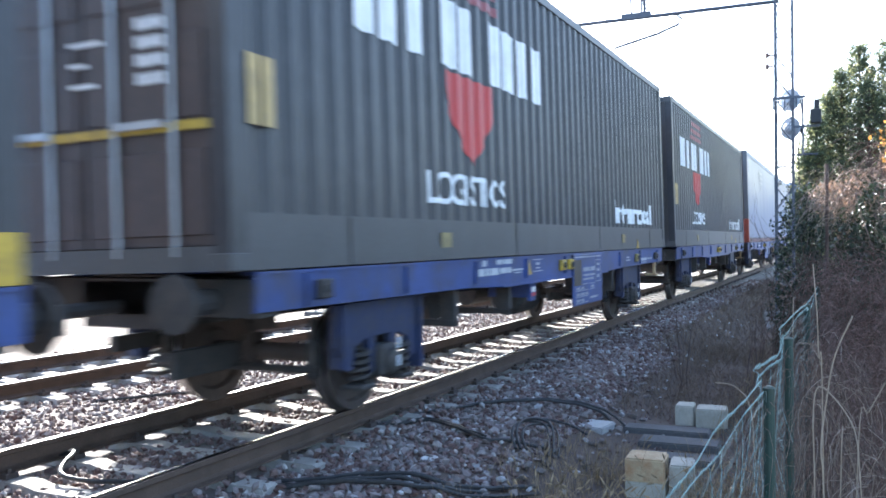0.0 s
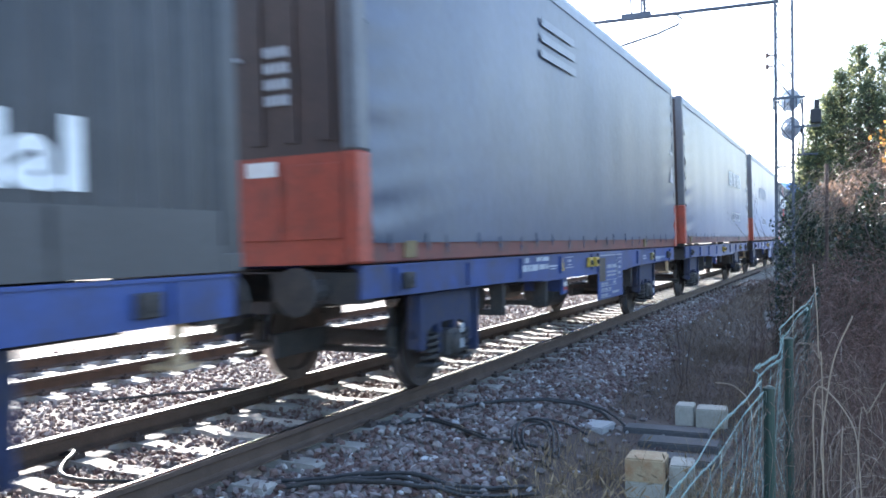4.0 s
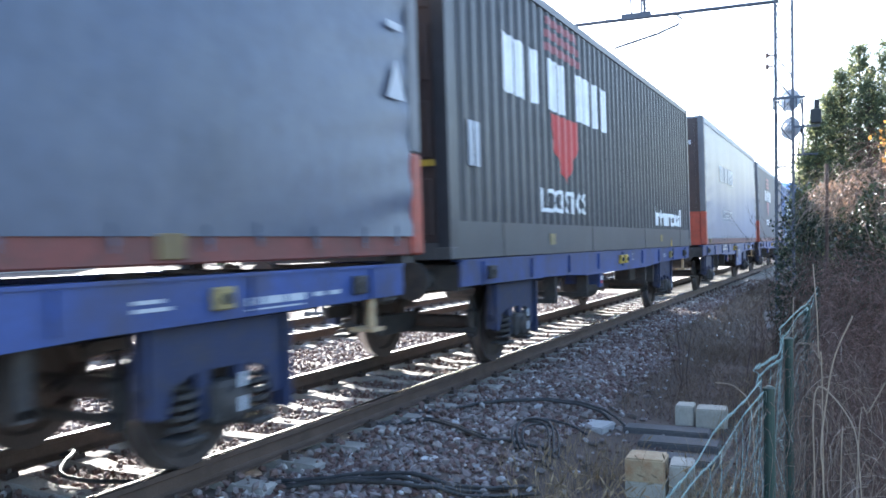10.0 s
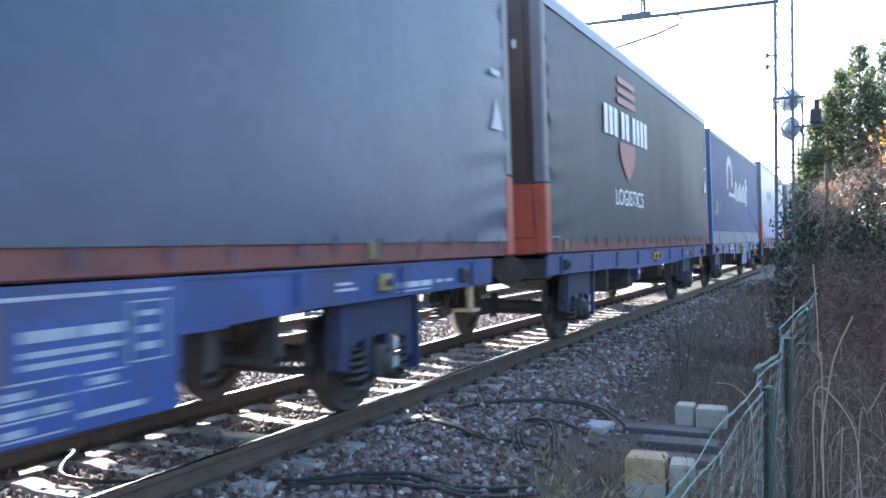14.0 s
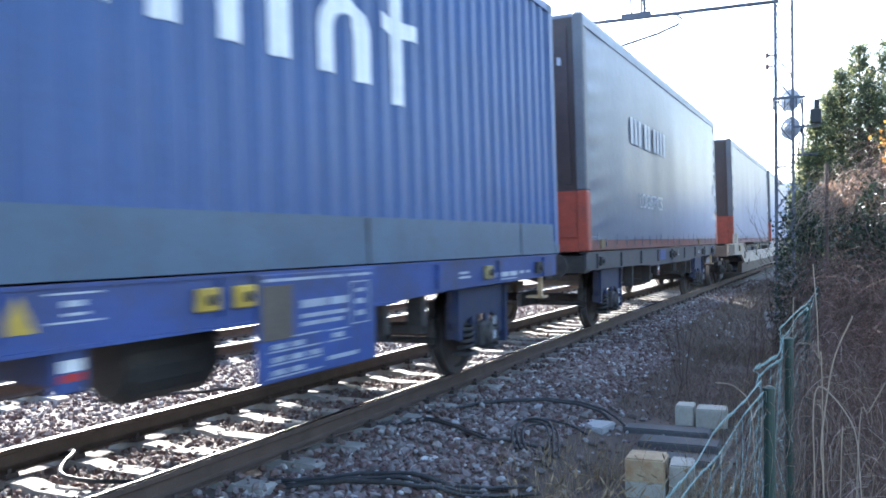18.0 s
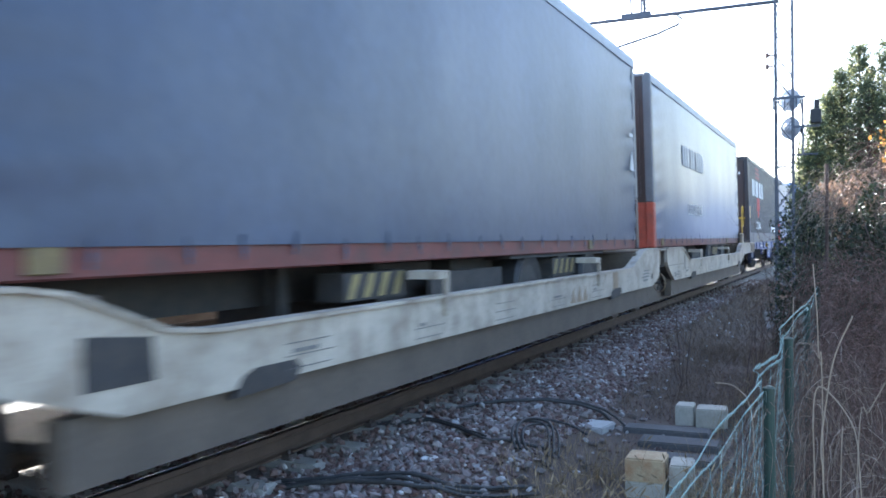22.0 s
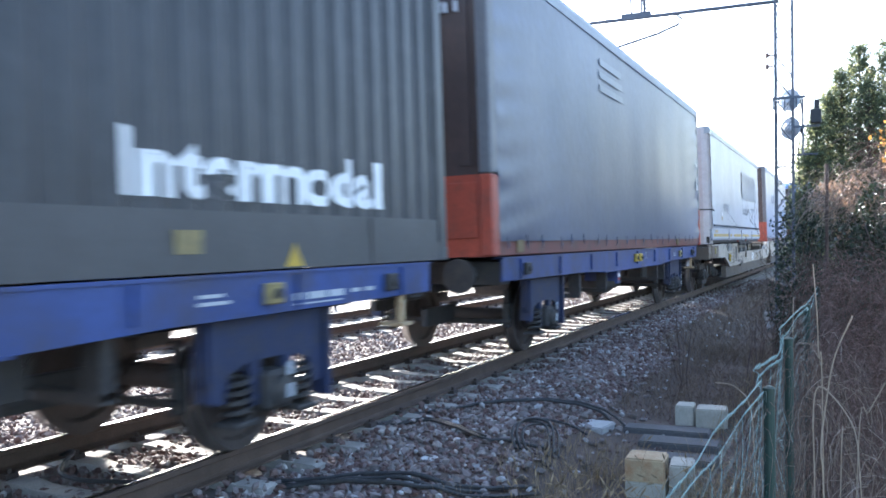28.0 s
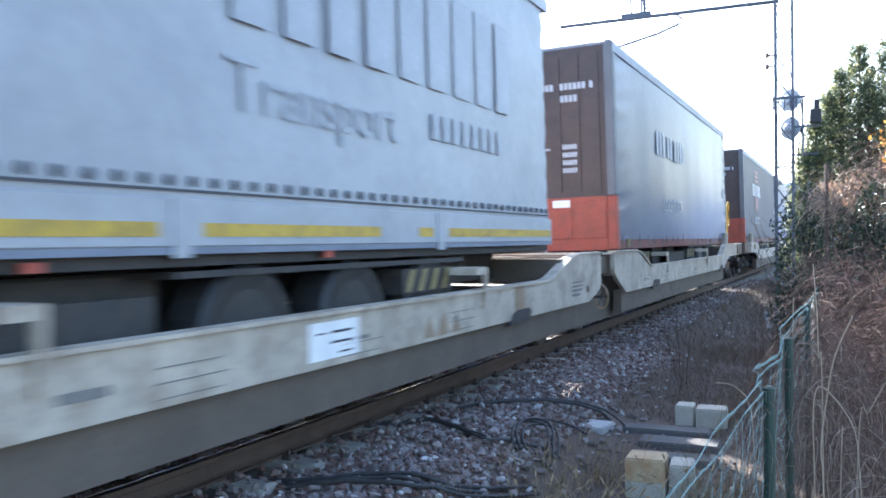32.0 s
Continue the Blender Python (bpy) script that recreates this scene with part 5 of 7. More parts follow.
def silver_trailer(length, top):
    c = tagged(new("semi_trailer"), "silver-grey tarpaulin semi-trailer with yellow edge tape", "trailer", "loads of the freight train")
    X, Z0 = 1.27, 1.28
    for s in (-1, 1):
        v, f = curtain_sheet(length, top, X - 0.01, Z0 + 0.4, 31, 0.006)
        if s < 0:
            v, f = [(-a, b, cc) for a, b, cc in v], [q[::-1] for q in f]
        me = soup("tarpaulin", v, f, M["silver"])
        for q in me.polygons:
            q.use_smooth = True
        cur = part("tarpaulin", me, None, c)
        xa, xb = min(s * (X - 0.05), s * (X + 0.02)), max(s * (X - 0.05), s * (X + 0.02))
        part("side_board", boxed(xa, xb, 0.1, length - 0.1, Z0 + 0.14, Z0 + 0.42, bevel=0.01), M["silver"], c)
        part("lower_rail", boxed(xa + 0.01, xb - 0.004, 0.1, length - 0.1, Z0 + 0.1, Z0 + 0.14), M["rail_grey"], c)
        bm = bmesh.new()
        tr = [(-0.12, -0.2), (0.03, -0.2), (0.035, -0.08), (0.0, -0.015), (-0.05, 0.0), (-0.12, 0.0)]
        u = [bm.verts.new((s * (X + a), 0.05, top + b)) for a, b in tr]
        w_ = [bm.verts.new((s * (X + a), length - 0.02, top + b)) for a, b in tr]
        for i in range(6):
            bm.faces.new((u[i], u[(i + 1) % 6], w_[(i + 1) % 6], w_[i]))
        bm.faces.new(u)
        bm.faces.new(w_)
        part("roof_rail", bm, M["silver"], c)
        if s > 0:
            bm = bmesh.new()
            for ya, yb in ((0.3, 3.5), (3.88, 4.37), (4.95, 6.9), (7.26, 9.34), (10.02, 10.3), (10.64, length - 0.15)):
                box(bm, X + 0.021, X + 0.025, ya, yb, Z0 + 0.2, Z0 + 0.28)
            part("reflective_tape", bm, M["yellow"], c, "yellow reflective tape")
            eye = mesh_of("eyelet", lathe(bmesh.new(), [(0, 0.035), (0.012, 0.03), (0.014, 0.012)], 8), M["ink"])
            n = int(length / 0.19)
            for i in range(n):
                part("eyelet", eye, None, cur, at=pose(X + 0.022, 0.3 + i * (length - 0.6) / (n - 1), Z0 + 0.515))
            part("hem_rope", boxed(X + 0.02, X + 0.03, 0.2, length - 0.2, Z0 + 0.455, Z0 + 0.468), M["ink"], cur)
            for y in (3.6, 7.0, 10.38):
                part("post_cover", boxed(X + 0.02, X + 0.032, y, y + 0.14, Z0 + 0.08, Z0 + 0.42), M["silver"], c)
    part("roof", boxed(-X + 0.05, X - 0.05, 0.05, length - 0.05, top - 0.06, top - 0.01), M["silver"], c)
    part("floor", boxed(-X + 0.06, X - 0.06, 0.05, length - 0.05, Z0 + 0.03, Z0 + 0.2), M["black_steel"], c)
    bm = bmesh.new()
    # leading wall with rounded near corners
    prof = [(-X, 0.25), (-X + 0.06, 0.09), (-X + 0.2, 0.02), (X - 0.2, 0.02), (X - 0.06, 0.09), (X, 0.25)]
    u = [bm.verts.new((a, b, Z0)) for a, b in prof]
    v = [bm.verts.new((a, b, top - 0.02)) for a, b in prof]
    for i in range(5):
        bm.faces.new((u[i], u[i + 1], v[i + 1], v[i]))
    bm.faces.new(u)
    bm.faces.new(v)
    part("end_wall", bm, M["silver_end"], c, "pale pinkish white front wall")
    part("gladhand_panel", boxed(-0.3, -0.1, 0.0, 0.03, Z0 + 0.1, Z0 + 0.5, bevel=0.01), M["post_grey"], c)
    part("end_handle", path_tube(bmesh.new(), [(0.75, 0.0, Z0 + 0.95), (1.1, 0.02, Z0 + 0.95), (1.24, 0.12, Z0 + 0.95), (1.3, 0.3, Z0 + 0.95), (1.31, 0.36, Z0 + 0.92)], 0.02, 6), M["black_steel"], c, "bent black grab bar")
    part("end_fitting", boxed(0.9, 1.05, 0.03, 0.06, Z0 + 0.3, Z0 + 0.42), M["white"], c)
    part("rear_wall", boxed(-1.2, 1.2, length - 0.1, length - 0.03, Z0, top - 0.05), M["silver_end"], c)
    put_words(words("Transport", 0.5, M["faint_ink"]), 2.2, X + 0.03, 7.5, 2.26, c)
    letter_bars(c, X + 0.03, 7.5, 2.82, 4.9, 0.95, M["faint_ink"], (9,))
    letter_bars(c, X + 0.03, 2.73, 2.25, 1.15, 0.24, M["faint_ink"], (6,))
    letter_bars(c, X + 0.03, 10.3, 2.36, 1.8, 0.24, M["faint_ink"], (8,))
    part("warning_sticker", boxed(X + 0.036, X + 0.042, 1.96, 2.12, 1.95, 2.07), M["pale_yellow"], c)
    part("warning_sticker", boxed(X + 0.036, X + 0.042, 1.96, 2.12, 2.08, 2.2), M["white"], c)
    part("warning_sticker", boxed(X + 0.022, X + 0.026, 0.59, 1.16, Z0 + 0.31, Z0 + 0.39), M["pale_yellow"], c)
    running_gear(c, length, Z0)
    part("marker_lamp", boxed(X - 0.02, X + 0.015, 6.06, 6.16, Z0 + 0.03, Z0 + 0.08), M["orange"], c)
    part("marker_lamp", boxed(X - 0.02, X + 0.015, 8.55, 8.64, Z0 + 0.05, Z0 + 0.1), M["orange"], c)
    return c


TRAIN = []      # every thing that rides along, the place of its leading end at the start, and how it leans
LEAN = Matrix.Translation((1.25, 0, 1.27)) @ pose(0, 0, 0, 0, -1.3, 0) @ Matrix.Translation((-1.25, 0, -1.27))


def ride(ob, start, lean=Matrix.Identity(4)):
    ob.matrix_basis = Matrix.Translation((TRACK_X, start, 0)) @ lean
    TRAIN.append((ob, start, lean))
    return ob


# loads: leading end, trailing end, top, kind
LOADS = [
    (-10.4, 2.75, 4.46, "steel"), (4.2, 17.8, 4.46, "steel"), (19.0, 32.35, 4.48, "steel"), (33.72, 47.0, 4.66, "blue", 5, None),
    (48.1, 61.75, 4.66, "blue", 7, 8.2), (63.3, 77.05, 4.66, "pale", 2, 3.22), (77.7, 91.3, 4.42, "steel"), (93.55, 106.95, 4.62, "blue", 9, 2.8),
    (108.1, 121.5, 4.55, "black", 4, 2.9), (122.6, 135.85, 4.42, "coast"), (137.1, 150.33, 4.67, "pale", 6, 2.8), (154.1, 167.41, 4.6, "blue", 8, None),
    (168.75, 182.7, 4.6, "pale", 10, 3.3), (186.57, 200.44, 4.48, "steel"), (201.5, 215.35, 4.6, "blue", 11, None), (217.4, 231.2, 4.45, "silver"),
    (234.45, 248.0, 4.62, "pale", 12, 3.3), (253.2, 266.8, 4.6, "black", 13, 3.0), (268.3, 281.6, 4.6, "blue", 15, None), (287.9, 301.2, 4.6, "pale", 14, 3.0)]
for row in LOADS:
    lead, tail, top, what = row[:4]
    top += 0.06
    if what in ("steel", "coast"):
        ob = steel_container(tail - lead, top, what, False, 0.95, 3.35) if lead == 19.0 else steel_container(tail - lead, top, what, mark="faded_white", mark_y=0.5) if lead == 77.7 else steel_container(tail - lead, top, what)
    elif what == "silver":
        ob = silver_trailer(tail - lead, top)
    else:
        ob = curtain_body(tail - lead, top, what, row[4], row[5], lead in (154.1, 168.75, 234.45, 253.2), 1.322 if lead in (48.1, 63.3) else 1.27)
    if lead == -10.4:
        part("corner_mark", boxed(1.254, 1.262, tail - lead - 0.5, tail - lead - 0.03, 1.26, 1.5), M["yellow"], ob, "yellow painted corner mark")
    ride(ob, lead, LEAN)

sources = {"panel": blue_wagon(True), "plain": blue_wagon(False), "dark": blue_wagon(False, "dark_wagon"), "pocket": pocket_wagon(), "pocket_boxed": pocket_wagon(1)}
used = set()
for kind, mid in [("plain", -3.8), ("panel", 11.0), ("plain", 25.75), ("panel", 40.36), ("plain", 54.95), ("panel", 70.2), ("plain", 84.5), ("panel", 99.85), ("plain", 114.8), ("panel", 129.2), ("dark", 143.72), ("panel", 193.53), ("plain", 208.43), ("plain", 294.6), ("pocket", 168.15), ("pocket_boxed", 232.67), ("pocket", 268.6)]:
    start = mid - (17.15 if kind.startswith("pocket") else 6.8)
    src = sources[kind]
    ob = copy_thing(src, Matrix.Translation((TRACK_X, start, 0))) if kind in used else src
    used.add(kind)
    ride(ob, start)


# ---- overhead line
def lattice(bm, x, y, z0, z1, w, r=0.022, pitch=0.5):
    for sx in (-1, 1):
        for sy in (-1, 1):
            box(bm, x + sx * w / 2 - r, x + sx * w / 2 + r, y + sy * w / 2 - r, y + sy * w / 2 + r, z0, z1)
    n = int((z1 - z0) / pitch)
    for i in range(n):
        za, zb = z0 + i * pitch, z0 + (i + 1) * pitch
        for sy in (-1, 1):
            tube(bm, (x - w / 2, y + sy * w / 2, za), (x + w / 2, y + sy * w / 2, zb), r * 0.4, 4)
            tube(bm, (x + w / 2, y + sy * w / 2, za), (x - w / 2, y + sy * w / 2, zb), r * 0.4, 4)
        for sx in (-1, 1):
            tube(bm, (x + sx * w / 2, y - w / 2, za), (x + sx * w / 2, y + w / 2, zb), r * 0.55, 4)


def catenary_mast(mx, my, arm_to, label, tx):
    c = tagged(new("catenary_mast"), label, "catenary mast", "masts of the overhead line")
    bm = bmesh.new()
    lattice(bm, mx, my, GROUND, 8.6, 0.36)
    part("lattice_mast", bm, M["mast"], c)
    part("footing", boxed(mx - 0.4, mx + 0.4, my - 0.4, my + 0.4, GROUND - 0.3, GROUND + 0.12, bevel=0.03), M["slab"], c)
    d = -1 if arm_to < mx else 1
    part("boom", tube(tube(bmesh.new(), (mx + d * 0.1, my, 6.82), (arm_to, my, 6.82), 0.045, 8), (mx + d * 0.1, my, 8.2), (arm_to * 0.5 + mx * 0.5, my, 6.95), 0.012, 5), M["mast"], c)
    bm = bmesh.new()
    for dx in (-0.12, 0.12):
        tube(bm, (tx + dx, my, 6.89), (tx + dx * 1.2, my, 7.45), 0.025, 6)
    box(bm, tx - 0.35, tx + 0.35, my - 0.06, my + 0.06, 6.8, 6.94)
    part("bracket", bm, M["mast"], c)
    bm = bmesh.new()
    lathe(bm, [(6.88, 0.03)] + [(6.9 + 0.045 * i, 0.045 if i % 2 else 0.03) for i in range(1, 8)] + [(7.3, 0.03)], 10, "z")
    part("insulator", bm, M["mast"], c, at=pose(tx + 0.2, my, 0))
    bm = path_tube(bmesh.new(), [(tx + 0.45, my, 6.82), (tx + 0.95, my, 6.8), (tx + 1.08, my, 6.68), (tx + 1.0, my, 6.55), (tx + 0.5, my, 6.38), (tx - 0.55, my, 6.14)], 0.03, 6)
    part("steady_arm", bm, M["mast"], c)
    for z in (5.35, 5.6):
        bm = tube(bmesh.new(), (mx - 0.18, my, z), (mx - 0.38, my, z), 0.02, 6)
        lathe(bm, [(-0.05, 0.05), (0.05, 0.05)], 8, "z")
        part("bracket_insulator", tube(bm, (mx - 0.36, my, z - 0.06), (mx - 0.36, my, z + 0.06), 0.04, 8), M["insulator"], c)
    return c


MAST_X, MAST_Y = -1.33, 21.0
catenary_mast(MAST_X, MAST_Y, -6.6, "grey-blue lattice catenary mast with long boom", TRACK_X)
catenary_mast(MAST_X - 0.1, 71.0, -6.6, "distant lattice catenary mast along the line", TRACK_X)
catenary_mast(TRACK2_X - 3.3, 18.4, TRACK2_X + 1.2, "lattice catenary mast beyond the second track", TRACK2_X)
for tx in (TRACK_X, TRACK2_X):
    for z, r, sag in ((6.12, 0.008, 0.0), (7.4, 0.009, 0.9)):
        pts = []
        for k in range(-1, 5):
            for i in range(10):
                f = i / 10
                pts.append((tx, 21 + 50 * (k + f), z - sag * 4 * f * (1 - f)))
        ob = new("overhead_wire", mesh_of("overhead_wire", path_tube(bmesh.new(), pts, r, 5), M["mast"]))
        tagged(ob, "thin copper wire hung over the track", "overhead wire", "wires of the overhead line")


# ---- signal on the mast: two round backboards seen from behind, and a black box
def signal():
    c = tagged(new("railway_signal"), "railway signal with two round backboards on the mast", "railway signal")
    x, y = MAST_X + 0.1, MAST_Y - 0.3
    for z in (4.6, 3.95):
        bm = bmesh.new()
        lathe(bm, [(0, 0.25), (0.015, 0.26), (0.03, 0.25), (0.03, 0.13), (-0.02, 0.12), (-0.1, 0.11), (-0.13, 0.06)], 24, "y")
        b = part("signal_head", bm, M["signal_grey"], c, "round pale grey signal backboard", pose(x, y + 0.62, z, 0, 0, -32))
        part("hood", lathe(bmesh.new(), [(0.03, 0.12), (0.24, 0.125), (0.24, 0.11), (0.03, 0.1)], 16, "y"), M["signal_black"], b)
    bm = boxed(x - 0.32, x + 0.36, y - 0.12, y - 0.06, 4.52, 4.58)
    for i in range(6):
        box(bm, x - 0.32 + 0.12 * i, x - 0.29 + 0.12 * i, y - 0.15, y - 0.1, 4.3, 4.55)
    part("mounting_frame", bm, M["mast"], c)
    part("signal_box", box(boxed(x + 0.45, x + 0.68, y - 0.12, y + 0.1, 3.95, 4.27, bevel=0.02), x + 0.53, x + 0.64, y - 0.03, y + 0.05, 4.27, 4.48), M["signal_black"], c)
    bm = boxed(x + 0.1, x + 0.65, y - 0.02, y + 0.02, 3.88, 3.93)
    tube(bm, (x + 0.3, y, 3.3), (x + 0.3, y, 4.5), 0.025, 6)
    tube(bm, (x + 0.05, y, 3.28), (x + 0.6, y, 3.28), 0.02, 6)
    part("side_bracket", bm, M["mast"], c)
    part("signal_wire", path_tube(bmesh.new(), [(x + 0.25, y, 4.5), (x + 0.3, y, 4.0), (x + 0.2, y, 3.4), (x + 0.22, y, 2.6)], 0.015, 5), M["cable"], c)


signal()


# ---- concrete blocks, trough lids, cables
def block(x0, x1, y0, y1, z0, z1, mat, label, turn=0, name="concrete_block", cap=None):
    cx, cy = (x0 + x1) / 2, (y0 + y1) / 2
    bm = boxed(x0 - cx, x1 - cx, y0 - cy, y1 - cy, 0, z1 - z0)
    for v in bm.verts:
        v.co.x += 0.008 * noise.noise(v.co * 9)
    bmesh.ops.bevel(bm, geom=list(bm.edges), offset=0.012, segments=2, affect="EDGES")
    ob = new(name, mesh_of(name, bm, mat))
    ob.matrix_basis = pose(cx, cy, z0, 0, 0, turn)
    return tagged(ob, label, "concrete block" if name == "concrete_block" else "trough lid", "blocks beside the track" if name == "concrete_block" else "")


def build_blocks():
    g = GROUND - 0.03
    block(-1.5, -1.22, 6.2, 6.5, g, g + 0.13, M["block"], "weathered concrete base block in dry grass", 4)
    block(-1.5, -1.22, 6.2, 6.48, g + 0.13, g + 0.3, M["block_ochre"], "ochre-stained cream concrete block", 4)
    block(-1.205, -1.03, 6.27, 6.55, g, g + 0.26, M["block"], "cream concrete block beside the fence", 6)
    block(-1.6, -1.42, 8.75, 9.0, g, g + 0.22, M["block"], "cream concrete block on the trough", 3)
    block(-1.395, -1.1, 8.7, 8.98, g, g + 0.21, M["block"], "broad cream concrete block on the trough", 5)
    block(-2.38, -2.1, 7.95, 8.3, g, g + 0.11, M["block_grey"], "flat pale concrete slab among stones", -8)
    for x0, x1, y0, y1 in ((-1.75, -1.05, 7.75, 8.05), (-1.72, -1.0, 7.2, 7.45), (-2.0, -1.2, 8.25, 8.5)):
        block(x0, x1, y0, y1, g - 0.03, g + 0.07, M["slab"], "dark grey concrete cable trough lid", 2, "trough_lid")
    for y0, ln, x in ((18.0, 4.5, -1.72),):
        block(x, x + 0.4, y0, y0 + ln, g, g + 0.1, M["slab"], "grey concrete slab lying by the fence", 6, "trough_lid")


build_blocks()


def glide(pts, steps=8):
    """A smooth line through the points."""
    out, n = [], len(pts)
    for i in range(n - 1):
        p = [Vector(pts[max(0, min(n - 1, i + k))]) for k in (-1, 0, 1, 2)]
        for j in range(steps):
            u = j / steps
            out.append(0.5 * (2 * p[1] + (p[2] - p[0]) * u + (2 * p[0] - 5 * p[1] + 4 * p[2] - p[3]) * u * u + (3 * p[1] - p[0] - 3 * p[2] + p[3]) * u ** 3))
    return out + [Vector(pts[-1])]


def build_cables():
    def lay(pts, r, label):
        line = [(p.x, p.y, ground_z(p.x, p.y) + p.z + r + 0.012) for p in glide(pts)]
        ob = new("cable", mesh_of("cable", path_tube(bmesh.new(), line, r, 7), M["cable"]))
        tagged(ob, label, "cable", "cables on the ground")
    arc = [(-3.85, 6.7, 0), (-3.75, 7.2, 0.01), (-3.54, 7.53, 0.02), (-3.33, 7.87, 0.03), (-3.02, 8.1, 0.04), (-2.65, 8.3, 0.06), (-2.4, 8.36, 0.08), (-2.24, 8.4, 0.06), (-2.08, 8.25, 0)]
    lay(arc, 0.014, "black rubber cable looping over the stones")
    lay([(x + 0.02, y + 0.06, h * 1.15) for x, y, h in arc[:-1]] + [(-1.95, 8.33, 0)], 0.012, "black rubber cable beside its twin over the stones")
    run = [(-3.8, 6.6, 0), (-3.54, 6.98, 0.02), (-3.3, 6.92, 0.025), (-2.99, 6.71, 0.02), (-2.74, 6.57, 0.01), (-2.58, 6.72, 0.01), (-2.33, 6.9, 0)]
    lay(run, 0.014, "black rubber cable over the ballast")
    lay([(x - 0.02, y + 0.05, h + 0.005) for x, y, h in run[:-2]], 0.012, "black rubber cable running beside another")
    # a loose coil whose ends stand out of the stones
    for dx, dy, k in ((0, 0, 1), (0.03, 0.03, 1.25), (0.07, 0.06, 0.9)):
        lay([(-2.5 + dx, 6.64 + dy, 0), (-2.58 + dx, 6.76 + dy, 0.05 * k), (-2.61 + dx, 6.92 + dy, 0.09 * k), (-2.57 + dx, 7.1 + dy, 0.11 * k), (-2.46 + dx, 7.2 + dy, 0.11 * k), (-2.38 + dx, 7.12 + dy, 0.09 * k), (-2.3 + dx, 6.9 + dy, 0.04 * k), (-2.26 + dx, 6.75 + dy, 0)], 0.012, "loose coil of worn black cable on the stones")
    lay([(-2.75, 7.5, 0), (-2.57, 7.66, 0.02), (-2.42, 7.72, 0.02), (-2.2, 7.7, 0)], 0.012, "black cable running to the slab")
    low = [(-4.1, 4.75, 0), (-3.6, 4.86, 0.01), (-3.35, 4.98, 0.02), (-3.12, 5.15, 0.02), (-2.88, 5.25, 0.02), (-2.73, 5.29, 0.02), (-2.54, 5.37, 0.01), (-2.36, 5.54, 0.01), (-2.1, 6.0, 0)]
    lay(low, 0.017, "thick black cable lying along the shoulder")
    lay([(x + 0.06, y - 0.11, h) for x, y, h in low], 0.015, "black cable lying beside a thicker one")
    lay([(-3.9, 4.7, 0), (-3.36, 4.83, 0.02), (-3.14, 4.91, 0.03), (-2.9, 4.98, 0.03), (-2.72, 5.03, 0.02), (-2.5, 5.3, 0.01), (-2.3, 5.52, 0)], 0.017, "black cable in dry grass")
    # bond wires by the rails
    lay([(-5.45, 4.6, 0.03), (-5.2, 4.55, 0.12), (-4.9, 4.2, 0.06), (-4.3, 4.4, 0.04), (-3.95, 4.8, 0.02)], 0.016, "pale bonding cable between the rails")
    lay([(-7.2, 6.6, 0.0), (-6.6, 7.2, 0.02), (-6.0, 7.7, 0.03), (-5.6, 7.4, 0.0)], 0.016, "thin cable across the ballast between tracks")


build_cables()


# ---- fence
FENCE_X, FENCE_TOP = -0.285, 0.93
# how the bent upper edge of the netting runs: along the line, across, height
EDGE = [(0.9, -0.34, 0.93), (2.2, -0.325, 0.925), (2.75, -0.312, 0.93), (3.3, -0.29, 0.918), (3.36, -0.318, 0.958), (4.0, -0.29, 0.925), (4.45, -0.298, 0.933), (4.52, -0.315, 0.992), (5.6, -0.293, 0.99), (6.9, -0.267, 0.973), (8.6, -0.285, 0.96), (10.9, -0.28, 0.95)]


def edge_at(y):
    for (y0, x0, z0), (y1, x1, z1) in zip(EDGE, EDGE[1:]):
        if y <= y1:
            f = max(0, (y - y0) / (y1 - y0))
            return x0 + (x1 - x0) * f, z0 + (z1 - z0) * f
    return EDGE[-1][1:]


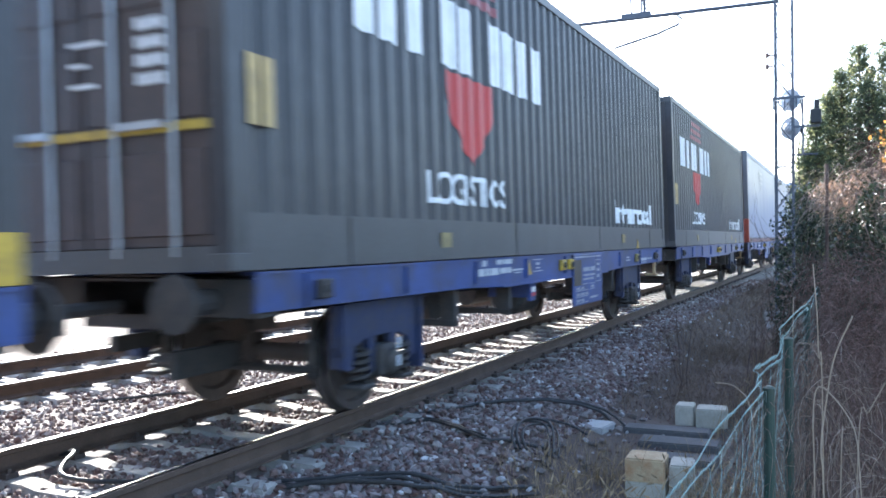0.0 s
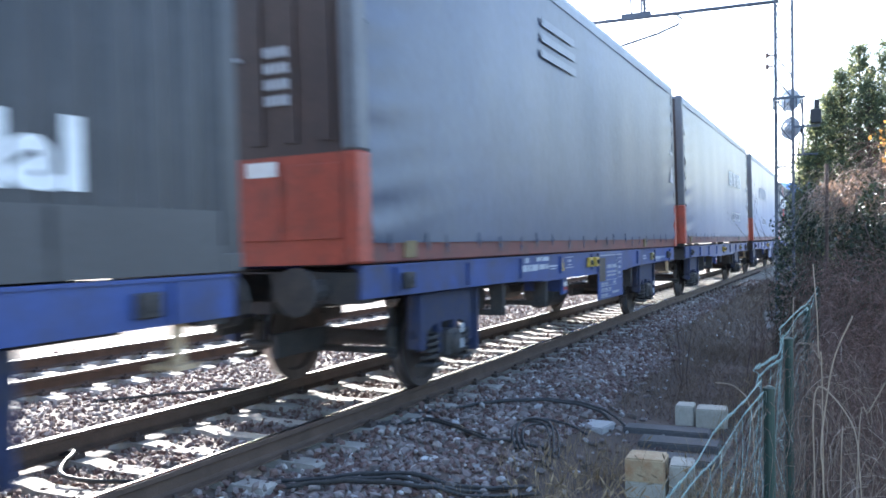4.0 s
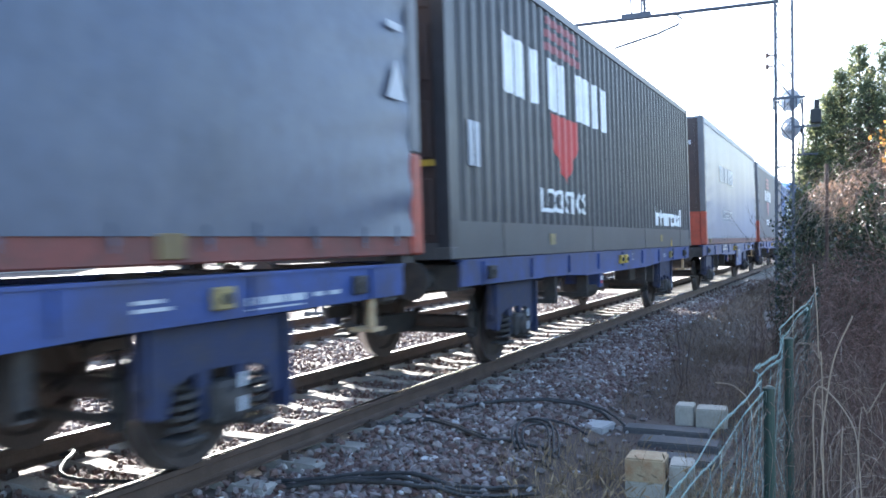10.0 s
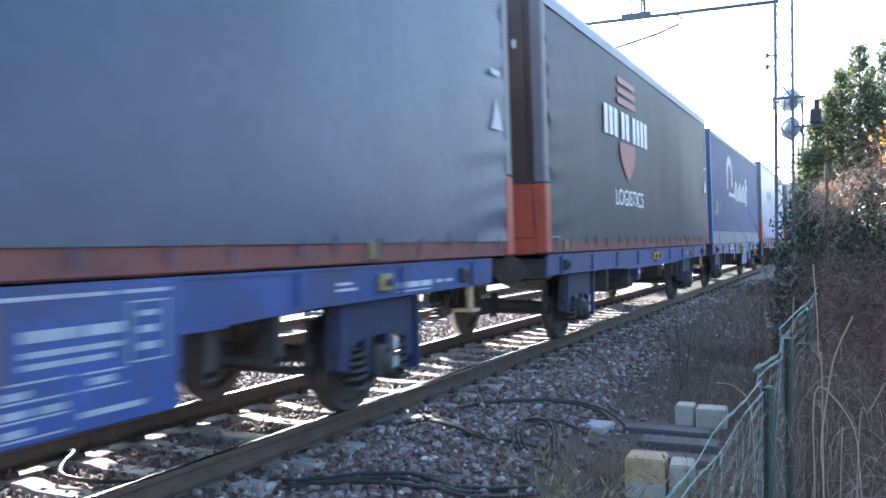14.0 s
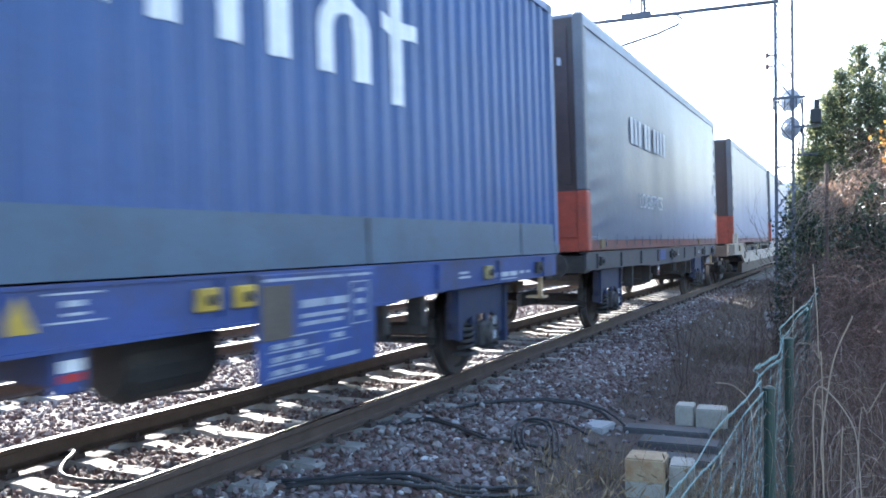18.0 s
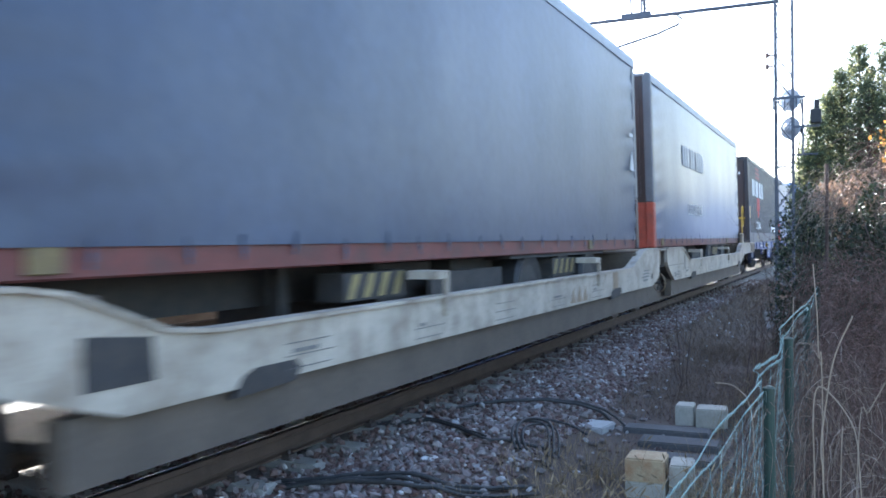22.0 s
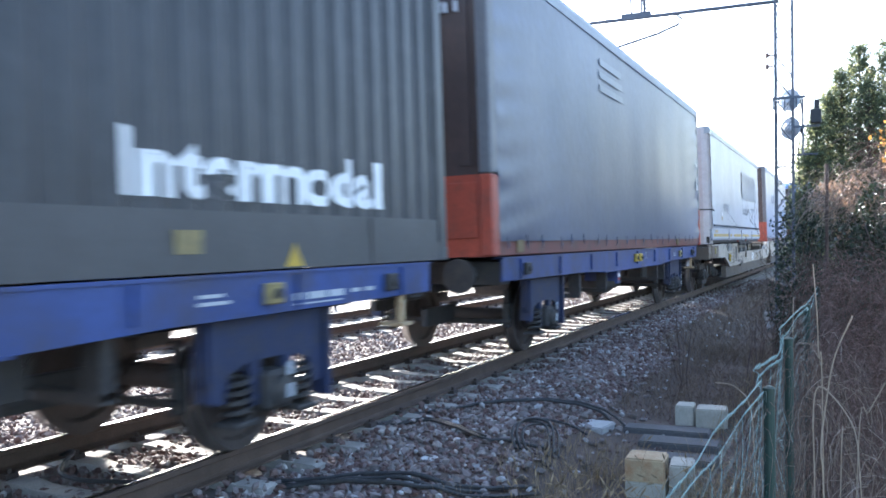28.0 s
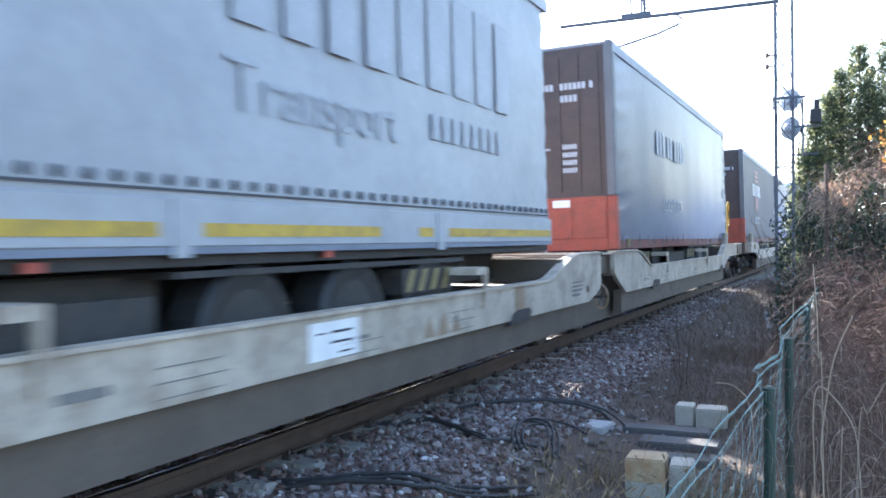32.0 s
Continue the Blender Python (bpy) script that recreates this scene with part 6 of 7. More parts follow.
def build_fence():
    c = tagged(new("wire_fence"), "green plastic-coated chain-link fence with bent, sagging top", "fence")
    for y, top in ((3.4, 0.87), (4.55, 0.93), (6.6, 0.95), (8.8, 0.95)):
        p = part("fence_post", tube(bmesh.new(), (FENCE_X + 0.01, y, GROUND - 0.1), (FENCE_X + 0.01, y, top), 0.021, 12), M["post"], c)
        part("post_cap", lathe(bmesh.new(), [(0, 0.0225), (0.012, 0.0225), (0.02, 0.01)], 12, "z"), M["post"], p, at=pose(FENCE_X + 0.01, y, top))
    g = random.Random(5)
    pitch, step = 0.06, 0.03

    def hang(y, z):
        ex, ez = edge_at(y)
        k = (z - GROUND) / (FENCE_TOP - GROUND)
        wave = 0.02 * k * noise.noise((y * 3.1, z * 2.0, 5)) + 0.008 * noise.noise((y * 9, z * 5, 2))
        return FENCE_X + (ex - FENCE_X) * k ** 3 + wave, z + (ez - FENCE_TOP) * k ** 2 + 0.02 * k * noise.noise((y * 4, z * 2, 7))

    for k in range(9):
        y_a, y_b = 0.9 + k * 0.9, 0.9 + (k + 1) * 0.9
        bm = bmesh.new()
        for i in range(int((y_b - y_a) / pitch)):
            y0 = y_a + i * pitch
            pts, z, odd = [], GROUND, 0
            while z < FENCE_TOP:
                dx, dz = hang(y0, z)
                pts.append((dx + (0.005 if odd else -0.005) + g.uniform(-0.002, 0.002), y0 + (pitch if odd else 0) * 0.98 + g.uniform(-0.004, 0.004), dz))
                z += step
                odd ^= 1
            path_tube(bm, pts, 0.0008, 4)
        part("mesh_panel", bm, M["fence"], c)
    # twisted upper edge of the netting in two strands, and a line wire lower down
    for off, lean, rad, y_a, y_b, name in ((0.0, 0.0, 0.0016, 0.95, 9, "top_wire"), (-0.05, 0.004, 0.0014, 1.0, 9, "top_wire"), (-0.5, 0.005, 0.001, 0.9, 8.0, "line_wire")):
        pts, y, k = [], y_a, 0
        while y < y_b:
            ex, ez = edge_at(y)
            jag = 0.012 * (1 if k % 2 else -1) * g.uniform(0.4, 1.2)
            drift = 0.03 * noise.noise((y * 2.3, off * 9, 4))
            pts.append((ex + lean + jag * 0.5 + drift * 0.4, y, ez + off * (0.85 + 0.25 * math.sin(y * 3)) + jag + (drift if off else 0)))
            y += g.uniform(0.018, 0.032) if off > -0.4 else 0.08
            k += 1
        part(name, path_tube(bmesh.new(), pts, rad, 5), M["fence_worn"], c, "worn pale twisted wire")
    # loosened pickets of the netting that sag under the edge: foot along the line, length, sideways sag
    for y, drop, sag in ((2.15, 0.5, 0.1), (2.35, 0.62, -0.06), (2.6, 0.45, 0.12), (2.75, 0.7, 0.05), (2.95, 0.5, -0.08), (3.1, 0.38, 0.16), (3.2, 0.66, 0.06), (3.3, 0.3, 0.2), (3.42, 0.6, 0.04), (3.7, 0.5, 0.06), (3.95, 0.55, -0.05), (4.2, 0.4, 0.08)):
        ex, ez = edge_at(y)
        pts = []
        n = int(drop / 0.022)
        for i in range(n + 1):
            u = i / n
            jag = 0.011 * (1 if i % 2 else -1) * g.uniform(0.5, 1.2)
            pts.append((ex + 0.012 + 0.05 * u * math.sin(3 * u + y), y + sag * math.sin(2.4 * u) + jag, ez - 0.03 - drop * u))
        part("loose_picket", path_tube(bmesh.new(), pts, 0.0011, 5), M["fence_worn"], c, "worn pale zigzag wire")
    # gathered end of the netting beside the second post
    for k in range(3):
        pts = []
        for i in range(44):
            u = i / 43
            pts.append((-0.292 - 0.06 * u + 0.005 * math.sin(i * 1.9 + k * 2.1), 4.4 + 0.006 * math.cos(i * 1.9 + k * 2.1), 0.975 - 0.9 * u))
        part("gathered_wire", path_tube(bmesh.new(), pts, 0.0016, 5), M["fence_worn"], c, "gathered pale wire ends")


build_fence()


# ---- plants
def blades(name, roots, mat, label, category, seed, length=(0.3, 0.7), width=(0.002, 0.005), bend=0.6, segs=4, lean=(0, 0)):
    """Thin tapering stalks, each a bent three-sided ribbon of its own."""
    g = np.random.default_rng(seed)
    n = len(roots)
    L, Wd = g.uniform(*length, n), g.uniform(*width, n)
    az = g.uniform(0, 2 * np.pi, n)
    bd = g.uniform(0.1, 1.0, n) * bend
    t = np.linspace(0, 1, segs + 1)
    out = bd[:, None] * L[:, None] * t[None] ** 2
    up = L[:, None] * (t[None] - 0.25 * bd[:, None] * t[None] ** 2)
    cx = roots[:, 0:1] + out * np.cos(az)[:, None] + lean[0] * t[None] * L[:, None]
    cy = roots[:, 1:2] + out * np.sin(az)[:, None] + lean[1] * t[None] * L[:, None]
    cz = roots[:, 2:3] + up
    wv = Wd[:, None] * (1 - 0.75 * t[None])
    sx, sy = -np.sin(az + 0.6)[:, None] * wv, np.cos(az + 0.6)[:, None] * wv
    tx, ty = np.cos(az + 0.6)[:, None] * wv, np.sin(az + 0.6)[:, None] * wv
    a = np.stack((cx + sx, cy + sy, cz), -1)
    b = np.stack((cx - sx, cy - sy, cz), -1)
    c = np.stack((cx + tx * 0.8, cy + ty * 0.8, cz), -1)
    v = np.stack((a, b, c), 2).reshape(-1, 3)
    k = (segs + 1) * 3
    f = []
    for s in range(segs):
        for i, j in ((0, 1), (1, 2), (2, 0)):
            f.append((3 * s + i, 3 * s + j, 3 * s + 3 + j, 3 * s + 3 + i))
    f = (np.array(f)[None] + k * np.arange(n)[:, None, None]).reshape(-1, 4)
    return tagged(new(name, soup(name, v, f, mat)), label, category, kind="stuff")


def leaf_cloud(centres, size, seed, flat=0.0):
    """Small bent leaves (two triangles folded on the midrib) at the given points."""
    g = np.random.default_rng(seed)
    n = len(centres)
    s = g.uniform(0.6, 1.3, n) * size
    d = g.normal(0, 1, (n, 3))
    d[:, 2] *= 1 - flat
    d /= np.linalg.norm(d, axis=1)[:, None]
    e = np.cross(d, g.normal(0, 1, (n, 3)))
    e /= np.linalg.norm(e, axis=1)[:, None]
    nrm = np.cross(d, e)
    p0, p2 = centres - d * s[:, None] * 0.5, centres + d * s[:, None] * 0.5
    p1 = centres + e * s[:, None] * 0.3 + nrm * s[:, None] * 0.1
    p3 = centres - e * s[:, None] * 0.3 + nrm * s[:, None] * 0.1
    v = np.stack((p0, p1, p2, p3), 1).reshape(-1, 3)
    i = 4 * np.arange(n)[:, None]
    f = np.concatenate((i + np.array([[0, 1, 2]]), i + np.array([[0, 2, 3]])), 1).reshape(-1, 3)
    return v, f


def ground_at(x, y):
    return np.array([ground_z(a, b) for a, b in zip(x, y)])


def grass_patch(name, count, xr, yr, mat, label, seed, bare=-0.15, **kw):
    g = np.random.default_rng(seed)
    x, y = g.uniform(*xr, count), g.uniform(*yr, count)
    keep = np.array([noise.noise((a * 1.1, b * 1.1, seed)) > bare for a, b in zip(x, y)])
    x, y = x[keep], y[keep]
    return blades(name, np.stack((x, y, ground_at(x, y)), -1), mat, label, "dry grass", seed, **kw)


def shoots(bm, base, r0, height, g, depth=0, lean=None):
    """A tapering stem that forks."""
    d = lean or Vector((g.uniform(-0.3, 0.3), g.uniform(-0.3, 0.3), 1)).normalized()
    tips, p, r = [], Vector(base), r0
    for i in range(4):
        q = p + d * height / 4
        tube(bm, p, q, r, 5, r * 0.78, caps=False)
        r *= 0.78
        p = q
        d = (d + Vector((g.uniform(-0.25, 0.25), g.uniform(-0.25, 0.25), g.uniform(-0.05, 0.2)))).normalized()
        if depth < 2 and i > 0:
            side = (d + Vector((g.uniform(-1, 1), g.uniform(-1, 1), g.uniform(0, 0.6)))).normalized()
            tips += shoots(bm, p, r * 0.7, height * 0.5, g, depth + 1, side)
        tips.append(p.copy())
    return tips


def conifer(x, y, height, radius, seed, label):
    """Many upright tufts of needle sprays on rising branches, with gaps between the tufts and a ragged outline."""
    c = tagged(new("conifer_tree"), label, "tree", "conifers behind the hedge")
    g = random.Random(seed)
    bm = bmesh.new()
    gz = ground_z(x, y)
    tube(bm, (x, y, gz - 0.1), (x, y, gz + height * 0.97), 0.14, 8, 0.012)
    pts, tips = [], []
    n = int(26 * height)
    for i in range(n):
        f = (i + g.random()) / n
        z = gz + height * (0.08 + 0.9 * f)
        rr = radius * min(1, 1.3 * (1 - f) ** 0.7) * (0.72 + 0.5 * g.random() ** 2) + 0.03
        a = i * 2.39996 + g.uniform(-0.4, 0.4)
        tip = Vector((x + rr * math.cos(a), y + rr * math.sin(a), min(z + rr * g.uniform(0.35, 0.9), gz + height)))
        root = Vector((x, y, z - 0.1))
        tube(bm, root, tip, 0.014, 4, 0.004, caps=False)
        for t, size in ((1.0, 1.0), (0.78, 0.85), (0.55, 0.6)):
            if size < 0.8 and g.random() < 0.4:
                continue
            s = root.lerp(tip, t) + Vector((g.gauss(0, 0.05), g.gauss(0, 0.05), g.gauss(0, 0.05)))
            L = g.uniform(0.16, 0.34) * (0.7 + 0.5 * size)
            dx, dy = g.gauss(0, 0.25) + 0.35 * math.cos(a), g.gauss(0, 0.25) + 0.35 * math.sin(a)
            for k in range(46):
                u = g.random()
                wd = 0.075 * size * math.sin(math.pi * min(1, 0.12 + u * 0.9)) + 0.008
                (tips if u > 0.62 and t == 1.0 else pts).append((s.x + dx * u * L + g.gauss(0, wd), s.y + dy * u * L + g.gauss(0, wd), s.z + (u - 0.25) * L))
    part("trunk", bm, M["bark"], c)
    v, f = leaf_cloud(np.array(pts), 0.06, seed)
    part("crown", soup("crown", v, f, M["conifer"]), None, c)
    # outer tips in the paler colour that stands in for sun on them
    v, f = leaf_cloud(np.array(tips), 0.05, seed + 1)
    part("young_growth", soup("young_growth", v, f, M["conifer_tip"]), None, c, "yellow-green tip sprays, sunlight put into their colour")


def thicket(name, blobs, count, leaf, mat, label, seed, stems=10):
    """A shrub grown over several uneven mounds: stems and a crown of leaves, thin inside."""
    c = tagged(new(name), label, "shrub")
    g, rg = random.Random(seed), np.random.default_rng(seed)
    bm = bmesh.new()
    pts = []
    tot = sum(b[3] * b[4] * b[5] for b in blobs)
    for bx, by, bz, rx, ry, rz in blobs:
        k = int(count * rx * ry * rz / tot)
        d = rg.normal(0, 1, (k, 3))
        d /= np.linalg.norm(d, axis=1)[:, None]
        rad = rg.uniform(0.45, 1.0, k) ** 0.5
        wob = np.array([0.8 + 0.45 * noise.noise(Vector(q) * 2.3 + Vector((seed, bx, by))) for q in d])
        p = d * (rad * wob)[:, None] * np.array([rx, ry, rz]) + np.array([bx, by, bz])
        clump = np.array([noise.noise(Vector(q) * (1.6 / max(leaf * 4, 0.3))) for q in p])
        p = p[(clump > -0.12) & (p[:, 2] > GROUND)]
        pts.append(p)
        for _ in range(max(2, stems // len(blobs))):
            ax, ay = bx + g.uniform(-0.5, 0.5) * rx, by + g.uniform(-0.5, 0.5) * ry
            shoots(bm, (ax, ay, GROUND - 0.05), 0.012, max(0.5, (bz + rz * 0.5 - GROUND) * 0.8), g)
    tagged(part("stem", bm, M["twig"], c), kind="stuff")
    v, f = leaf_cloud(np.concatenate(pts), leaf, seed)
    part("foliage", soup("foliage", v, f, mat), None, c)
    return c


conifer(0.28, 28.0, 7.5, 0.85, 21, "green conifer with pointed top")
conifer(1.05, 28.0, 7.55, 0.95, 22, "dense green conifer behind the hedge")
conifer(2.2, 28.5, 8.0, 1.3, 23, "tall green conifer behind the hedge")
conifer(-0.2, 27.4, 6.75, 0.75, 24, "yellow-green conifer crowded among taller ones")
conifer(-0.55, 27.0, 6.0, 0.6, 29, "slender yellow-green conifer in the row")
conifer(-0.85, 26.5, 5.3, 0.6, 25, "smaller yellow-green conifer beside the mast")
conifer(-1.15, 26.3, 4.3, 0.5, 26, "low young conifer beside the mast")
conifer(0.5, 26.8, 6.3, 0.9, 27, "dark conifer in the middle of the row")
conifer(1.3, 26.6, 6.6, 1.0, 28, "dark conifer at the edge of the row")
thicket("evergreen_shrub", [(-0.72, 14.0, 0.7, 0.46, 1.0, 1.55), (-0.3, 14.0, 1.0, 0.5, 1.0, 1.35), (0.35, 13.5, 0.8, 0.7, 1.2, 1.5), (1.0, 13.2, 0.7, 1.0, 1.5, 1.5), (-0.72, 14.2, -0.05, 0.46, 1.2, 0.65)], 34000, 0.06, M["ivy"], "dark glossy evergreen hedge by the fence", 31, 18)
thicket("evergreen_shrub", [(0.3, 9.9, 1.25, 0.42, 0.6, 0.85), (0.75, 9.4, 0.9, 0.55, 0.9, 1.3), (0.1, 9.6, 0.4, 0.3, 0.7, 0.6)], 9000, 0.055, M["ivy"], "ivy-covered shrub leaning over the fence", 32, 6)
thicket("climbing_shrub", [(-0.2, 11.2, 1.9, 0.3, 0.6, 0.28), (0.15, 10.8, 1.95, 0.3, 0.6, 0.3), (0.5, 10.4, 2.25, 0.26, 0.5, 0.3), (0.02, 10.7, 1.6, 0.24, 0.4, 0.3)], 1700, 0.045, M["dry_leaf"], "sunlit withered climber grown over the hedge", 34, 6)
thicket("evergreen_shrub", [(-0.42, 11.6, 1.95, 0.16, 0.4, 0.22), (0.3, 10.2, 1.75, 0.3, 0.4, 0.36), (0.05, 10.4, 1.45, 0.28, 0.4, 0.35), (0.5, 9.9, 1.95, 0.26, 0.35, 0.3)], 2900, 0.055, M["glossy"], "glinting ivy in the withered climber", 35, 3)
thicket("autumn_shrub", [(0.3, 9.6, 2.42, 0.13, 0.3, 0.13), (0.47, 9.3, 2.5, 0.16, 0.3, 0.22), (0.4, 9.5, 2.2, 0.14, 0.3, 0.14)], 300, 0.05, M["autumn"], "climbing shrub with orange and yellow autumn leaves", 33, 5)
ob = new("wooden_stake", mesh_of("wooden_stake", tube(bmesh.new(), (-0.24, 10.7, GROUND - 0.05), (-0.235, 10.7, 2.27), 0.02, 8), M["twig"]))
tagged(ob, "thin weathered stake standing in the hedge", "stake")


def hanging_vines(count, xr, yr, zr, seed, label, length=(0.5, 1.4), mat="dead_vine", radius=(0.0008, 0.0022), drop=0.38):
    g = random.Random(seed)
    bm = bmesh.new()
    for _ in range(count):
        x, y = g.uniform(*xr), g.uniform(*yr)
        z = zr[0] + (zr[1] - zr[0]) * g.random() + 0.25 * noise.noise((x * 2, y * 2, 1))
        p, d = Vector((x, y, z)), Vector((g.uniform(-1, 1), g.uniform(-1, 1), g.uniform(0, 0.8))).normalized()
        pts, L = [p.copy()], g.uniform(*length)
        for i in range(7):
            d = (d + Vector((g.uniform(-0.35, 0.35), g.uniform(-0.35, 0.35), -drop))).normalized()
            p = p + d * L / 7
            if p.z < GROUND:
                break
            pts.append(p.copy())
        if len(pts) > 2:
            path_tube(bm, pts, g.uniform(*radius), 3)
    ob = new("dead_vine", mesh_of("dead_vine", bm, M[mat]))
    return tagged(ob, label, "dead vine", kind="stuff")


hanging_vines(2600, (-0.22, 0.5), (4.9, 7.6), (-0.2, 0.8), 41, "tangled dead brown vines behind the fence", (0.2, 0.7), "dead_vine", (0.0007, 0.0017), 0.3)
hanging_vines(500, (-0.26, 0.1), (4.2, 5.6), (0.1, 0.85), 44, "dull straw-coloured creeper hanging over the fence", (0.15, 0.4), "straw", (0.0007, 0.0016), 0.6)
hanging_vines(2100, (-0.3, 0.8), (6.5, 10.5), (0.0, 1.25), 42, "brown dead vines and creepers behind the fence", (0.3, 1.0), "dead_vine", (0.001, 0.0024), 0.35)
hanging_vines(650, (-0.35, 0.5), (10.3, 11.4), (1.7, 2.15), 43, "pale leafless creeper over the hedge top, sunlight in its colour", (0.2, 0.5), "pale_vine", (0.001, 0.0026), 0.3)
hanging_vines(160, (0.2, 0.6), (9.2, 10.4), (1.9, 2.35), 45, "brown climbing twigs with few leaves", (0.3, 0.6), "dead_vine", (0.0012, 0.003), 0.2)
hanging_vines(200, (-0.24, 0.25), (3.5, 5.4), (-0.2, 0.85), 46, "thin pale runners of dead creeper by the fence", (0.2, 0.6), "pale_vine", (0.0006, 0.0012), 0.5)
for y in (3.4, 4.55):
    hanging_vines(70, (-0.31, -0.25), (y - 0.06, y + 0.09), (0.2, 0.8), 47, "withered creeper hanging round a fence post", (0.2, 0.5), "straw", (0.0006, 0.0014), 0.9)
grass_patch("dry_grass", 2600, (-1.9, -0.32), (4.4, 6.6), M["dry"], "dry straw-coloured grass along the fence foot", 51, length=(0.08, 0.4), width=(0.0012, 0.003), bend=0.9)
grass_patch("dry_grass", 900, (-2.5, -1.6), (4.6, 7.6), M["dry"], "dry straw tufts at the foot of the ballast", 56, length=(0.06, 0.25), width=(0.001, 0.0025), bend=1.0)
grass_patch("dry_grass", 1500, (-1.2, 0.0), (6.6, 14), M["dry"], "dry straw grass among the stones", 52, length=(0.1, 0.4), width=(0.0012, 0.0026), bend=0.9)
grass_patch("dry_grass", 260, (-0.2, 0.6), (3.2, 6.5), M["dead_vine"], "thin dead grass behind the fence", 53, length=(0.4, 1.1), width=(0.0008, 0.0018), bend=0.5, segs=5)
grass_patch("dry_grass", 1600, (-0.9, 1.2), (6.5, 13), M["dead_vine"], "tall brown dead weeds by the hedge", 54, length=(0.4, 1.2), width=(0.0015, 0.003), bend=0.5, segs=5)
grass_patch("dry_grass", 6000, (-2.3, -0.4), (8.8, 15), M["weed"], "low brown weeds on the dirt strip", 55, -0.3, length=(0.06, 0.36), width=(0.001, 0.0024), bend=2.0)
grass_patch("dry_grass", 9000, (-2.8, -0.6), (13, 34), M["weed"], "brown dead weeds along the foot of the bank", 57, -0.35, length=(0.08, 0.34), width=(0.002, 0.005), bend=2.0)


def ears():
    """Fluffy seed heads on bent stalks by the fence foot."""
    g = random.Random(19)
    bm, bm2 = bmesh.new(), bmesh.new()
    for _ in range(170):
        x, y = g.uniform(-2.0, -0.35), g.uniform(4.6, 6.4)
        h, a, b = g.uniform(0.12, 0.42), g.uniform(0, 6.28), g.uniform(0.05, 0.25)
        z = ground_z(x, y)
        pts = [(x + b * math.cos(a) * (i / 6) ** 2, y + b * math.sin(a) * (i / 6) ** 2, z + h * (i / 6) * (1.15 - 0.15 * i / 6)) for i in range(7)]
        path_tube(bm, pts, 0.0012, 3)
        p = Vector(pts[-1])
        d = (p - Vector(pts[-2]) + Vector((0, 0, g.uniform(-0.03, 0.01)))).normalized()
        q = d.to_track_quat("Z", "Y")
        L = g.uniform(0.04, 0.08)
        rings = [[bm2.verts.new(p + q @ Vector((r * math.cos(k * 1.0472), r * math.sin(k * 1.0472), L * f))) for k in range(6)] for f, r in ((0, 0.002), (0.25, 0.006), (0.6, 0.006), (1, 0.001))]
        for u, v in zip(rings, rings[1:]):
            for k in range(6):
                bm2.faces.new((u[k], u[(k + 1) % 6], v[(k + 1) % 6], v[k]))
    tagged(new("dry_grass", mesh_of("dry_grass", bm, M["dry"])), "thin dry grass stalks by the blocks", "dry grass", kind="stuff")
    tagged(new("seed_head", mesh_of("seed_head", bm2, M["dry"])), "fluffy pale seed heads of dry grass", "dry grass", kind="stuff")


ears()


def reeds():
    # each stalk from its foot upwards, all in planes across the view down the line
    stalks = [(3.5, 0.0029, [(-0.085, GROUND), (-0.093, 0.48), (-0.102, 0.65), (-0.083, 0.825), (-0.054, 0.995), (0.008, 1.15)]),
              (3.5, 0.0025, [(-0.12, GROUND), (-0.124, 0.48), (-0.128, 0.78), (-0.106, 0.88), (-0.041, 0.822), (0.006, 0.742), (0.022, 0.668), (0.031, 0.52), (0.05, 0.2)]),
              (3.5, 0.0023, [(-0.09, GROUND), (-0.097, 0.89), (-0.108, 0.99), (-0.112, 1.145), (-0.125, 1.34)]),
              (3.5, 0.0019, [(-0.01, GROUND), (0.026, 0.706), (0.06, 0.798), (0.114, 0.907)]),
              (3.6, 0.0022, [(-0.06, GROUND), (-0.035, 0.56), (-0.028, 0.72)]),
              (4.0, 0.0028, [(-0.37, GROUND), (-0.385, 0.5), (-0.408, 0.707), (-0.443, 0.76), (-0.486, 0.787), (-0.552, 0.791)]),
              (6.2, 0.0032, [(-0.345, GROUND), (-0.35, 0.5), (-0.345, 1.04)])]
    for y, r, line in stalks:
        bm = path_tube(bmesh.new(), glide([(x, y + 0.01 * math.sin(9 * z), z) for x, z in line], 6), r, 5)
        tagged(new("reed_stalk", mesh_of("reed_stalk", bm, M["reed"])), "pale dry reed stalk standing by the fence", "reed", "reed stalks")


reeds()


def bare_shrub(x, y, h, seed, label):
    bm = bmesh.new()
    g = random.Random(seed)
    for _ in range(4):
        shoots(bm, (x + g.uniform(-0.1, 0.1), y + g.uniform(-0.1, 0.1), ground_z(x, y) - 0.03), 0.008, h * g.uniform(0.6, 1), g, 0)
    tagged(new("bare_weed", mesh_of("bare_weed", bm, M["twig"])), label, "weed")


bare_shrub(-1.85, 10.7, 1.2, 61, "leafless brown weed standing beside the track")
bare_shrub(-1.1, 11.2, 0.9, 62, "thin leafless weed by the trough")
bare_shrub(-0.95, 12.6, 1.0, 63, "dry leafless bush by the fence")


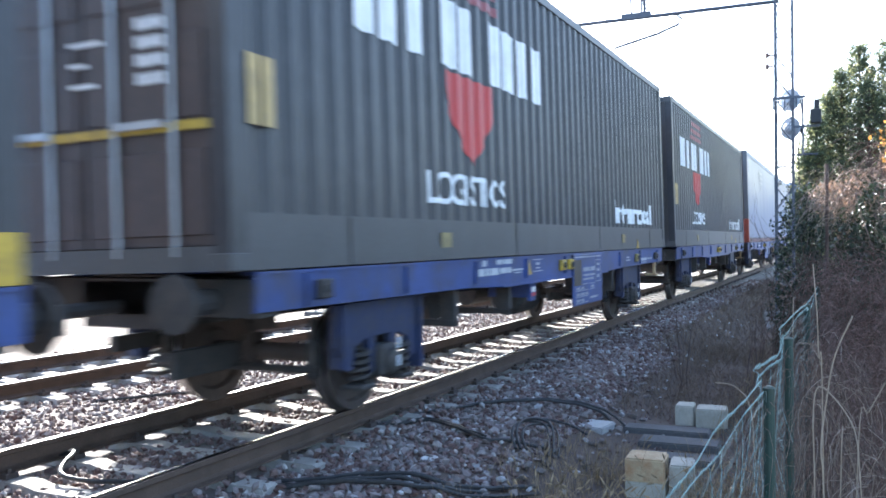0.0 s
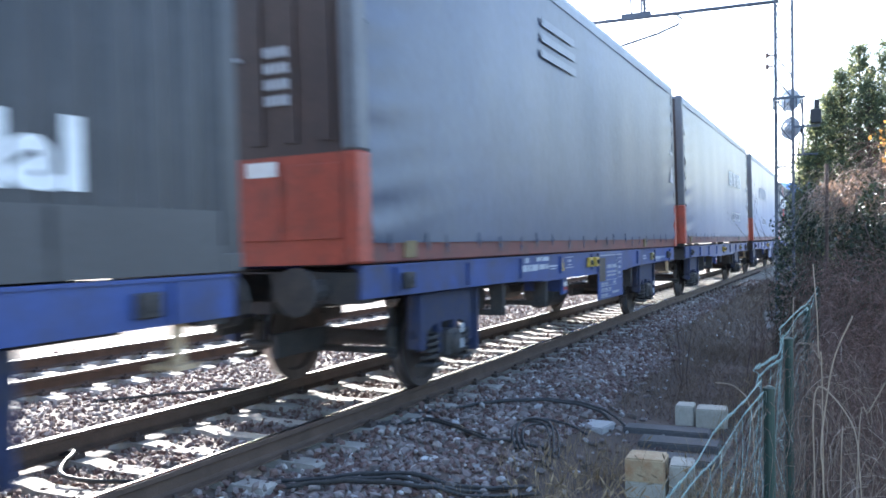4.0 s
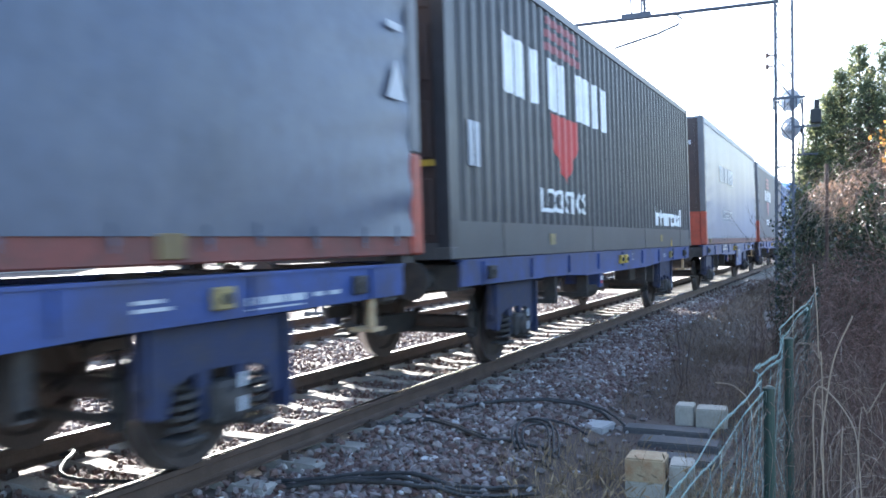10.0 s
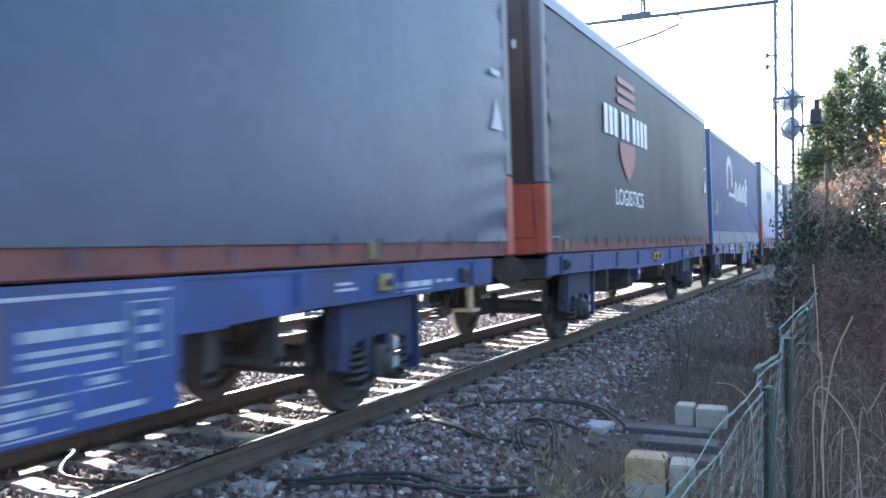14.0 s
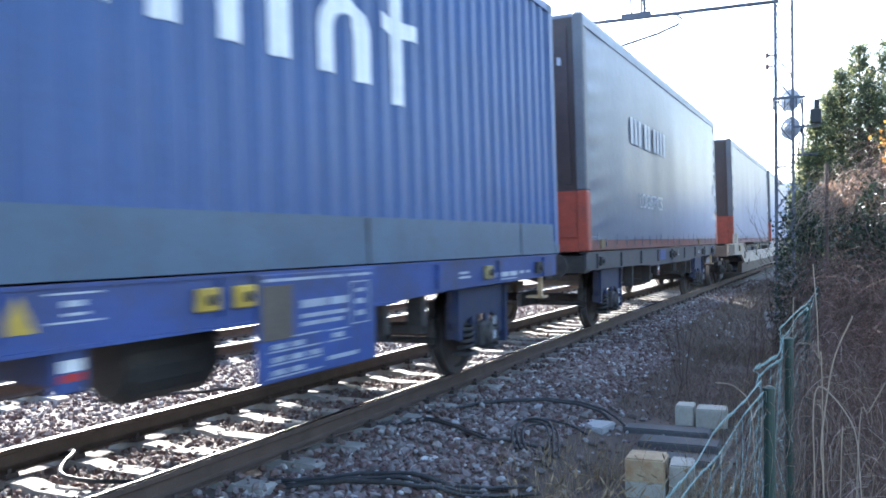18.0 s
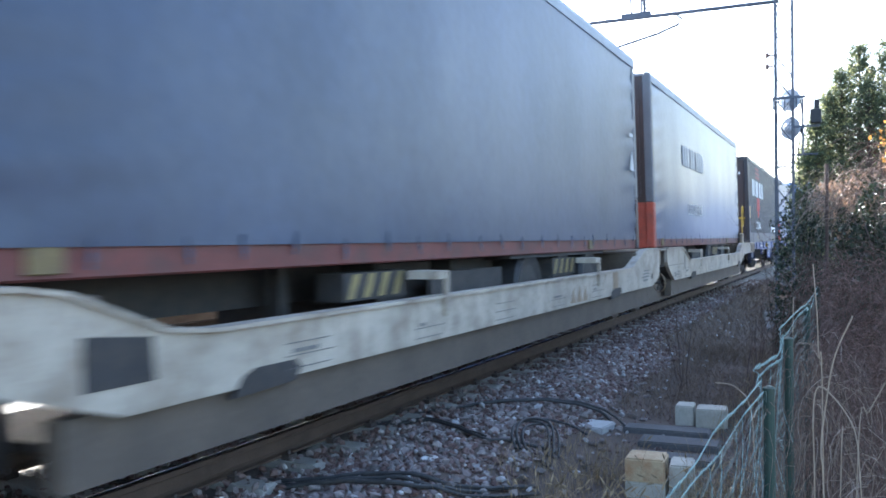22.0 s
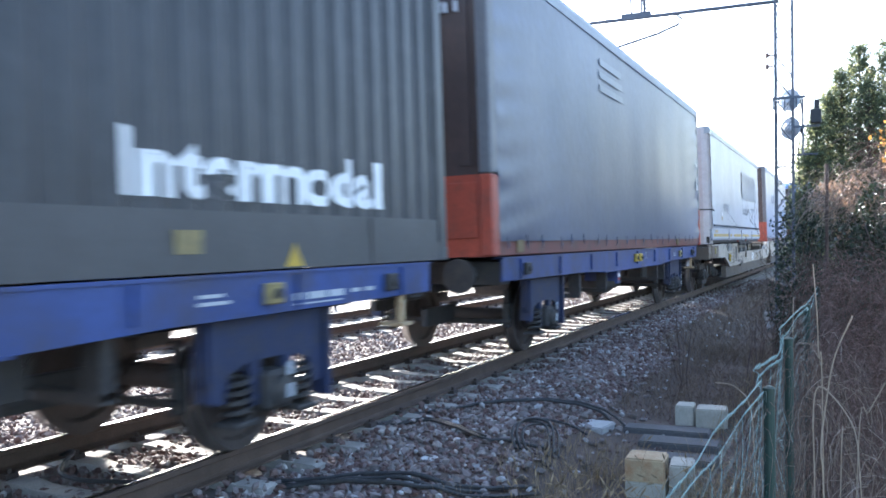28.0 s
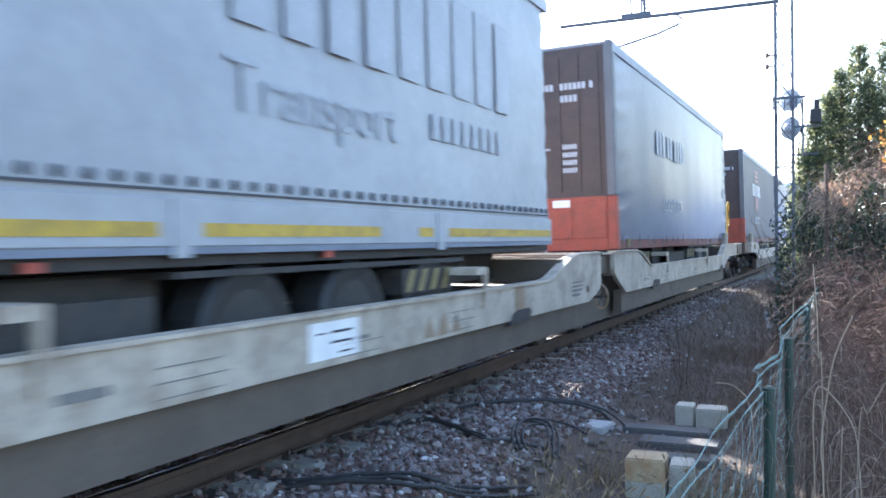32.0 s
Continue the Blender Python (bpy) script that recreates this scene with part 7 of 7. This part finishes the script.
# ---- far side: fields, houses, woods and hills
def house(x, y, w, d, h, label, seed):
    c = tagged(new("house"), label, "house", "houses beyond the railway")
    c.location = (x, y, -0.55)
    part("wall", boxed(-w / 2, w / 2, -d / 2, d / 2, 0, h), M["plaster"], c)
    bm = bmesh.new()
    pr = [(-d / 2 - 0.5, h), (0, h + d * 0.28), (d / 2 + 0.5, h), (d / 2 + 0.5, h - 0.18), (0, h + d * 0.28 - 0.2), (-d / 2 - 0.5, h - 0.18)]
    prism(bm, pr, -w / 2 - 0.5, w / 2 + 0.5)
    roof = part("roof", bm, M["rooftile"], c)
    part("chimney", boxed(w * 0.2, w * 0.2 + 0.6, -0.4, 0.4, h, h + d * 0.28 + 0.9), M["plaster"], roof)
    for fl in range(int(h // 2.9)):
        for i in range(int(w // 2.6)):
            xx = -w / 2 + 1.3 + 2.6 * i
            wd = part("window", boxed(xx - 0.5, xx + 0.5, -d / 2 - 0.03, -d / 2 + 0.02, 1.0 + 2.9 * fl, 2.4 + 2.9 * fl), M["glass"], c)
            part("sill", boxed(xx - 0.6, xx + 0.6, -d / 2 - 0.15, -d / 2, 0.9 + 2.9 * fl, 1.0 + 2.9 * fl), M["plaster"], wd)


house(-62, 46, 14, 9, 6, "pale plastered house with tiled roof beyond the line", 1)
house(-88, 62, 18, 10, 8.8, "pale three-storey house among far trees", 2)
house(-60, 84, 12, 9, 6, "small plastered house near the woods", 3)


def far_woods():
    g = np.random.default_rng(71)
    pts = []
    for i in range(260):
        a = g.uniform(math.radians(28), math.radians(92))
        r = g.uniform(80, 190)
        h = g.uniform(3.5, 8)
        n = 90
        d = g.normal(0, 1, (n, 3))
        d /= np.linalg.norm(d, axis=1)[:, None]
        pts.append(d * np.array([h * 0.45, h * 0.45, h * 0.5]) * g.uniform(0.5, 1, (n, 1)) + np.array([-r * math.sin(a), r * math.cos(a), h * 0.45 - 0.5]))
    v, f = leaf_cloud(np.concatenate(pts), 1.3, 72)
    tagged(new("far_woods", soup("far_woods", v, f, M["far_leaf"])), "far line of trees beyond the fields", "trees", kind="stuff")


far_woods()


def hills():
    n, rows_ = 120, 8
    verts, faces = [], []
    for i in range(n + 1):
        a = math.radians(-35 + 190 * i / n)
        ridge = 330 + 150 * noise.noise((a * 2.2, 0, 3)) + 60 * noise.noise((a * 9, 0, 5)) + 25 * noise.noise((a * 30, 0, 8))
        ridge *= 0.55 + 0.5 * min(1, max(0, (math.degrees(a) - 5) / 50))
        for j in range(rows_ + 1):
            f = j / rows_
            r = 2500 + 900 * f
            verts.append((-r * math.sin(a), r * math.cos(a), -20 + (ridge + 20) * f ** 0.8))
    for i in range(n):
        for j in range(rows_):
            k = i * (rows_ + 1) + j
            faces.append((k, k + rows_ + 1, k + rows_ + 2, k + 1))
    tagged(new("backdrop", soup("backdrop", verts, faces, M["hill"])), "mountain ridge on the horizon, blue haze painted into its colour", "mountains", kind="structure")


hills()


# ---- single stones lying on the shoulder, pieces of the ground
def loose_stones():
    g = random.Random(77)
    kinds = []
    for k in range(8):
        bm = bmesh.new()
        bmesh.ops.create_icosphere(bm, subdivisions=1, radius=0.5)
        for v in bm.verts:
            v.co *= g.uniform(0.58, 1.3)
            v.co.z *= 0.7
        kinds.append(mesh_of("stone", bm, M["loose_stone"]))
    for i in range(300):
        x, y = g.uniform(-3.6, -1.9), 4.2 + 6.5 * g.random() ** 1.2
        s = g.uniform(0.05, 0.11)
        part("stone", kinds[i % 8], None, GROUND_OB, at=Matrix.Translation((x, y, ground_z(x, y) + s * 0.25)) @ pose(0, 0, 0, g.uniform(-25, 25), g.uniform(-25, 25), g.uniform(0, 360)) @ Matrix.Diagonal((s, s * g.uniform(0.65, 1), s * g.uniform(0.7, 1), 1)))


loose_stones()


# ---- what moves
def motions():
    times = [i * 0.5 for i in range(65)]
    spin_times = [i / 15 for i in range(481)]
    for ob, start, lean in TRAIN:
        walk(ob, [(t, pose(TRACK_X, start - travel(t), 0) @ lean) for t in times])
        for b in [ob] + [c for c in ob.children if c.name.startswith("bogie")]:
            for wset in [c for c in b.children if c.name.startswith("wheelset")]:
                y = wset.location.y
                walk(wset, [(t, pose(0, y, WHEEL_R, math.degrees(travel(t) / WHEEL_R))) for t in spin_times])


motions()
